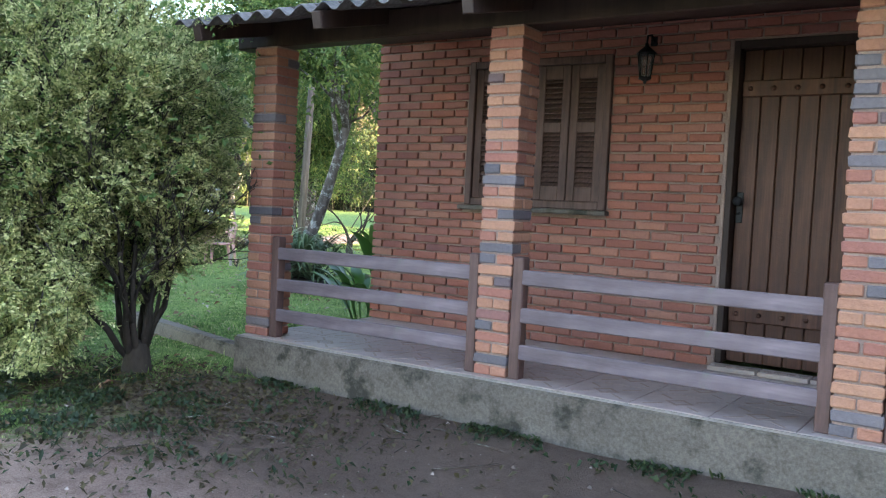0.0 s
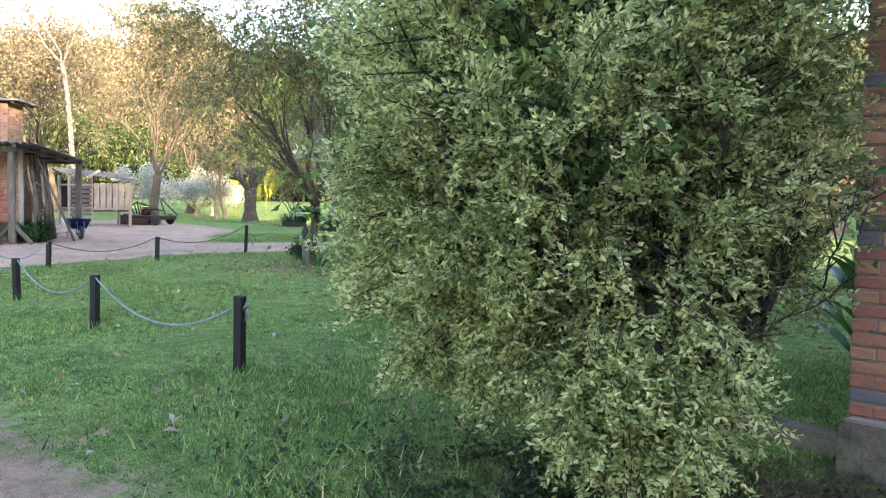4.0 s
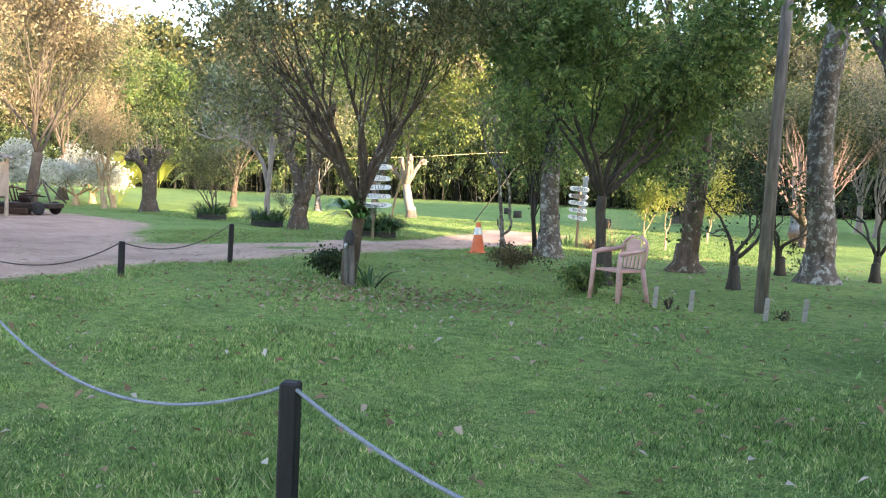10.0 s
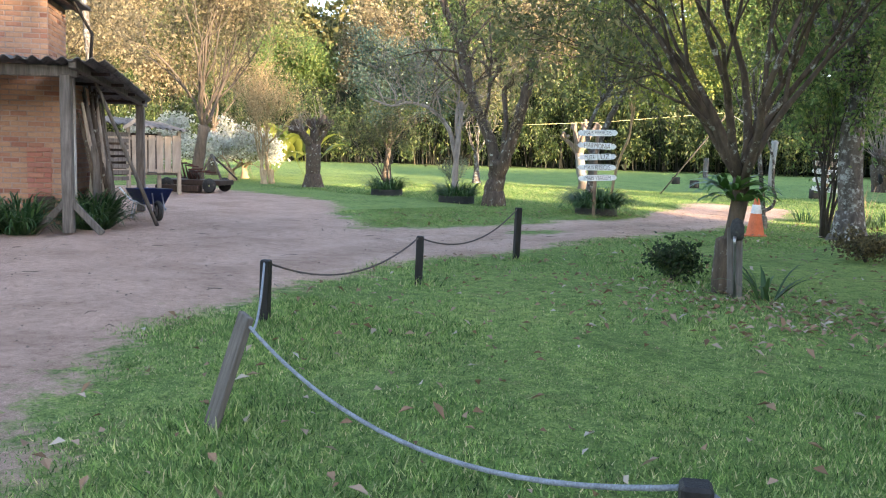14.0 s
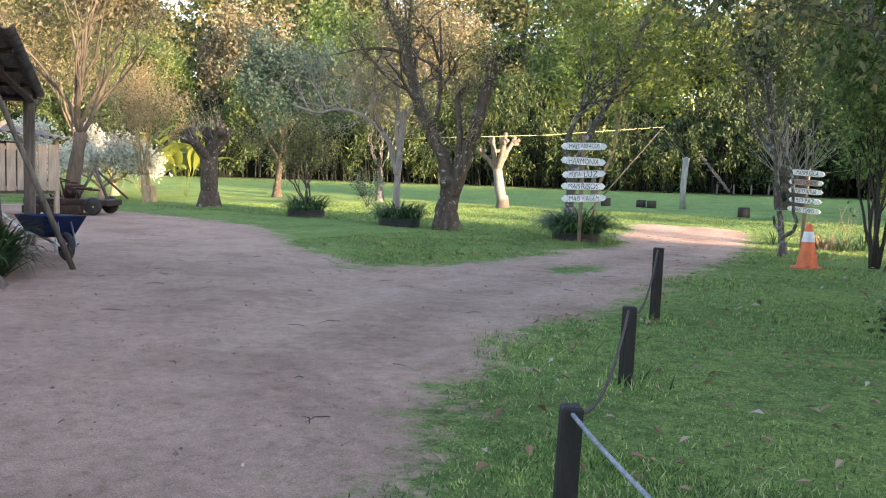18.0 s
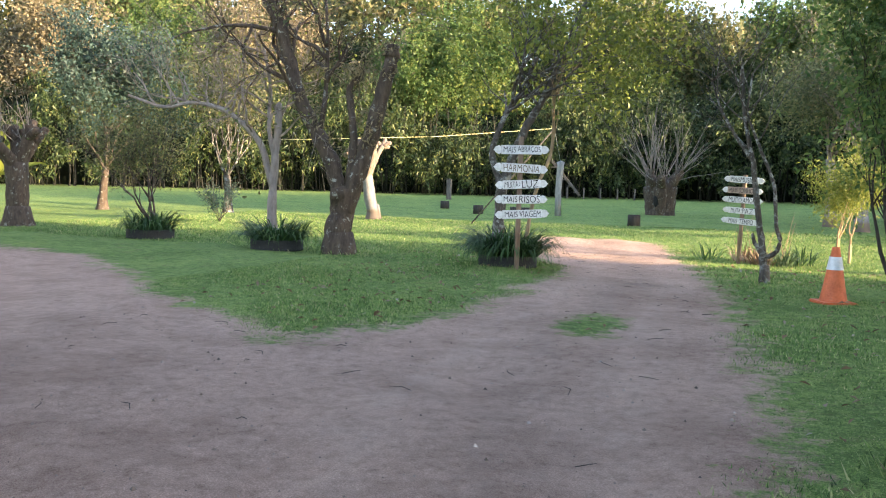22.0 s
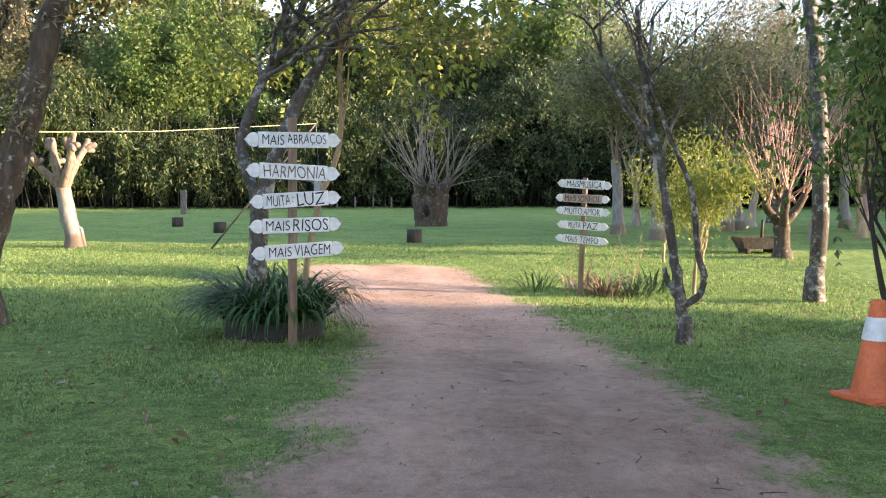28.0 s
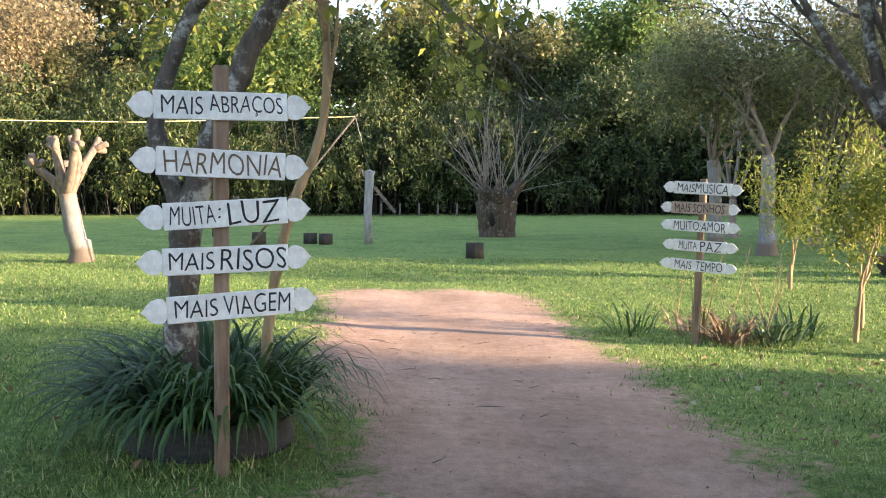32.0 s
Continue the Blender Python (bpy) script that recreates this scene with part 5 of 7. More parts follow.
def plant(name, label, category, x, y, wood=None, crown=None, group="", sink=0.0, yaw=0.0, parts=("trunk", "crown")):
    t = thing(name, label, category, pose(x, y, ground_z(x, y) - sink, 0, 0, yaw), group)
    if wood:
        part(parts[0], wood, t)
    for c in (crown if isinstance(crown, (list, tuple)) else [crown] if crown else []):
        part(parts[1], c, t)
    return t


# the variegated bush by the porch
tr = Tree(11, 8)
tr.flare((0, 0, 0), 0.075, 0.2, 1.35)
for k in range(10):
    a = k * 2.399
    tilt = 0.30 + 0.45 * (k % 4) / 3
    dd = np.array([math.cos(a) * tilt - 0.18, math.sin(a) * tilt - 0.05, 1.0])
    foot = np.array([math.cos(a) * 0.035, math.sin(a) * 0.035, 0.08])
    tr.grow(foot, dd, 0.80, 0.026, 4, 0.42, 0.64, 3, 0.08, 0.17, 0.5, 3)
tr.tubes = [q for q in tr.tubes if q[0][:, 0].max() < 0.60]
cc = np.array([-0.60, -0.18, 1.62])
rr = np.random.default_rng(2)
# boughs: clusters of sprays spread over and inside the rounded crown, with gaps between them
q = rr.normal(0, 1, (620, 3))
q /= np.linalg.norm(q, axis=1, keepdims=True)
q = q * (rr.uniform(0.25, 1, (620, 1)) ** 0.42) * np.array([1.10, 1.08, 1.27]) + cc
skirt = rr.normal(0, 1, (78, 3))
skirt /= np.linalg.norm(skirt, axis=1, keepdims=True)
skirt = skirt * (rr.uniform(0.2, 1, (78, 1)) ** 0.5) * np.array([0.92, 0.52, 0.36]) + np.array([-0.70, -0.48, 0.78])
front = rr.normal(0, 1, (64, 3)) * np.array([0.30, 0.11, 0.17]) + np.array([-0.02, -0.76, 0.56])
q = np.concatenate([q, skirt[skirt[:, 2] > 0.34], front[front[:, 2] > 0.3]])
open_ = (q[:, 2] < 0.72) & (q[:, 0] > -0.40) & (q[:, 1] > -0.55)
q = q[~open_]
boughs, twig_dir = [], []
for t in q:
    o = norm((t - cc) * np.array([1, 1, 0.8]) + np.array([0, 0, 0.15]) + rr.normal(0, 0.28, 3))
    reach = rr.uniform(0.20, 0.36)
    p0 = t - o * reach * 0.5
    tr.tubes.append(rod_arrays([p0 - o * 0.25, p0, p0 + o * reach], [0.007, 0.005, 0.002], 4, False))
    for k in range(20):
        boughs.append(p0 + o * reach * rr.uniform(0.05, 1.0) + rr.normal(0, 0.035, 3))
        twig_dir.append(norm(o + rr.normal(0, 0.55, 3)))
boughs, twig_dir = np.array(boughs), np.array(twig_dir)
for p0, o in zip(boughs[::2], twig_dir[::2]):
    tr.tubes.append(rod_arrays([p0, p0 + o * 0.13], [0.0025, 0.0012], 3, False))
K = 14
ln = rr.uniform(0.08, 0.19, (len(boughs), 1))
uu = np.repeat(np.linspace(0.1, 1.0, K // 2), 2)[None, :, None]
pos = (boughs[:, None] + (twig_dir * ln)[:, None] * uu).reshape(-1, 3)
axis = np.repeat(twig_dir, K, 0)
sid = np.cross(axis, rr.normal(0, 0.7, axis.shape) + np.array([0, 0, 1.0]))
sid /= np.linalg.norm(sid, axis=1, keepdims=True)
sid *= np.tile([1, -1], len(pos) // 2)[:, None]
dl = axis * 0.65 + sid * 0.75 + rr.normal(0, 0.2, pos.shape)
dl /= np.linalg.norm(dl, axis=1, keepdims=True)
wl = np.cross(dl, rr.normal(0, 0.6, dl.shape) + axis * 0.5 + np.array([0, 0, 0.8]))
wl /= np.linalg.norm(wl, axis=1, keepdims=True)
ul = np.cross(dl, wl)
ll = rr.uniform(0.021, 0.038, (len(pos), 1))
bv = np.stack([pos, pos + dl * ll * 0.5 + wl * ll * 0.26 + ul * ll * 0.1, pos + dl * ll - ul * ll * 0.15, pos + dl * ll * 0.5 - wl * ll * 0.26 + ul * ll * 0.1], 1).reshape(-1, 3)
bush_crown = mesh_np("bush_crown", bv, np.arange(len(pos))[:, None] * 4 + np.arange(4), L_VARIEG)
inner = rr.normal(0, 0.52, (700, 3)) * np.array([0.95, 0.95, 1.05]) + cc
inner = inner[inner[:, 2] > 0.95]
plant("variegated_bush", "round variegated cream-and-green bush on a short dark trunk", "bush", -13.75, 8.29, tr.wood("bush_wood", M_BARK_DARK),
      [bush_crown, leaves("bush_inner", inner, 9000, 0.05, 0.26, L_GREEN, 5, 0.10)])


def leafy_tree(seed, stems, length, r, depth, count, size, mat, wood_mat, spread=0.6, fan=0.5, fork=0.0, aspect=0.28, lspread=0.2, up=0.06, lean=(0, 0), kids=3, shrink=0.72, low=0.0, wander=0.16, trunk_r=None, droop=0.2, flare=1.6, sides=7, tri=False, leafy=2, spray=0):
    """Wood and crown of a broad-leaved tree: a trunk to the fork, then stems that branch."""
    t = Tree(seed, sides)
    base = np.array([0, 0, 0.0])
    tr0 = trunk_r or r * 1.4
    if fork > 0:
        t.flare((0, 0, 0), tr0, min(0.5, fork * 0.6), flare)
        pts, radii, d = t.limb((0, 0, -0.05), (lean[0], lean[1], 1), fork, tr0, tr0 * 0.82, 0.06, 0, 5, 9)
        base = pts[-1] - norm(d) * 0.08
    for k in range(stems):
        a = k * 2 * math.pi / stems + t.rr.uniform(-0.4, 0.4)
        f = fan * t.rr.uniform(0.5, 1.3)
        s0 = base if fork > 0 else base + np.array([math.cos(a), math.sin(a), 0]) * r * 1.5
        t.grow(s0, (math.cos(a) * f + lean[0], math.sin(a) * f + lean[1], 1), length * t.rr.uniform(0.85, 1.15), r, depth, spread, shrink, kids, up, wander, leafy=leafy)
    wood = t.wood("wood", wood_mat)
    if not count:
        return wood, None
    tips = np.array([p for p in t.tips if p[2] > low])
    if spray:
        return wood, sprays("crown", tips, count // spray, spray, size, aspect, mat, seed + 1, lspread, size * 3.0, 0.05, droop)
    return wood, leaves("crown", tips, count, size, aspect, mat, seed + 1, lspread, droop, tri=tri)


# the tree at the lawn with a tap on a stake, and the shrubs round its foot
w, c = leafy_tree(21, 9, 1.75, 0.045, 4, 44000, 0.062, L_OLIVE, M_BARK_BROWN, 0.45, 0.46, 1.15, 0.24, 0.16, 0.04, trunk_r=0.085, low=2.0, wander=0.13, droop=0.35, flare=1.2, spray=8)
plant("garden_tree", "many-stemmed lawn tree with thin olive-green foliage", "tree", -24.3, 14.5, w, c)
w, c = leafy_tree(22, 8, 1.35, 0.045, 4, 44000, 0.072, L_GREEN, M_BARK_DARK, 0.55, 0.85, 1.35, 0.28, 0.18, 0.04, trunk_r=0.085, low=1.7, wander=0.16, droop=0.35, spray=8)
plant("garden_tree", "lawn tree with a dense rounded dark green crown", "tree", -21.95, 17.2, w, c)
# tall trees behind the lawn
w, c = leafy_tree(23, 5, 2.2, 0.12, 3, 24000, 0.095, L_GREEN, M_BARK, 0.5, 0.45, 2.6, 0.3, 0.3, 0.08, trunk_r=0.22, spray=8)
plant("lichened_tree", "tall tree with lichen-spotted grey bark beside the traffic cone", "tree", -25.2, 22.2, w, c)
w, c = leafy_tree(33, 9, 1.7, 0.032, 3, 9000, 0.085, L_GREEN, M_BARK_DARK, 0.42, 0.17, 0, 0.28, 0.16, 0.10, low=1.2, wander=0.12, spray=6)
plant("stemmed_shrub_tree", "clump of thin dark stems with green leaves beside the cone", "tree", -25.67, 22.55, w, c)
w, c = leafy_tree(24, 4, 2.2, 0.10, 3, 9000, 0.12, L_OLIVE, M_BARK_BROWN, 0.45, 0.35, 3.0, 0.3, 0.3, 0.1, trunk_r=0.19, flare=2.0)
plant("dark_trunk_tree", "tree with a stout dark trunk flared at the foot", "tree", -22.1, 21.46, w, c)
w, c = leafy_tree(25, 4, 2.6, 0.10, 3, 4000, 0.10, L_GOLD, M_BARK, 0.4, 0.3, 4.2, 0.3, 0.35, 0.12, trunk_r=0.23, flare=1.7)
plant("tall_lichened_tree", "tall straight tree with pale lichened grey bark", "tree", -19.8, 21.0, w, c)
# forked citrus tree in a ring of agaves
t = Tree(26)
for dd, ln in (((-0.16, 0.02, 1), 2.6), ((0.28, 0.18, 1), 2.3)):
    pts, rad, d = t.limb((0, 0, 0.1), dd, ln, 0.095, 0.055, 0.07, 0.02, 7, 10)
    for k in range(4):
        t.grow(pts[-1 - (k % 3)], d + t.rr.normal(0, 0.5, 3), 1.1, 0.05, 3, 0.6, 0.72, 3, 0.04)
low = np.array([p for p in t.tips if p[2] > 1.3])
citrus = plant("citrus_tree", "forked citrus tree with lichened trunk and glossy green leaves", "tree", -17.3, 13.4, t.wood("citrus_wood", M_BARK), sprays("citrus_crown", low, 3400, 8, 0.075, 0.30, L_GREEN, 9, 0.14, 0.22))
M_FRUIT = material("ripe_citrus", two_scale(20, 90, [(0.3, (0.70, 0.34, 0.02)), (0.7, (0.85, 0.48, 0.04))]), 0.45)
fruit = lathe("fruit", [(0.0, -0.035), (0.02, -0.03), (0.035, -0.012), (0.036, 0.01), (0.022, 0.03), (0.0, 0.035)], M_FRUIT, 10)
for k in range(7):
    part("fruit", fruit, citrus, Matrix.Translation(Vector(low[(k * 137) % len(low)])), "ripe orange citrus fruit")

# leaning utility pole and straight pale trunk
ob = new("leaning_pole_tall", rod("leaning_pole_tall", [(-19.58, 15.95, ground_z(-19.58, 15.95) - 0.1), (-19.56, 16.05, 2.2), (-19.5, 16.2, 6.5)], [0.072, 0.066, 0.055], M_GREYWOOD, 10))
tagged(ob, "tall thin leaning wooden pole in the lawn", "pole")
w, c = leafy_tree(27, 4, 1.5, 0.05, 3, 900, 0.07, L_GREEN, M_BARK, 0.5, 0.4, 6.0, 0.28, 0.25, 0.0, trunk_r=0.12, flare=1.3)
plant("straight_trunk_tree", "tall straight slender tree with pale grey bark", "tree", -24.15, 28.15, w, c)

# slim lyre-shaped tree
t = Tree(28)
t.flare((0, 0, 0), 0.062, 0.25, 1.4)
main = t.path([(0.0, 0, -0.05), (-0.03, 0.02, 0.36), (-0.09, 0.05, 0.75), (-0.16, 0.08, 1.2), (-0.23, 0.11, 1.75), (-0.31, 0.13, 2.05), (-0.40, 0.15, 2.5), (-0.45, 0.18, 3.1)], 0.056, 0.022)
lyre = t.path([(-0.03, 0.02, 0.34), (0.14, 0.03, 0.43), (0.20, 0.05, 0.62), (0.13, 0.05, 0.76), (0.11, 0.07, 0.97), (0.08, 0.09, 1.38), (0.0, 0.11, 1.6), (-0.13, 0.12, 1.88), (-0.24, 0.14, 2.16), (-0.36, 0.15, 2.42), (-0.30, 0.2, 3.0)], 0.036, 0.016)
t.path([(-0.03, 0.03, 0.38), (-0.17, 0.04, 0.58), (-0.19, 0.04, 0.70)], 0.034, 0.022)
fork = t.path([(-0.25, 0.11, 1.76), (-0.50, 0.13, 2.12), (-0.70, 0.15, 2.45), (-0.85, 0.2, 2.9)], 0.032, 0.012)
for limb_, first in ((main, 18), (lyre, 30), (fork, 6)):
    for k in range(6):
        i = min(first + k * 2, len(limb_) - 1)
        t.grow(limb_[i], np.array([t.rr.normal(0, 0.7), t.rr.normal(0, 0.7), 1.0]), 0.8, 0.013, 2, 0.45, 0.75, 3, 0.05, 0.12)
plant("slim_tree", "slim young tree with forked lichened stems, almost leafless", "tree", -27.15, 23.75, t.wood("slim_wood", M_BARK),
      leaves("slim_crown", np.array([p for p in t.tips if p[2] > 2.0]), 260, 0.06, 0.3, L_OLIVE, 3, 0.12, 0.2))

# the big forked tree on the grass island
t = Tree(29, 8)
t.flare((-0.08, 0, 0), 0.25, 0.4, 1.3)
t.path([(-0.09, 0.0, -0.05), (-0.08, 0.02, 0.35), (-0.07, 0.04, 0.7), (-0.05, 0.07, 1.15)], 0.255, 0.21, 14)
left_limb = t.path([(-0.10, 0.05, 0.75), (-0.14, 0.07, 1.15), (-0.25, 0.07, 1.6), (-0.56, 0.05, 2.14), (-0.86, 0.03, 2.65), (-1.1, 0.04, 3.38), (-1.3, 0.05, 4.06), (-1.69, 0.03, 4.74), (-2.2, 0.1, 5.6)], 0.16, 0.085, 12)
cut_limb = t.path([(0.02, 0.06, 0.75), (0.12, 0.1, 1.15), (0.25, 0.15, 1.55), (0.41, 0.22, 2.1), (0.54, 0.28, 2.7), (0.70, 0.35, 3.3), (0.71, 0.36, 3.5)], 0.165, 0.115, 12)
t.limb(cut_limb[-1] - np.array([0, 0, 0.05]), (0.15, 0, 1), 0.2, 0.14, 0.11, 0.05, 0, 3, 10)
mid_limb = t.path([(0.03, 0.10, 1.2), (0.13, 0.16, 2.02), (0.0, 0.19, 2.75), (-0.02, 0.2, 2.95), (0.22, 0.25, 3.12)], 0.075, 0.055, 9)
upright = t.path([(-0.5, 0.06, 2.05), (-0.42, 0.1, 2.8), (-0.38, 0.12, 3.6), (-0.45, 0.1, 4.6)], 0.05, 0.025, 8)
for limb_, first, count, ln in ((left_limb, 16, 11, 1.6), (upright, 5, 4, 0.9)):
    for k in range(count):
        i = min(first + k, len(limb_) - 1)
        t.grow(limb_[i], np.array([t.rr.normal(-0.1, 0.8), t.rr.normal(0, 0.7), 0.75]), ln, 0.045, 3, 0.6, 0.74, 3, 0.05, 0.2)
sprouts = []
for limb_, first in ((cut_limb, 8), (mid_limb, 5), (left_limb, 8)):
    for k in range(9):
        base_ = limb_[min(first + 2 * k, len(limb_) - 1)]
        q_, r_, d_ = t.limb(base_, (t.rr.normal(0, 0.7), t.rr.normal(0, 0.7), 0.9), t.rr.uniform(0.25, 0.6), 0.014, 0.004, 0.2, 0.05, 4, 4)
        sprouts += list(q_[1:])
plant("forked_island_tree", "large forked tree with lichened bark and cut limbs", "tree", -34.06, 24.36, t.wood("oak_wood", M_BARK_BROWN),
      [leaves("oak_crown", np.array(t.tips), 2200, 0.085, 0.3, L_OLIVE, 3, 0.12, 0.2), leaves("oak_sprouts", np.array(sprouts), 1500, 0.09, 0.16, L_GOLD, 4, 0.07, 0.5)], sink=0.02)


def strap_clump(name, seed, count, length, width, mat, lift=1.0, ring=0.3, droop=1.0):
    """A clump of long arching strap leaves."""
    rr = np.random.default_rng(seed)
    vs, fs, n, seg = [], [], 0, 6
    for k in range(count):
        a = rr.uniform(0, 2 * np.pi)
        b = a + rr.normal(0, 0.5)
        r0 = ring * rr.uniform(0, 1) ** 0.5
        L_ = length * rr.uniform(0.6, 1.15)
        el = rr.uniform(0.55, 1.35) * lift
        p = np.array([math.cos(b) * r0, math.sin(b) * r0, 0.0])
        side = np.array([-math.sin(a), math.cos(a), 0])
        for s in range(seg + 1):
            u = s / seg
            e = el - droop * 1.9 * u * u * rr.uniform(0.9, 1.1)
            w = width * (1 - u) ** 0.6 * (0.6 + 0.8 * min(u * 4, 1)) / 1.4 + 0.0008
            vs += [p + side * w / 2, p - side * w / 2 + np.array([0, 0, w * 0.15])]
            p = p + np.array([math.cos(a) * math.cos(e), math.sin(a) * math.cos(e), math.sin(e)]) * L_ / seg
            if s:
                m = n + 2 * s
                fs.append([m - 2, m - 1, m + 1, m])
        n += 2 * (seg + 1)
    return mesh_np(name, vs, fs, mat, True)


def ring_tyre(name, r, h, mat):
    return lathe(name, [(r * 0.9, 0.0), (r * 0.99, 0.0), (r * 1.01, h * 0.12), (r * 0.985, h * 0.2), (r * 1.0, h * 0.5), (r * 0.985, h * 0.8), (r * 1.0, h * 0.93), (r * 0.97, h), (r * 0.94, h * 0.98), (r * 0.93, h * 0.5)], mat, 28)


M_SOIL = material("dark_soil", two_scale(5, 60, [(0.3, (0.03, 0.022, 0.016)), (0.7, (0.075, 0.055, 0.04))]), 0.95, bump=0.8)
for i, (x, y, r, n, ln) in enumerate(((-31.0, 23.98, 0.47, 760, 0.78), (-35.35, 24.35, 0.47, 320, 0.70), (-38.75, 25.3, 0.47, 300, 0.70))):
    pl = thing("tyre_planter", "black tyre planter overflowing with long green strap leaves" if i == 0 else "low dark planter ring filled with arching strap-leaved plants", "planter", pose(x, y, ground_z(x, y) - 0.01), "tyre planters on the lawn")
    part("tyre", ring_tyre("tyre", r, 0.2, M_RUBBER), pl, None, "weathered black tyre")
    part("soil", lathe("soil", [(0.0, 0.2), (r * 0.5, 0.17), (r * 0.93, 0.14)], M_SOIL, 20), pl)
    part("leaf_clump", strap_clump("strap_leaves", 40 + i, n, ln, 0.035, L_STRAP, 1.0, r * 0.95, 1.35), pl, pose(0, 0, 0.15))
# forked leaning tree in the first planter
t = Tree(31)
t.path([(0.0, -0.02, 0.0), (0.0, 0.0, 0.5), (0.02, 0.02, 0.95), (0.03, 0.02, 1.25)], 0.10, 0.085, 10)
dark_limb = t.path([(0.03, 0.02, 1.12), (-0.03, 0.03, 1.42), (-0.14, 0.04, 1.66), (-0.15, 0.05, 1.88), (-0.08, 0.07, 2.08), (0.0, 0.09, 2.32), (0.09, 0.11, 2.5), (0.25, 0.14, 2.7), (0.5, 0.2, 3.3)], 0.058, 0.035)
big_limb = t.path([(0.03, 0.02, 1.12), (0.10, 0.05, 1.48), (0.18, 0.07, 1.72), (0.28, 0.09, 1.96), (0.37, 0.11, 2.2), (0.50, 0.13, 2.43), (0.62, 0.16, 2.64), (0.95, 0.22, 3.4), (1.3, 0.3, 4.3)], 0.082, 0.045)
for limb_, first in ((dark_limb, 22), (big_limb, 22)):
    for k in range(8):
        i = min(first + k, len(limb_) - 1)
        t.grow(limb_[i], np.array([t.rr.normal(0.1, 0.8), t.rr.normal(0, 0.7), 0.7]), 1.25, 0.026, 3, 0.55, 0.75, 3, 0.02, 0.16)
plant("planter_tree", "leaning lichened tree growing out of the tyre planter", "tree", -31.16, 23.95, t.wood("planter_tree_wood", M_BARK),
      sprays("planter_tree_crown", np.array([p for p in t.tips if p[2] > 2.3]), 1700, 6, 0.09, 0.30, L_YELLOW, 3, 0.14, 0.28))
t = Tree(37)
stem = t.path([(0.0, 0, 0.0), (0.0, 0.0, 0.45), (0.03, 0.02, 0.75), (0.08, 0.04, 1.06), (0.14, 0.06, 1.31), (0.23, 0.08, 1.53), (0.31, 0.10, 1.72), (0.35, 0.12, 1.93), (0.35, 0.14, 2.31), (0.33, 0.16, 2.7), (0.5, 0.2, 3.3)], 0.036, 0.022)
for k in range(4):
    t.grow(stem[28 + 4 * k], np.array([t.rr.normal(0.2, 0.6), t.rr.normal(0, 0.5), 0.9]), 0.8, 0.016, 2, 0.5, 0.75, 3)
plant("curved_stem_tree", "thin straw-brown curved stem rising beside the planter", "tree", -30.75, 24.2, t.wood("curved_wood", M_BARK_GOLD))
# bare spreading tree in the second planter, leafy one in the third
t = Tree(34)
trunk_ = t.path([(0.0, 0, 0.05), (-0.06, 0.02, 0.6), (-0.06, 0.07, 1.16), (-0.04, 0.1, 1.6), (-0.01, 0.14, 2.13), (-0.02, 0.18, 2.63)], 0.095, 0.06, 10)
low_limb = t.path([(-0.07, 0.06, 1.12), (-0.29, 0.08, 1.86), (-0.55, 0.05, 2.17), (-1.03, -0.01, 2.52), (-1.64, -0.1, 2.65), (-2.16, -0.21, 2.5), (-2.9, -0.3, 2.75)], 0.065, 0.026, 9)
side_limb = t.path([(-0.05, 0.1, 1.6), (-0.3, 0.3, 2.2), (-0.35, 0.5, 3.0), (-0.6, 0.6, 3.8)], 0.05, 0.022, 8)
for limb_, first, count in ((low_limb, 7, 15), (side_limb, 4, 8), (trunk_, 15, 4)):
    for k in range(count):
        i = min(first + k, len(limb_) - 1)
        t.grow(limb_[i], np.array([t.rr.normal(-0.15, 0.75), t.rr.normal(0, 0.6), 0.7]), 0.95, 0.024, 3, 0.6, 0.74, 3, 0.03, 0.2)
plant("bare_planter_tree", "nearly bare spreading tree rising from the planter ring", "tree", -35.5, 24.5, t.wood("bare_planter_wood", M_TWIG),
      leaves("bare_planter_crown", np.array(t.tips), 500, 0.07, 0.3, L_YELLOW, 3, 0.1, 0.2))
w, c = leafy_tree(35, 5, 1.0, 0.03, 4, 5200, 0.055, L_OLIVE, M_BARK_BROWN, 0.55, 0.35, 0.4, 0.3, 0.17, 0.06, trunk_r=0.07, low=1.0)
plant("leafy_planter_tree", "small leafy tree rising from the planter ring", "tree", -38.75, 25.35, w, c)


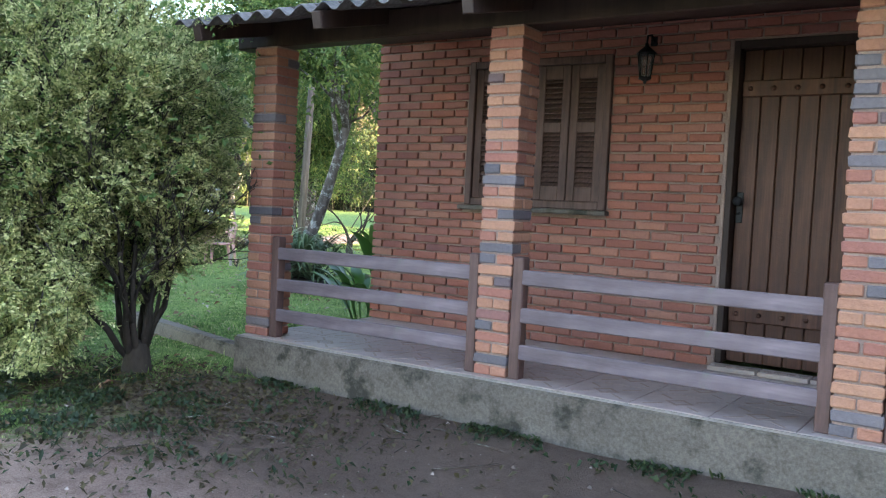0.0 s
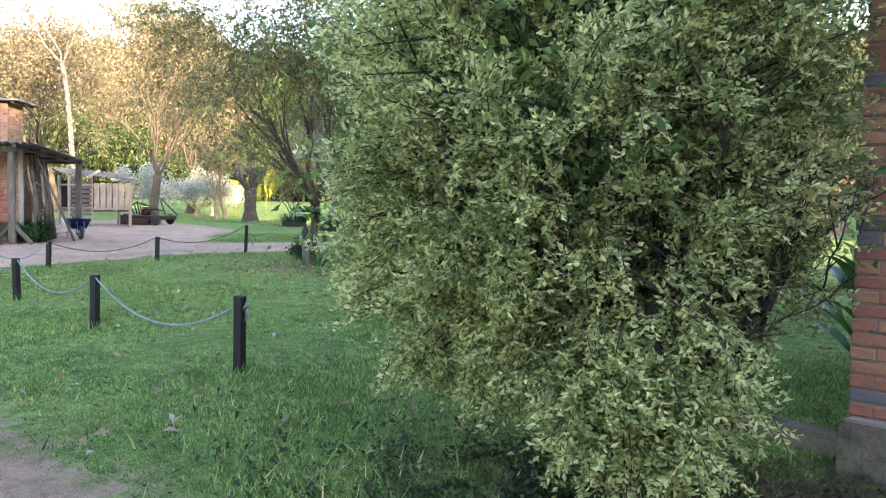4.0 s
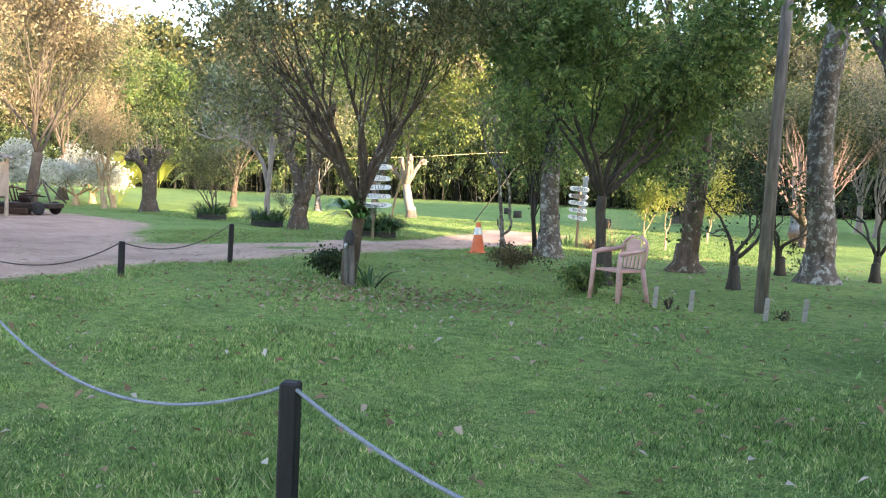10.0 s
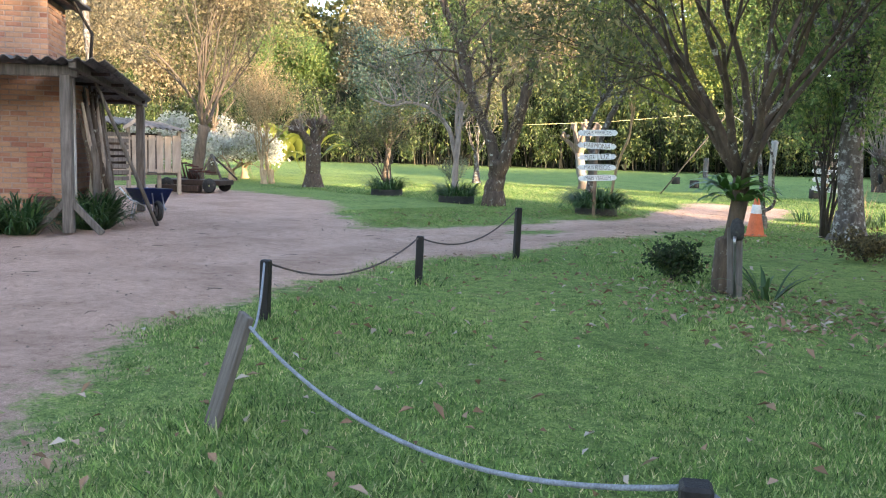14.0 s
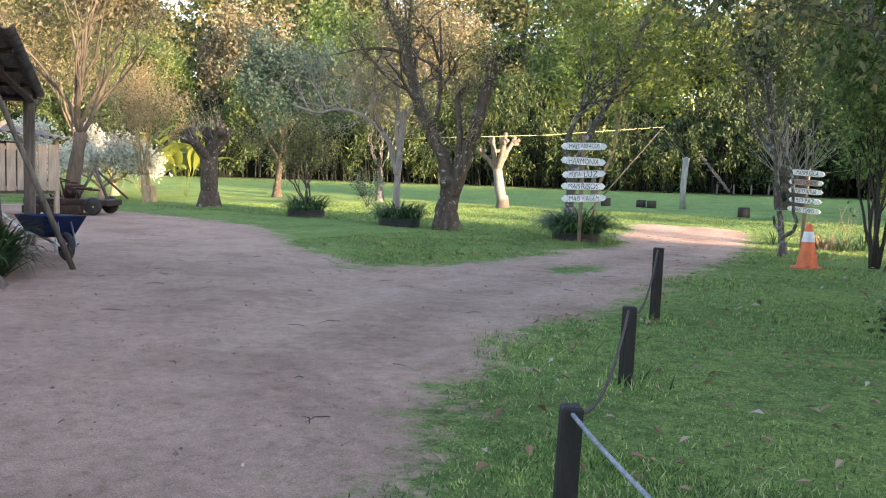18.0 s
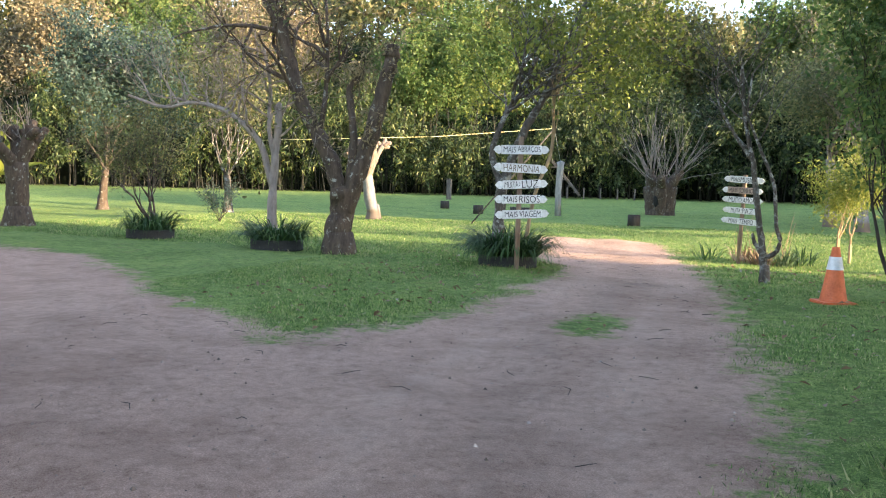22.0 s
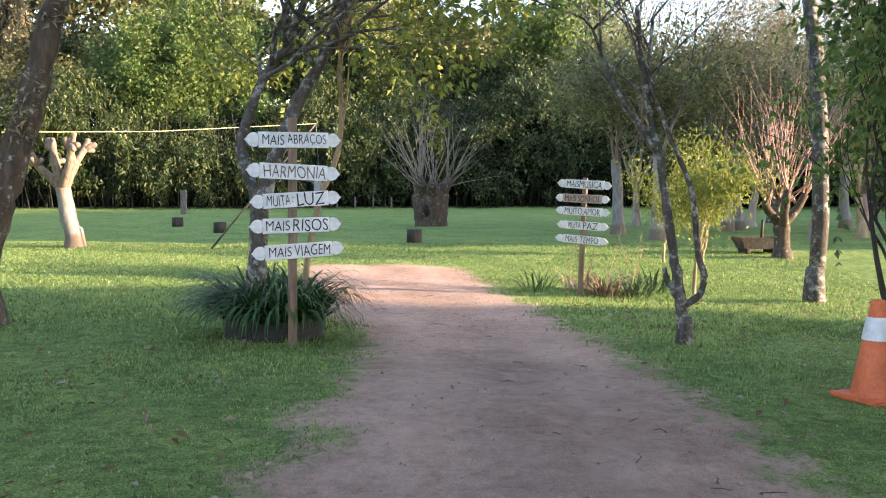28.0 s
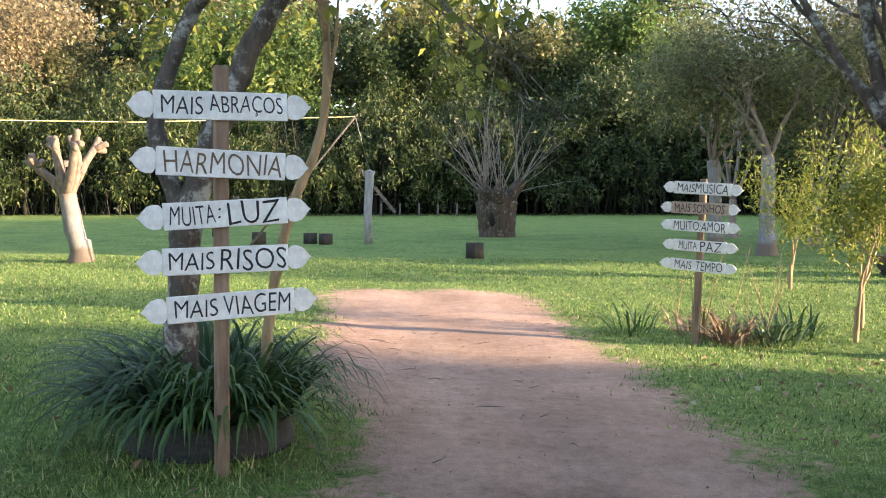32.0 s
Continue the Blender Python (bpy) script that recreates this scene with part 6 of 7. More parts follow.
def pollard(name, label, x, y, r, h, arms, arm_len, arm_r, mat, twigs=0, twig_len=1.0, seed=1, twig_mat=None, lean=(0, 0), knobs=True, stems=0):
    t = Tree(seed, 9)
    t.flare((0, 0, 0), r, h * 0.3, 1.45)
    pts, rad, d = t.limb((0, 0, -0.05), (lean[0], lean[1], 1), h, r, r * 0.95, 0.05, 0, 6, 12)
    for k in range(stems):
        a = k * 2 * math.pi / stems + t.rr.uniform(-0.2, 0.2)
        o_ = np.array([math.cos(a), math.sin(a), 0.0])
        t.limb(o_ * r * 1.25 - (0, 0, 0.1), o_ * t.rr.uniform(0.0, 0.25) + (0, 0, 1), h * t.rr.uniform(1.0, 1.3), r * t.rr.uniform(0.55, 0.75), r * 0.6, 0.10, 0, 7, 10)
    tw = Tree(seed + 50, 5)
    for k in range(arms):
        a = k * 2 * math.pi / arms + t.rr.uniform(-0.3, 0.3)
        p2, r2, d2 = t.limb(pts[-1] - np.array([0, 0, r * 0.5]), (math.cos(a) * 0.75, math.sin(a) * 0.75, 0.8), arm_len * t.rr.uniform(0.8, 1.25), arm_r, arm_r * 0.8, 0.14, 0.1, 6, 9)
        if knobs:
            for j in range(4):
                dd = d2 + t.rr.normal(0, 0.6, 3) + (0, 0, 0.3)
                t.limb(p2[-1] - d2 * 0.06, dd, arm_r * t.rr.uniform(2.0, 3.2), arm_r * 0.75, arm_r * 0.6, 0.05, 0, 3, 8)
        for j in range(twigs):
            dd = d2 * 0.4 + t.rr.normal(0, 0.45, 3) + (0, 0, 0.75)
            tw.grow(p2[-1 - j % 3], dd, twig_len * t.rr.uniform(0.6, 1.2), 0.022, 1, 0.35, 0.7, 2, 0.03, 0.08)
    th = plant(name, label, "tree", x, y, t.wood(name, mat))
    if tw.tubes:
        tagged(part("shoot_crown", tw.wood("shoot_crown", twig_mat or M_TWIG), th, None, "bare pale twigs"), kind="stuff")
    return th


pollard("limewashed_pollard", "cut-back tree with a limewashed white trunk and stubby arms", -38.4, 36.1, 0.185, 1.5, 6, 1.1, 0.10, M_LIME_LOW, seed=3, lean=(-0.18, 0))
ob = new("white_post", rod("white_post", [(-33.88, 43.96, ground_z(-33.88, 43.96) - 0.1), (-33.9, 43.96, 1.0), (-33.84, 43.96, 2.0), (-33.84, 43.96, 2.12)], [0.13, 0.12, 0.13, 0.16], M_LIME, 10))
tagged(ob, "white limewashed tree stump post on the lawn", "post")
# old hollow willow: a broad burred trunk that widens upward into a fan of bare shoots
t, tw = Tree(5, 10), Tree(55, 4)
t.flare((0, 0, 0), 0.5, 0.45, 1.25)
t.limb((0, 0, -0.1), (0, 0, 1), 1.35, 0.52, 0.62, 0.03, 0, 6, 16)
for k in range(7):
    a = k * 0.898 + 0.3
    o_ = np.array([math.cos(a), math.sin(a), 0.0])
    t.limb(o_ * 0.30 - (0, 0, 0.1), o_ * 0.12 + (0, 0, 1), 1.3, 0.26, 0.3, 0.05, 0, 6, 10)
for k in range(9):
    a = k * 0.698
    o_ = np.array([math.cos(a), math.sin(a), 0.0])
    p2, r2, d2 = t.limb(o_ * 0.3 + (0, 0, 1.05), o_ * 0.75 + (0, 0, 0.9), 0.85 * t.rr.uniform(0.7, 1.2), 0.28, 0.16, 0.12, 0.05, 5, 9)
    for j in range(6):
        tw.grow(p2[-1 - j % 3], o_ * t.rr.uniform(0.1, 0.9) + t.rr.normal(0, 0.28, 3) + (0, 0, 1.0), t.rr.uniform(1.3, 2.9), 0.021, 1, 0.3, 0.6, 2, 0.02, 0.07)
willow = plant("old_willow", "massive hollow pollarded willow with a fan of bare shoots", "tree", -30.28, 48.08, t.wood("willow_wood", M_BARK_BROWN))
tagged(part("shoot_crown", tw.wood("shoot_crown", M_TWIG), willow, None, "pale bare shoots"), kind="stuff")
# no hole is cut: a black shape gives the hollow its inner shade
part("hollow", lathe("hollow", [(0.0, 0.35), (0.09, 0.30), (0.14, 0.1), (0.13, -0.15), (0.0, -0.4)], M_BLACKPOST, 10), willow, pose(-0.12, -0.58, 0.62, 8, 0, 0), "black shape standing in for the shaded rotted hollow")
pollard("pollard_tree", "stout cut-back tree with a knobbly brown crown", -43.05, 26.25, 0.27, 1.5, 5, 0.8, 0.15, M_BARK_BROWN, 5, 0.7, 7)
pollard("pink_bare_tree", "bare pinkish-twigged tree with a short dark trunk", -22.3, 34.3, 0.17, 0.8, 4, 0.8, 0.10, M_BARK_BROWN, 12, 1.9, 9, M_TWIG_PINK, knobs=False)
for i, (x, y) in enumerate(((-45.7, 26.3), (-46.4, 27.2))):
    w, c = leafy_tree(60 + i, 4, 1.3, 0.045, 5, 1800, 0.07, L_GOLD, M_BARK_GOLD, 0.5, 0.3, 0.9, 0.3, 0.25, 0.08, trunk_r=0.085, lean=(-0.14, 0))
    plant("straw_trunk_tree", "small tree with a sunlit straw-coloured trunk", "tree", x, y, w, c)
for i, (x, y, s) in enumerate(((-48.8, 27.2, 1.0), (-51.5, 25.0, 1.1), (-51.0, 29.5, 1.0))):
    w, c = leafy_tree(64 + i, 4, 0.95 * s, 0.06, 3, 7000, 0.10, L_BLOSSOM, M_BARK_GOLD, 0.7, 0.95, 0.5, 0.45, 0.16, -0.05, trunk_r=0.12, low=1.0)
    plant("blossom_tree", "low spreading tree covered in white blossom", "tree", x, y, w, c)
for i, (x, y) in enumerate(((-24.2, 43.0), (-23.6, 40.2), (-19.6, 45.5), (-15.5, 46.5), (-20.2, 44.8))):
    w, c = leafy_tree(70 + i, 4, 1.55, 0.07, 4, 6500, 0.13, L_OLIVE, M_LIME_HIGH, 0.5, 0.4, 2.4, 0.3, 0.35, 0.0, trunk_r=0.19, flare=1.4, tri=True)
    plant("limewashed_tree", "tall tree with a limewashed white trunk at the lawn edge", "tree", x, y, w, c)
for i, (x, y, h, n) in enumerate(((-25.6, 29.1, 0.95, 3600), (-25.05, 33.4, 0.8, 2600), (-25.25, 29.9, 0.9, 1200))):
    w, c = leafy_tree(80 + i, 2, h, 0.018, 2, n, 0.085, L_YELLOW, M_BARK_GOLD, 0.5, 0.2, 0.65, 0.16, 0.16, 0.05, trunk_r=0.025, droop=0.8, flare=1.2)
    plant("young_tree", "young thin tree with fresh yellow-green leaves", "tree", x, y, w, c, "young trees on the lawn")
# trees behind the farm building and to the far left
w, c = leafy_tree(58, 3, 2.2, 0.06, 4, 0, 0.1, None, M_BARK, 0.7, 0.7, 6.0, 0.3, 0.2, 0.05, trunk_r=0.11, flare=1.2, lean=(0.02, 0.0))
plant("pale_bare_tree", "tall bare tree with a smooth pale trunk behind the building", "tree", -43.5, 18.9, w)
for i, (x, y, s, m, wm, n) in enumerate(((-43.4, 21.95, 1.3, L_GOLD, M_TWIG_TAN, 11000), (-52.0, 20.5, 1.5, L_GOLD, M_TWIG_TAN, 13000), (-57.0, 24.0, 1.6, L_GOLD, M_TWIG_TAN, 13000), (-48.0, 35.0, 1.0, L_BLUE, M_BARK_BROWN, 14000), (-54.0, 30.0, 1.4, L_OLIVE, M_TWIG_TAN, 12000), (-44.0, 36.5, 0.9, L_OLIVE, M_BARK, 4000), (-48.0, 16.5, 1.35, L_GOLD, M_TWIG_TAN, 9000))):
    w, c = leafy_tree(90 + i, 6, 1.9 * s, 0.048 * s, 5, int(n * 1.1), 0.13, m, wm, 0.48, 0.45, 1.5 * s, 0.3, 0.2 * s, 0.07, trunk_r=0.15 * s, tri=True, sides=6)
    plant("yard_tree", "tall half-bare tree with golden evening foliage behind the yard", "tree", x, y, w, c)

# ---- bamboo thicket along the far side of the lawn, and the woods behind it ----
rr = np.random.default_rng(77)
HEDGE = [(-100, 25), (-84, 52), (-58, 68), (-30, 76), (-5, 77), (20, 74), (36, 68)]


def along(u, line=HEDGE):
    p = np.array(line, float)
    seg = np.r_[0, np.cumsum(np.linalg.norm(np.diff(p, axis=0), axis=1))]
    s = u * seg[-1]
    return np.stack([np.interp(s, seg, p[:, 0]), np.interp(s, seg, p[:, 1])], -1)


u = rr.beta(1.0, 1.6, 1200)
c0 = along(u)
out = c0 - np.array([-28, 12])
out /= np.linalg.norm(out, axis=1, keepdims=True)
back = rr.uniform(0.6, 5, 1200)[:, None]
c0 = c0 + out * back
tubes = []
for (x, y), b in zip(c0, back[:, 0]):
    h = rr.uniform(1.2, 7.0)
    z = gz(x, y)
    lx, ly = rr.normal(0, 0.75, 2)
    tubes.append(rod_arrays([(x, y, z - 0.1), (x + lx * 0.3, y + ly * 0.3, z + h * 0.5), (x + lx, y + ly, z + h)], [0.045, 0.04, 0.015], 4, False))
v, f = join(*tubes)
# stem colour carries the darkness at the foot of the thicket
tagged(new("bamboo_stems", mesh_np("bamboo_stems", v, f, M_CULM, True)), "close-set bamboo stems at the lawn edge, shade in their near-black colour", "bamboo", kind="stuff")
NP = 6500
u = rr.uniform(0, 1, NP)
pc = along(u)
out = pc - np.array([-28, 12])
out /= np.linalg.norm(out, axis=1, keepdims=True)
deep = rr.uniform(-1.0, 7.5, (NP, 1))
pc = pc + out * deep
top = 6.6 + 1.6 * np.sin(u * 23) + 1.0 * np.sin(u * 61 + 1) + 0.7 * np.sin(u * 137) + deep[:, 0] * 0.45
hz = 1.3 + rr.beta(1.4, 1.0, NP) * (top - 1.3)
# every plume hangs outwards from its tip
plume = []
for (x, y), (ox, oy), z in zip(pc, out, hz):
    d0 = np.array([-ox, -oy]) * rr.uniform(0.2, 0.9) + rr.normal(0, 0.35, 2)
    s_ = np.linspace(0, 1, 5)[:, None]
    plume.append(np.concatenate([np.array([[x, y]]) + d0 * s_ * 0.9, z - 0.75 * s_ ** 2], 1))
plume = np.concatenate(plume)
L_THICKET = leaf_material("thicket_leaf", [(0, (0.016, 0.03, 0.012)), (0.5, (0.045, 0.07, 0.026)), (0.85, (0.09, 0.12, 0.045)), (1, (0.17, 0.18, 0.075))], 0.5, 0.35)
grove = np.repeat(u + rr.normal(0, 0.02, NP) < 0.56, 5)
tagged(new("bamboo_leaves", leaves("bamboo_leaves", plume[grove], 160000, 0.34, 0.17, L_BAMBOO, 5, 0.20, 1.2, tri=True)), "dense drooping green bamboo foliage", "bamboo", kind="stuff")
tagged(new("thicket_leaves", leaves("thicket_leaves", plume[~grove], 150000, 0.30, 0.30, L_THICKET, 6, 0.24, 0.7, tri=True)), "dark leafy trees and undergrowth behind the lawn", "thicket", kind="stuff")
# near-black sheet behind the thicket, its colour standing in for the deep shade
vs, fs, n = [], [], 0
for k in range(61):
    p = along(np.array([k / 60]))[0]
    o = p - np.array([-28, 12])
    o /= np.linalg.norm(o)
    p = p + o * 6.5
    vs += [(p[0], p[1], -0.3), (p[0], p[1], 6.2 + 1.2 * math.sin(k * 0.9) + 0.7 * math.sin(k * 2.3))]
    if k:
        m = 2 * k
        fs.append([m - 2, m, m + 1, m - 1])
# shade of the thicket put into the colour
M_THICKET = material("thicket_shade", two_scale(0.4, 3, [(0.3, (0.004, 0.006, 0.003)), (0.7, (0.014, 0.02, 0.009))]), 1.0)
tagged(new("backdrop", mesh_np("backdrop", vs, fs, M_THICKET)), "near-black sheet standing in for the shade behind the bamboo", "woods", kind="structure")

far = []
for i, (m, wm, n, s) in enumerate(((L_GOLD, M_TWIG_TAN, 24000, 1.0), (L_OLIVE, M_BARK_BROWN, 24000, 1.0), (L_DARK, M_BARK_DARK, 22000, 1.0), (L_GREEN, M_BARK_BROWN, 24000, 1.0))):
    far.append(leafy_tree(200 + i, 6, 3.7, 0.15, 4 if i == 0 else 3, n, 0.21, m, wm, 0.5, 0.5, 3.0, 0.42, 0.45, 0.09, trunk_r=0.3, sides=4, tri=True))
kinds = ("tall woodland tree with golden autumn foliage", "tall woodland tree with thin olive foliage", "tall dark green woodland tree", "tall green woodland tree")
for row, (off, num, zs) in enumerate(((11, 26, 1.0), (18, 20, 1.3))):
    for k in range(num):
        p = along(np.array([(k + 0.5 + rr.uniform(-0.3, 0.3)) / num]))[0]
        o = p - np.array([-28, 12])
        o /= np.linalg.norm(o)
        p = p + o * (off + rr.uniform(-2, 2))
        left = (k / num) < 0.42
        i = int(rr.choice(4, p=(0.5, 0.3, 0.08, 0.12) if left else (0.1, 0.45, 0.1, 0.35)))
        s = zs * rr.uniform(0.8, 1.15) * (1.05 if left else float(np.interp(k / num, [0.45, 0.6, 0.78, 0.9], [1.15, 1.1, 0.75, 0.6])))
        m = Matrix.LocRotScale((p[0], p[1], gz(*p) - 0.1), Euler((0, 0, rr.uniform(0, 6.28))), (s, s, s))
        t = thing("woodland_tree", kinds[i], "tree", m, "woods behind the lawn")
        part("trunk", far[i][0], t)
        part("crown", far[i][1], t)

# dim far woods that close the gaps between the trunks
NF = 3600
u = rr.uniform(0, 1, NF)
pc = along(u)
out = pc - np.array([-28, 12])
out /= np.linalg.norm(out, axis=1, keepdims=True)
pc = pc + out * rr.uniform(22, 40, (NF, 1))
top = np.interp(u, [0.0, 0.1, 0.17, 0.3, 0.42, 0.6, 0.75, 0.85, 1.0], [14.0, 14.5, 20.0, 20.0, 20.0, 17.0, 9.5, 7.5, 7.5]) + 1.6 * np.sin(u * 17 + 1) + 1.4 * np.sin(u * 47) + 1.0 * np.sin(u * 118)
fw = np.concatenate([pc, (1.0 + rr.uniform(0, 1, NF) ** 0.75 * top)[:, None]], 1)
for sel, m_, n_, lab in ((u < 0.42, L_OLIVE, 130000, "olive-gold leafy depth of the far woods"), (u >= 0.42, L_OLIVE, 190000, "dim green leafy depth of the far woods")):
    tagged(new("far_woods", leaves("far_woods", fw[sel], n_, 0.58, 0.44, m_, 15, 0.8, 0.5, tri=True)), lab, "woods", kind="stuff")
# unseen shade trees and hedge, added east of the house on the sun's side, open where the evening light falls across the
# lawn
shade = [leafy_tree(220 + i, 5, 3.9, 0.15, 2, 3200, 0.75, m, M_BARK_BROWN, 0.5, 0.5, 3.0, 0.36, 0.5, 0.10, trunk_r=0.3) for i, m in enumerate((L_DARK, L_OLIVE))]
k = 0
for by in np.arange(-30, 85, 3.0):
    bx = 10 + rr.uniform(-2.5, 2.5)
    k += 1
    if 18.5 < by < 30.5 or (30.5 <= by < 43 and k % 3 == 1):
        continue
    i = k % 2
    s = rr.uniform(0.85, 1.0)
    t = thing("roadside_tree", "unseen leafy tree added east of the house to shade the yard", "tree", Matrix.LocRotScale((bx, by, gz(bx, by) - 0.1), Euler((0, 0, rr.uniform(0, 6.28))), (s * 1.2, s * 1.2, s)), "trees east of the house")
    part("trunk", shade[i][0], t)
    part("crown", shade[i][1], t)
# out-of-view hedge added to stop sunlight passing under the crowns
hp = np.stack([rr.uniform(5, 9, 3600), rr.uniform(-34, 15.5, 3600), rr.uniform(0.02, 1, 3600) ** 0.8 * 6.5], -1)
hp2 = np.stack([rr.uniform(5, 9, 3200), rr.uniform(39, 90, 3200), rr.uniform(0.02, 1, 3200) ** 0.8 * 7.5], -1)
hp2 = hp2[(np.sin(hp2[:, 1] * 0.9) > -0.75) | (hp2[:, 1] > 46)]
tagged(new("roadside_hedge", leaves("roadside_hedge", np.concatenate([hp, hp2]), 80000, 0.5, 0.36, L_DARK, 6, 0.35)), "unseen dense green hedge added under the shade trees to block low sun", "hedge", kind="stuff")

# ---- plants in beds ----
def sword_plant(name, label, x, y, seed, count, length, width, mat, cat="plant", lift=1.1, droop=0.6, ring=0.15, z=0.0):
    t = thing(name, label, cat, pose(x, y, ground_z(x, y) + z))
    part("leaf_clump", strap_clump("swords", seed, count, length, width, mat, lift, ring, droop), t)
    return t


ag = thing("tyre_planter", "wide black tyre planter of spiky agave plants round a tree", "planter", pose(-17.05, 13.3, ground_z(-17.05, 13.3) - 0.01), "tyre planters on the lawn")
part("tyre", ring_tyre("wide_tyre", 0.47, 0.19, M_RUBBER), ag, None, "weathered black tyre")
part("soil", lathe("agave_soil", [(0.0, 0.17), (0.25, 0.16), (0.43, 0.13)], M_SOIL, 20), ag)
for k in range(9):
    a = k * 2 * math.pi / 9
    tagged(part("agave", strap_clump("agave", 300 + k, 54, 0.66, 0.046, L_AGAVE, 0.72, 0.10, 1.25), ag, pose(0.32 * math.cos(a), 0.32 * math.sin(a), 0.17 + 0.2 * (k % 3))), kind="stuff")
for k, (x, y, n, ln) in enumerate(((-33.55, 13.45, 130, 0.95), (-33.9, 13.3, 110, 0.9), (-33.2, 13.2, 90, 0.8), (-32.9, 12.0, 110, 0.85), (-33.1, 11.6, 110, 0.9))):
    sword_plant("strap_leaf_plant", "leafy green strap-leaved plant at the foot of the porch post", x, y, 320 + k, n * 2, ln * 0.85, 0.042, L_STRAP, ring=0.24, droop=1.15)


def broad_leaf(name, seed, count, length, width, mat, stalk=0.35, lift=0.9):
    """Big paddle leaves on stalks that spring from one place."""
    rr_ = np.random.default_rng(seed)
    vs, fs, n = [], [], 0
    for k in range(count):
        a = k * 2.399 + rr_.uniform(-0.3, 0.3)
        out_ = np.array([math.cos(a), math.sin(a), 0])
        side = np.array([-math.sin(a), math.cos(a), 0])
        el = rr_.uniform(0.6, 1.35) * lift
        p = np.array([0, 0, 0.0]) + out_ * 0.04
        L_ = length * rr_.uniform(0.7, 1.15)
        prof = [0.012, 0.012, 0.02, 0.5, 0.9, 1.0, 0.85, 0.5, 0.03]
        for s, w in enumerate(prof):
            wid = width * w if w > 0.02 else w
            vs += [p + side * wid / 2 + np.array([0, 0, wid * 0.22]), p, p - side * wid / 2 + np.array([0, 0, wid * 0.22])]
            e = el - 1.3 * (s / 8) ** 2
            p = p + (out_ * math.cos(e) + np.array([0, 0, math.sin(e)])) * (stalk / 2 if s < 2 else L_ / 6)
            if s:
                m = n + 3 * s
                fs += [[m - 3, m - 2, m + 1, m], [m - 2, m - 1, m + 2, m + 1]]
        n += 3 * len(prof)
    return mesh_np(name, vs, fs, mat, True)


L_BROAD = leaf_material("glossy_broad_leaf", [(0, (0.03, 0.09, 0.02)), (0.6, (0.06, 0.15, 0.03)), (1, (0.12, 0.22, 0.05))], 0.3, 0.25, 0.5)
for k, (x, y, s) in enumerate(((-13.75, 10.95, 1.0), (-13.95, 11.5, 0.9), (-13.6, 10.5, 0.7))):
    t = thing("broad_leaf_plant", "lush broad-leaved green plant at the corner of the house", "plant", pose(x, y, ground_z(x, y), 0, 0, 40 * k))
    part("leaf_clump", broad_leaf("broad", 340 + k, 16, 0.62 * s, 0.17 * s, L_BROAD, 0.5 * s, 1.15), t)
for k, (x, y, s) in enumerate(((-50.5, 30.5, 1.6), (-51.8, 31.5, 1.6), (-50.0, 32.0, 1.5))):
    t = thing("banana_plant", "clump of big-leaved banana plants at the lawn edge", "plant", pose(x, y, ground_z(x, y)), "banana plants")
    part("leaf_clump", broad_leaf("banana", 350 + k, 14, 1.2 * s, 0.36 * s, L_YELLOW, 0.7 * s, 1.1), t)


def shrub(x, y, r, h, n, mat, label, seed, size=0.05):
    t = Tree(seed, 5)
    for k in range(7):
        a = k * 0.9
        t.grow((0, 0, 0), (math.cos(a) * 0.6, math.sin(a) * 0.6, 1), h * 0.55, 0.012, 2, 0.5, 0.7, 3)
    pts = np.array(t.tips) * np.array([r / (h * 0.6), r / (h * 0.6), 0.8])
    plant("shrub", label, "shrub", x, y, t.wood("shrub_wood", M_BARK_DARK), leaves("shrub_crown", pts, n, size, 0.32, mat, seed, 0.05), parts=("trunk", "foliage"))


L_RUSSET = leaf_material("russet_leaf", [(0, (0.06, 0.05, 0.03)), (0.6, (0.11, 0.09, 0.045)), (1, (0.18, 0.14, 0.07))], 0.6)
shrub(-24.95, 14.85, 0.22, 0.42, 1300, L_DARK, "small upright shrub at the foot of the garden tree", 361)
shrub(-24.0, 18.3, 0.45, 0.42, 1600, L_RUSSET, "low russet-brown clipped shrub on the lawn", 362)
shrub(-21.62, 15.75, 0.3, 0.36, 1700, L_GREEN, "low bright green shrub behind the plastic chair", 363)
shrub(-21.8, 17.6, 0.28, 0.3, 700, L_GREEN, "small green shrub under the leafy tree", 364)
shrub(-20.4, 15.25, 0.09, 0.13, 26, L_OLIVE, "sparse seedling between two stakes", 365)
shrub(-19.2, 15.3, 0.09, 0.13, 26, L_OLIVE, "sparse seedling between two pale stakes", 366)
shrub(-40.8, 31.0, 0.6, 1.3, 1300, L_BLUE, "small silvery shrub on the far lawn", 367)
shrub(-17.05, 18.3, 0.55, 1.25, 4500, L_DARK, "rounded dark green shrub beside the citrus tree", 368, 0.06)
M_STAKE = material("pale_stake", two_scale(4, 40, [(0.3, (0.20, 0.18, 0.16)), (0.7, (0.34, 0.31, 0.28))]), 0.85)
for x, y in ((-20.55, 15.25), (-20.18, 15.35), (-19.38, 15.3), (-19.02, 15.4)):
    ob = thing("garden_stake", "short pale stake marking a seedling", "stake", pose(x, y, ground_z(x, y) - 0.04, 2, 3, 20), "stakes round the seedlings", data=box("garden_stake", 0.05, 0.02, 0.28, M_STAKE, 0.003))
    ob.location.z += 0.14

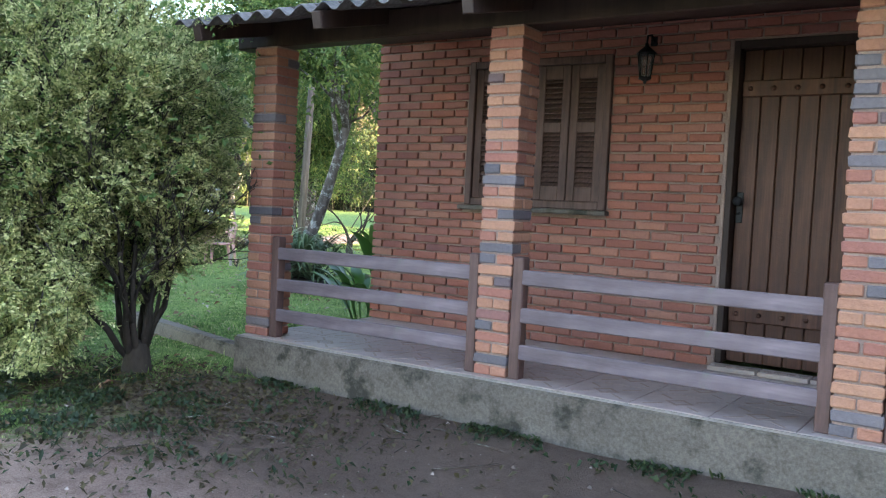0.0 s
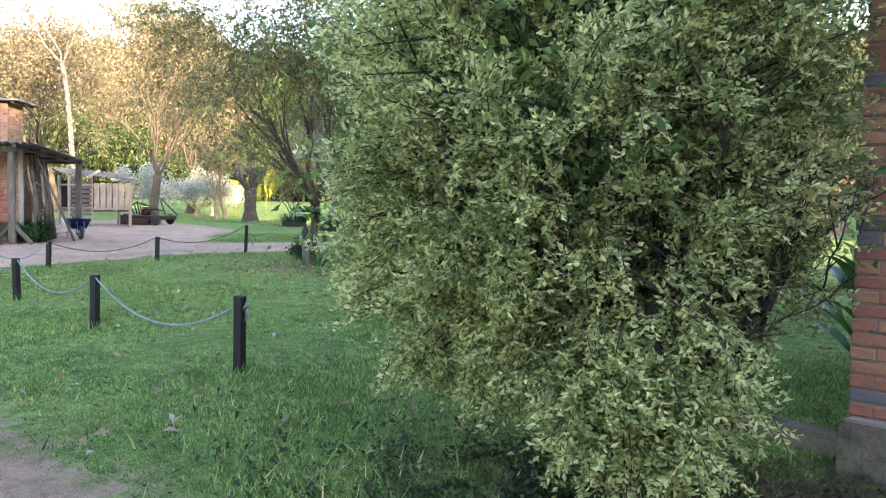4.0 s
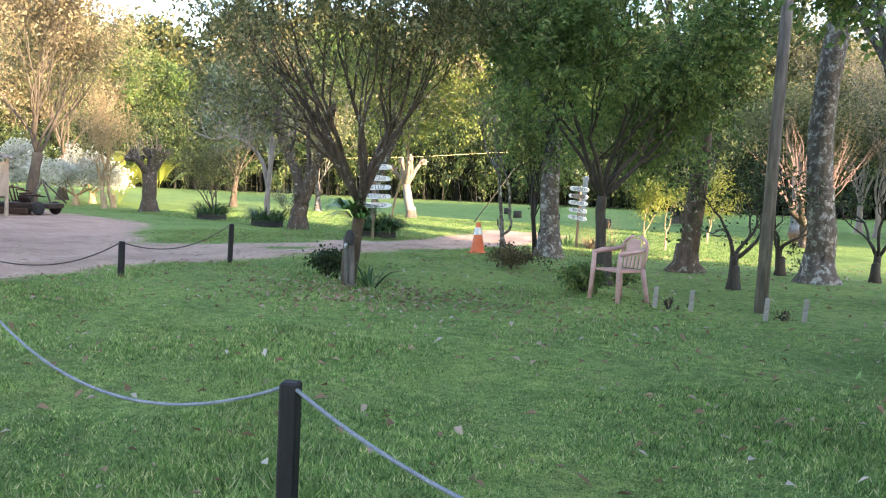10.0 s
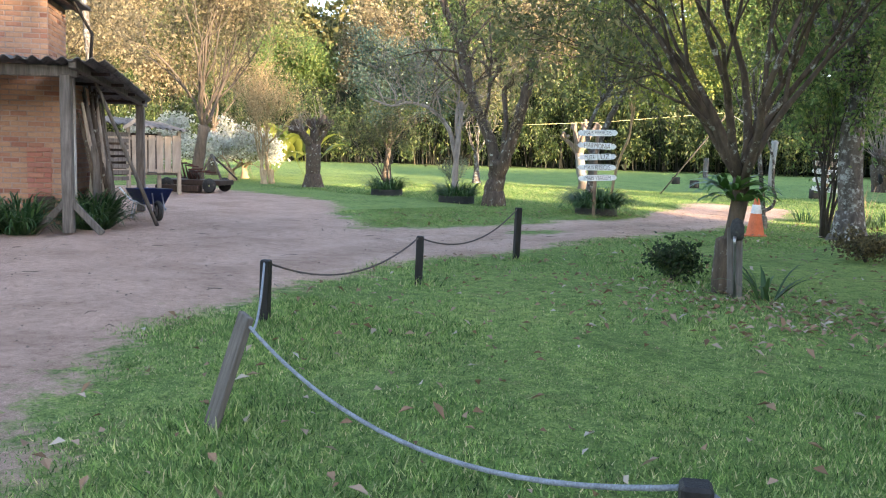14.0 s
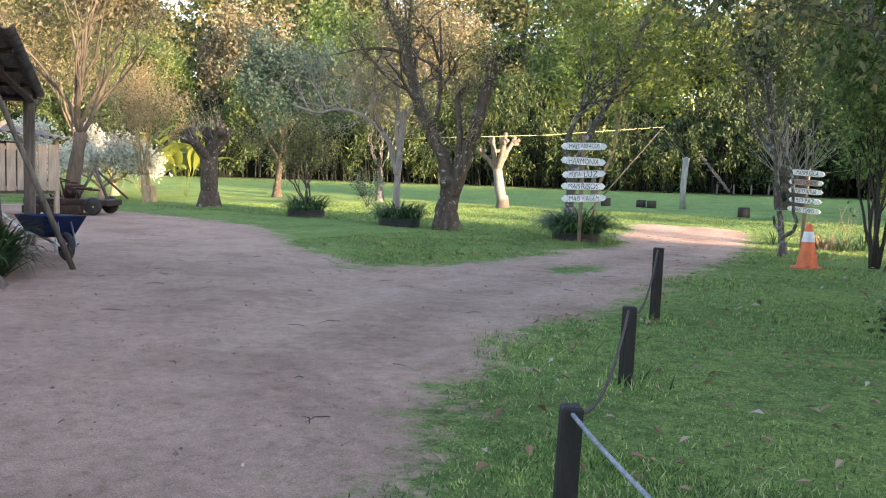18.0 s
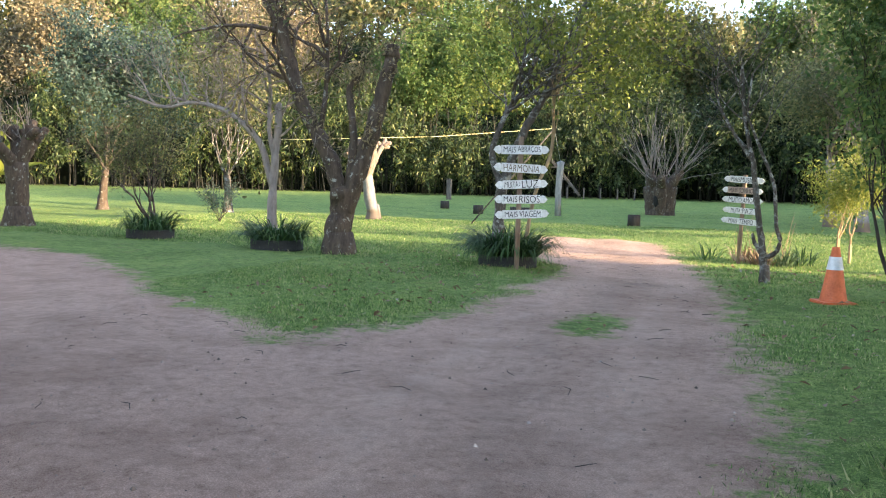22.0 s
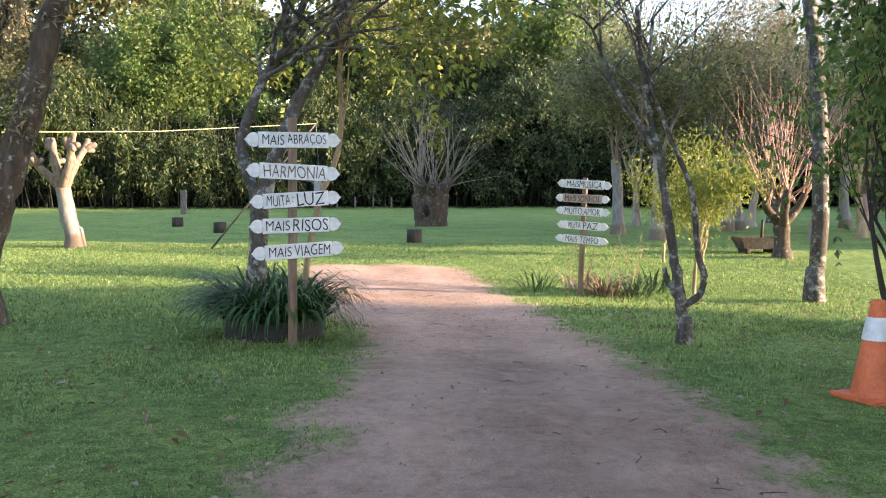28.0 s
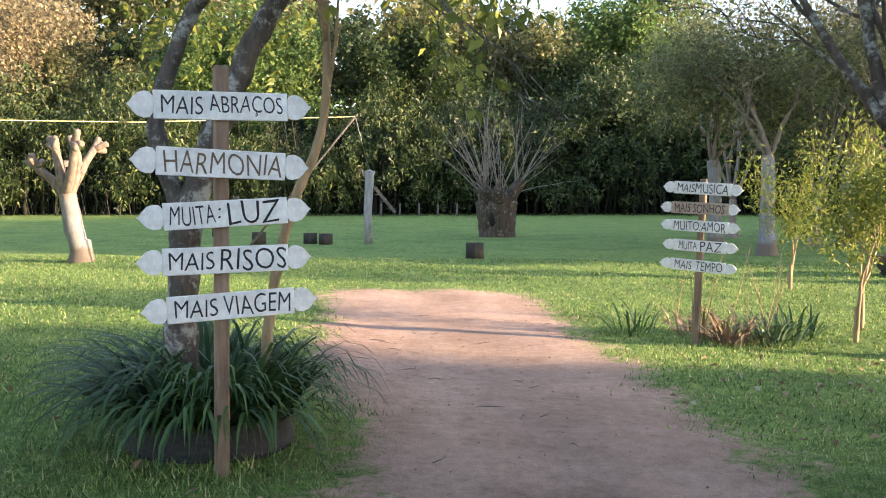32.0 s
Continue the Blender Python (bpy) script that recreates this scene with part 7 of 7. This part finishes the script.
# grey stake with a tap beside the garden tree, and its strap plant
st = thing("tap_stake", "grey wooden stake carrying a brass garden tap", "tap", pose(-24.1, 14.28, ground_z(-24.1, 14.28) - 0.04, 0, -3, 20))
part("stake", mesh_bm("tap_stake", box_bm(0.13, 0.05, 0.66, 0.006, (0, 0, 0.33)), M_GREYWOOD), st)
part("pipe", rod("pipe", [(0.0, -0.04, 0.0), (0.0, -0.04, 0.55), (0.0, -0.09, 0.58)], 0.012, M_STEEL, 7), st)
part("tap", rod("tap", [(0.0, -0.06, 0.58), (0.0, -0.13, 0.57), (0.0, -0.14, 0.53)], [0.016, 0.014, 0.012], M_STEEL, 7), st)
part("cover", lathe("tap_cover", [(0.03, 0.5), (0.055, 0.52), (0.06, 0.62), (0.04, 0.68), (0.0, 0.70)], M_RUBBER, 12), st, pose(0.02, -0.02, 0.05))
sword_plant("strap_leaf_plant", "small strap-leaved plant at the foot of the tap stake", -23.85, 14.35, 331, 16, 0.45, 0.045, L_STRAP, ring=0.08)
for k, (x, y) in enumerate(((-24.2, 14.5), (-24.25, 14.42))):
    t = thing("climbing_plant", "broad green leaves climbing the trunk of the garden tree", "plant", pose(x, y, ground_z(x, y) + 0.85 + 0.1 * k, 0, 0, 60 * k))
    part("leaf_clump", strap_clump("climber", 335 + k, 40, 0.42, 0.06, L_BROAD, 0.55, 0.1, 0.9), t)

# bed of plants round the second sign
for k, (x, y, n, ln, m, lab) in enumerate(((-28.0, 29.2, 26, 0.55, L_STRAP, "clump of green strap leaves beside the sign post"), (-27.0, 28.9, 60, 0.5, L_DRY, "heap of dry brown leaves in the flower bed"), (-26.5, 28.95, 60, 0.5, L_AGAVE, "clump of half-dry leaves in the flower bed"), (-26.2, 29.3, 45, 0.5, L_STRAP, "clump of green leaves in the flower bed"), (-27.3, 29.4, 40, 0.45, L_DRY, "dry grassy tuft in the flower bed"))):
    sword_plant("bed_plant", lab, x, y, 370 + k, n, ln, 0.035, m, ring=0.25, droop=0.9)
ob = thing("dry_stalks", "thin dry standing stalks behind the sign post", "plant", pose(-27.0, 29.1, ground_z(-27, 29.1)))
for k in range(14):
    a, t = k * 0.7, Tree(375 + k, 4)
    t.limb((0.5 * math.cos(a * 2.1), 0.35 * math.sin(a), 0), (0.3 * math.cos(a), 0.3 * math.sin(a), 1), 0.9 + 0.3 * math.sin(k), 0.006, 0.003, 0.08, 0, 4)
    part("stalk", t.wood("stalk", M_BARK_GOLD), ob)

# ---- line across the lawn, its prop and stays ----
def line(name, label, pts, r, mat, cat="line"):
    tagged(new(name, rod(name, pts, r, mat, 5)), label, cat)


A_, B_, C_ = np.array([-36.3, 25.4, 1.95]), np.array([-38.2, 36.0, 2.45]), np.array([-32.44, 35.08, 2.84])
line("washing_line", "thin pale yellow line stretched between trees", [A_, (A_ + C_) / 2 - (0, 0, 0.08), C_], 0.0055, M_CYAN)
line("line_prop", "long slanting pole propping up the line", [(-35.04, 35.69, ground_z(-35.04, 35.69) - 0.03), (-33.7, 35.4, 1.45), C_ + (0.05, 0, 0.05)], [0.026, 0.024, 0.02], M_GREYWOOD, "pole")
line("line_stay", "thin stay from the prop to the white post", [C_, (C_ + np.array([-33.84, 43.96, 2.1])) / 2, (-33.84, 43.96, 2.1)], 0.01, M_ROPE)

# stumps, trough and rails out on the lawn
for k, (x, y, r, h) in enumerate(((-30.4, 38.2, 0.2, 0.38), (-39.4, 46.6, 0.2, 0.36), (-36.8, 42.8, 0.2, 0.36), (-35.5, 43.5, 0.2, 0.34), (-35.0, 43.3, 0.2, 0.34))):
    s = thing("tree_stump", "short dark sawn log seat on the lawn", "stump", pose(x, y, ground_z(x, y) - 0.03), "log seats on the lawn")
    part("log", lathe("log", [(0.0, 0.0), (r * 1.02, 0.0), (r, h * 0.5), (r * 0.98, h), (r * 0.9, h)], M_BARK_DARK, 16), s)
    part("cut_top", lathe("cut_top", [(0.0, h), (r * 0.9, h)], M_BARK_BROWN, 16), s, pose(0, 0, 0.002))
tg = thing("feed_trough", "low dark wooden trough beside the bare tree", "trough", pose(-22.5, 35.3, ground_z(-22.5, 35.3), 0, 0, 8))
bm = bmesh.new()
lo = [(-0.38, -0.2, 0.1), (0.38, -0.2, 0.1), (0.38, 0.2, 0.1), (-0.38, 0.2, 0.1)]
hi = [(-0.5, -0.28, 0.36), (0.5, -0.28, 0.36), (0.5, 0.28, 0.36), (-0.5, 0.28, 0.36)]
lv, hv = [bm.verts.new(p) for p in lo], [bm.verts.new(p) for p in hi]
bm.faces.new(lv)
for i in range(4):
    bm.faces.new((lv[i], lv[(i + 1) % 4], hv[(i + 1) % 4], hv[i]))
bmesh.ops.solidify(bm, geom=bm.faces[:], thickness=0.03)
part("body", mesh_bm("trough_body", bm, M_GREYWOOD), tg)
for sx in (-1, 1):
    part("foot", box("trough_foot", 0.08, 0.45, 0.12, M_DARKWOOD, 0.01), tg, pose(sx * 0.3, 0, 0.06))
part("stick", rod("trough_stick", [(0.1, 0, 0.2), (0.13, 0, 0.75)], 0.03, M_DARKWOOD, 6), tg)
gate = thing("field_stairs", "grey wooden stair and rail posts by the woods", "fence", pose(-38.5, 72.5, gz(-38.5, 72.5)))
for k in range(5):
    part("rail_post", box("rail_post", 0.10, 0.10, 0.8, M_GREYWOOD, 0.01), gate, pose(1.2 * k, 0, 0.4))
part("stringer", box("stringer", 3.6, 0.1, 0.2, M_GREYWOOD, 0.01), gate, pose(-0.3, 0.3, 1.6, 0, 50, 0))
for k in range(6):
    part("tread", box("tread", 0.4, 0.8, 0.06, M_GREYWOOD, 0.006), gate, pose(0.6 - 0.42 * k, 0.5, 0.45 + 0.45 * k))
fp = thing("old_fence_post", "grey old fence post at the edge of the bamboo", "post", pose(-43.5, 60.0, gz(-43.5, 60.0)))
part("post", box("fence_post", 0.28, 0.2, 1.3, M_GREYWOOD, 0.02), fp, pose(0, 0, 0.6))
# thin trees seen between the trunks on the lawn's right side
for i, (x, y, s, m, wm, n) in enumerate(((-19.5, 39.5, 1.0, L_GOLD, M_TWIG, 2600), (-17.5, 41.0, 1.1, L_GOLD, M_BARK_GOLD, 2600), (-21.3, 44.0, 1.0, L_OLIVE, M_TWIG, 2400), (-16.0, 44.0, 1.2, L_GOLD, M_TWIG_PINK, 2600), (-18.5, 47.5, 1.3, L_GOLD, M_BARK_PALE, 3000), (-14.0, 40.0, 1.1, L_GOLD, M_TWIG_PINK, 2600), (-12.0, 46.0, 1.3, L_OLIVE, M_BARK, 3500), (-22.5, 48.5, 1.2, L_GOLD, M_TWIG, 2600), (-16.5, 51.0, 1.4, L_GREEN, M_BARK, 4000))):
    w, c = leafy_tree(400 + i, 6, 2.7 * s, 0.05 * s, 4, int(n * 1.2), 0.10, m, wm, 0.36, 0.26, 1.3, 0.3, 0.32, 0.12, trunk_r=0.12 * s, tri=True, sides=5)
    plant("thin_tree", "thin half-bare tree with upright pale branches", "tree", x, y, w, c, "thin trees east of the lawn")
w, c = leafy_tree(420, 5, 1.9, 0.08, 3, 9000, 0.09, L_YELLOW, M_BARK, 0.5, 0.4, 2.2, 0.3, 0.25, 0.08, trunk_r=0.13)
plant("garden_tree", "tall light green leafy tree beyond the house corner", "tree", -18.3, 18.6, w, c)

for i, (x, y, h) in enumerate(((-20.58, 22.04, 0.85), (-20.5, 18.45, 0.8), (-19.1, 22.4, 1.2))):
    w, c = leafy_tree(440 + i, 3, h, 0.035, 3, 700, 0.07, L_DARK, M_BARK_DARK, 0.55, 0.55, 0.55, 0.3, 0.12, 0.04, lean=(0.12 * (i - 1), 0.05), trunk_r=0.07, wander=0.24)
    plant("crooked_tree", "small crooked dark-stemmed tree on the shaded lawn", "tree", x, y, w, c)

# ---- loose matter on the ground ----
def scatter_quads(pos, size, rr_, mat, name, lift=0.006, tilt=0.35, aspect=0.5):
    n = len(pos)
    a = rr_.uniform(0, 2 * np.pi, n)
    d = np.stack([np.cos(a), np.sin(a), rr_.normal(0, tilt, n)], -1)
    s = np.stack([-np.sin(a), np.cos(a), rr_.normal(0, tilt, n)], -1)
    l = (size * rr_.uniform(0.5, 1.4, n))[:, None]
    z = np.array([ground_z(x, y) for x, y in pos]) + lift
    c = np.concatenate([pos, z[:, None]], 1)
    up_ = np.array([0, 0, 1.0]) * l * 0.18
    v = np.stack([c - d * l / 2, c + s * l * aspect / 2 + up_, c + d * l / 2, c - s * l * aspect / 2 + up_], 1).reshape(-1, 3)
    b = np.arange(n)[:, None] * 4
    return mesh_np(name, v, b + [0, 1, 2, 3], mat)


rr = np.random.default_rng(99)
P_ = np.stack([rr.uniform(-33, -12, 5200), rr.uniform(6.3, 28, 5200)], -1)
bare_p = bare_at(P_[:, 0], P_[:, 1])
lawn_p = P_[(bare_p < 0.5) & ~((P_[:, 0] > -13.6) & (P_[:, 1] > 8.7))]
lawn_p = np.concatenate([lawn_p[:3400], np.stack([rr.normal(-23.2, 1.3, 800), rr.normal(13.7, 0.75, 800)], -1)])
tagged(new("fallen_leaves", scatter_quads(lawn_p, 0.062, rr, L_DRY, "fallen_leaves", 0.03)), "scattered dry brown fallen leaves", "leaves", kind="stuff")
under = np.stack([rr.normal(-13.2, 1.0, 7000), rr.normal(7.75, 0.6, 7000)], -1)
under = under[(under[:, 1] < 8.78)]
tagged(new("leaf_litter", scatter_quads(under[:5200], 0.036, rr, L_RUSSET, "leaf_litter", 0.012, 0.5)), "dry leaf litter under the bush", "leaves", kind="stuff")
under2 = np.concatenate([np.stack([rr.normal(-13.7, 0.85, 9000), rr.normal(7.45, 0.42, 9000)], -1), np.stack([rr.uniform(-13.4, -9.2, 2400), 8.78 - rr.exponential(0.10, 2400)], -1)])
lump_ = np.sin(under2[:, 0] * 7.3 + 1) * np.sin(under2[:, 1] * 8.1) + 0.5 * np.sin(under2[:, 0] * 17 + under2[:, 1] * 13)
under2 = under2[(under2[:, 1] < 8.77) & (lump_ > -0.1)]
tagged(new("ground_cover", scatter_quads(under2, 0.030, rr, L_DARK, "ground_cover", 0.022, 0.7, 0.55)), "low dark green weeds under the bush and along the porch", "weeds", kind="stuff")
tw = []
for k in range(90):
    x, y = rr.normal(-12.7, 0.8), min(rr.normal(8.0, 0.4), 8.7)
    z0, a, ln = ground_z(x, y) + 0.01, rr.uniform(0, 6.28), rr.uniform(0.08, 0.4)
    tw.append(rod_arrays([(x, y, z0), (x + math.cos(a) * ln * 0.5, y + math.sin(a) * ln * 0.5, z0 + 0.015), (x + math.cos(a + 0.3) * ln, min(y + math.sin(a + 0.3) * ln, 8.76), z0)], [0.004, 0.003, 0.002], 4, False))
v, f = join(*tw)
tagged(new("twig_litter", mesh_np("twig_litter", v, f, M_BARK_BROWN)), "fallen twigs on the loam beside the porch", "twigs", kind="stuff")
Q_ = np.stack([rr.uniform(-33, -9, 22000), rr.uniform(4.5, 30, 22000)], -1)
Q_ = Q_[bare_at(Q_[:, 0], Q_[:, 1]) > 0.6]
# pebbles: small uneven tetrahedral stones
n = len(Q_)
r_ = np.minimum(rr.gamma(1.6, 0.0036, n), 0.020)[:, None] + 0.003
z = np.array([ground_z(x, y) for x, y in Q_])
c = np.concatenate([Q_, z[:, None]], 1)
a = rr.uniform(0, 6.28, n)
v = np.stack([c + r_ * np.stack([np.cos(a + k * 2.094), np.sin(a + k * 2.094), np.full(n, -0.3)], -1) for k in range(3)] + [c + r_ * np.array([0, 0, 0.7])], 1).reshape(-1, 3)
b = np.arange(n)[:, None] * 4
M_PEBBLE = material("pebble", per_island([(0, (0.10, 0.075, 0.06)), (0.5, (0.25, 0.185, 0.15)), (1, (0.42, 0.34, 0.29))], 30), 0.9)
tagged(new("pebbles", mesh_np("pebbles", v, np.concatenate([b + [0, 1, 3], b + [1, 2, 3], b + [2, 0, 3]]), M_PEBBLE)), "small loose stones on the earth drive", "pebbles", kind="stuff")
tw = []
for k in range(170):
    x, y = Q_[(k * 31) % len(Q_)]
    z0 = ground_z(x, y) + 0.006
    a, ln = rr.uniform(0, 6.28), rr.uniform(0.04, 0.2)
    tw.append(rod_arrays([(x, y, z0), (x + math.cos(a) * ln * 0.5, y + math.sin(a) * ln * 0.5, z0 + 0.008), (x + math.cos(a + 0.3) * ln, y + math.sin(a + 0.3) * ln, z0)], [0.0025, 0.0025, 0.0015], 4, False))
v, f = join(*tw)
tagged(new("fallen_twigs", mesh_np("fallen_twigs", v, f, M_BARK_DARK)), "fallen thin twigs on the drive", "twigs", kind="stuff")


def blades(name, pos, h, w, seed):
    rr_ = np.random.default_rng(seed)
    n = len(pos)
    z = np.array([ground_z(x, y) for x, y in pos]) - 0.004
    c = np.concatenate([pos, z[:, None]], 1)
    a = rr_.uniform(0, 6.28, n)
    s = np.stack([np.cos(a), np.sin(a), np.zeros(n)], -1) * (w * rr_.uniform(0.6, 1.4, n))[:, None]
    lean = np.stack([rr_.normal(0, 0.5, n), rr_.normal(0, 0.5, n), np.ones(n)], -1)
    hh = (h * rr_.uniform(0.5, 1.3, n))[:, None] if np.isscalar(h) else (h * rr_.uniform(0.6, 1.2, n))[:, None]
    tip = c + lean * hh
    v = np.stack([c - s, c + s, tip], 1).reshape(-1, 3)
    b = np.arange(n)[:, None] * 3
    return mesh_np(name, v, b + [0, 1, 2], L_GRASS)


def lawn_points(x0, x1, y0, y1, n, seed):
    rr_ = np.random.default_rng(seed)
    p = np.stack([rr_.uniform(x0, x1, n), rr_.uniform(y0, y1, n)], -1)
    b = bare_at(p[:, 0], p[:, 1]) + rr_.normal(0, 0.06, n) + 0.12 * np.sin(p[:, 0] * 3.1 + np.sin(p[:, 1] * 2.3) * 2) * np.sin(p[:, 1] * 2.7)
    keep = (b < 0.46) & ~((p[:, 0] > -13.42) & (p[:, 1] > 8.78))
    return p[keep]


near = np.concatenate([lawn_points(-28.5, -12.2, 6.2, 11.5, 400000, 1), lawn_points(-28.5, -20, 11.5, 16, 50000, 2), lawn_points(-20, -13, 11.5, 15, 24000, 3),
                       lawn_points(-34, -29.5, 16, 25, 90000, 4), lawn_points(-28.2, -25, 16, 26, 50000, 5), lawn_points(-34, -24, 24, 32, 40000, 6)])
hgt = 0.032 + 0.022 * np.sin(near[:, 0] * 1.7 + 1) * np.sin(near[:, 1] * 1.3) + 0.012 * np.sin(near[:, 0] * 5.1) * np.sin(near[:, 1] * 4.3)
far_p = lawn_points(-44, -22, 24.5, 38, 130000, 7)
tagged(new("lawn_grass", blades("lawn_grass", far_p, 0.042, 0.007, 18)), "sunlit green lawn grass", "grass", kind="stuff")
tagged(new("grass", blades("grass", near, np.clip(hgt * 0.78, 0.014, 0.05), 0.0038, 8)), "short green lawn grass", "grass", kind="stuff")
# taller tufts round posts, kerbs and trunks
tp = []
for x, y, r, n in ((-17.0, 8.09, 0.12, 120), (-19.55, 8.29, 0.12, 120), (-22.03, 8.58, 0.12, 120), (-24.3, 8.95, 0.12, 120), (-25.97, 10.57, 0.12, 140), (-26.44, 12.71, 0.12, 120), (-26.9, 14.93, 0.12, 120), (-24.3, 14.5, 0.4, 260), (-34.06, 24.4, 0.5, 300), (-31.0, 24.0, 0.75, 700), (-17.05, 13.3, 0.7, 400), (-27.15, 23.75, 0.15, 120), (-15.2, 6.9, 0.9, 900), (-9.9, 8.70, 0.2, 90), (-13.2, 8.5, 0.35, 260), (-30.7, 23.3, 0.2, 120)):
    tp.append(np.stack([rr.normal(x, r, n), rr.normal(y, r, n)], -1))
tp = np.concatenate(tp)
tp = tp[~((tp[:, 0] > -13.42) & (tp[:, 1] > 8.79)) & (bare_at(tp[:, 0], tp[:, 1]) < 0.5)]
tagged(new("grass_tufts", blades("grass_tufts", tp, 0.08, 0.005, 9)), "taller grass tufts round posts and trunks", "grass", kind="stuff")

# ---- bricks and tiles, the smallest pieces last ----
COURSE, BL = 0.0665, 0.22


def front_bricks():
    out_, row, z = [], 0, FLOOR_Z
    while z < 2.62:
        x = LEFT_X - (BL / 2 if row % 2 else 0)
        while x < RIGHT_X:
            spans = [(max(x, LEFT_X), min(x + BL - 0.013, RIGHT_X))]
            for ox0, ox1, oz0, oz1 in ((WIN[0] - 0.005, WIN[1] + 0.005, WIN[2] - 0.045, WIN[3] + 0.005), (DOOR[0] - 0.03, DOOR[1] + 0.03, 0, DOOR[3] + 0.01)):
                if z + COURSE * 0.6 > oz0 and z + COURSE * 0.4 < oz1:
                    nxt = []
                    for a_, b_ in spans:
                        if b_ <= ox0 or a_ >= ox1:
                            nxt.append((a_, b_))
                        else:
                            nxt += [s for s in ((a_, min(b_, ox0)), (max(a_, ox1), b_)) if s[1] - s[0] > 0.025]
                    spans = nxt
            out_ += [(a_, b_, z) for a_, b_ in spans if b_ - a_ > 0.02]
            x += BL
        z += COURSE
        row += 1
    return out_


rb = random.Random(12)
wall_meshes = [brick_mesh("wall_brick", BL - 0.013, 0.05, COURSE - 0.013, M_BRICK, 500 + k) for k in range(6)]
bricks = sorted(front_bricks(), key=lambda q: ((q[0] + q[1]) / 2 + 11.4) ** 2 + 1.2 * (q[2] - 1.2) ** 2)
for a_, b_, z in bricks[:300]:
    ob = part("brick", wall_meshes[rb.randrange(6)], front_wall, inv_house @ pose((a_ + b_) / 2, WALL_Y + 0.014 + rb.uniform(-0.004, 0.003), z + COURSE / 2, 0, rb.uniform(-0.5, 0.5), 0))
    ob.scale.x = (b_ - a_) / (BL - 0.013)
vs, fs, n = [], [], 0
for a_, b_, z in bricks[300:]:
    y0, z1 = WALL_Y - 0.011 + rb.uniform(-0.003, 0.004), z + COURSE - 0.006
    z0, cc_ = z + 0.007, 0.0025
    vs += [(a_, WALL_Y + 0.012, z0), (b_, WALL_Y + 0.012, z0), (b_, WALL_Y + 0.012, z1), (a_, WALL_Y + 0.012, z1), (a_ + cc_, y0, z0 + cc_), (b_ - cc_, y0, z0 + cc_), (b_ - cc_, y0, z1 - cc_), (a_ + cc_, y0, z1 - cc_)]
    fs += [[n + 4, n + 5, n + 6, n + 7], [n, n + 1, n + 5, n + 4], [n + 1, n + 2, n + 6, n + 5], [n + 2, n + 3, n + 7, n + 6], [n + 3, n, n + 4, n + 7]]
    n += 8
me = mesh_np("brickwork", vs, fs, M_BRICK_JOINED)
me.transform(inv_house)
tagged(part("brickwork", me, front_wall), kind="stuff")
ob = part("brickwork", brick_skin("end_bricks", 6.0, 2.6, COURSE, BL, 0.013, 15, M_BRICK_JOINED), end_wall, inv_house @ pose(LEFT_X + 0.013, WALL_Y + 6.19, 0, 0, 0, -90) @ Matrix.Diagonal((1, -1, 1, 1)))
tagged(ob, kind="stuff")

PW = 0.222
pil_long = [brick_mesh("pillar_brick", PW, PW / 2 - 0.006, 0.0535, M_PILLAR, 600 + k) for k in range(5)]
N_COURSE = 31
for i, px in enumerate((-13.378, -11.468, -9.545, -7.6)):
    pil = thing("brick_pillar", "square porch pillar of mixed orange and charred bricks", "pillar", pose(px + PW / 2, 8.90 + PW / 2, FLOOR_Z), "porch pillars")
    part("core", box("pillar_core", PW - 0.022, PW - 0.022, 2.005, M_MORTAR, 0), pil, pose(0, 0, 1.0025), "pale mortar joints")
    for k in range(N_COURSE):
        z = (k + 0.5) * 2.0 / N_COURSE
        turn = 0 if k % 2 else 90
        for s in (-1, 1):
            off = s * (PW / 4 + 0.001)
            dx_, dy_ = (0, off) if turn == 0 else (off, 0)
            part("brick", pil_long[rb.randrange(5)], pil, pose(dx_ + rb.uniform(-0.004, 0.004), dy_ + rb.uniform(-0.004, 0.004), z, 0, 0, turn + rb.choice((0, 180)) + rb.uniform(-0.7, 0.7)))

TS = 0.41
floor_ = thing("porch_floor", "pale glazed floor tiles with faint brown motifs", "tiled floor", pose(LEFT_X, FRONT_Y, FLOOR_Z - 0.008), kind="structure")
part("grout_bed", box("grout_bed", RIGHT_X - LEFT_X - 0.02, 1.48, 0.012, M_GROUT, 0), floor_, pose((RIGHT_X - LEFT_X) / 2, 0.755, 0.0))
tile = box("floor_tile", TS - 0.006, TS - 0.006, 0.012, M_TILE, 0.002)
for i in range(12):
    for j in range(4):
        w = min(TS, 1.47 - j * TS)
        if w < 0.05:
            continue
        tl = part("tile", tile, floor_, pose(TS * (i + 0.5) + 0.02, 0.03 + j * TS + w / 2, 0.0045))
        tl.scale.y = w / TS

# brown motifs: a diamond and corner strokes on every tile
M2 = box("motif_bar", 0.11, 0.016, 0.0012, M_TILE_MARK, 0)
for tl in [o for o in floor_.children if o.name.startswith("tile")]:
    if tl.scale.y < 0.9:
        continue
    for k in range(4):
        part("motif", M2, tl, pose(0.045 * math.cos(k * math.pi / 2 + 0.78), 0.045 * math.sin(k * math.pi / 2 + 0.78), 0.0066, 0, 0, 90 * k + 135))
        part("motif", M2, tl, pose(0.15 * math.cos(k * math.pi / 2 + 0.78), 0.15 * math.sin(k * math.pi / 2 + 0.78), 0.0066, 0, 0, 90 * k + 45))
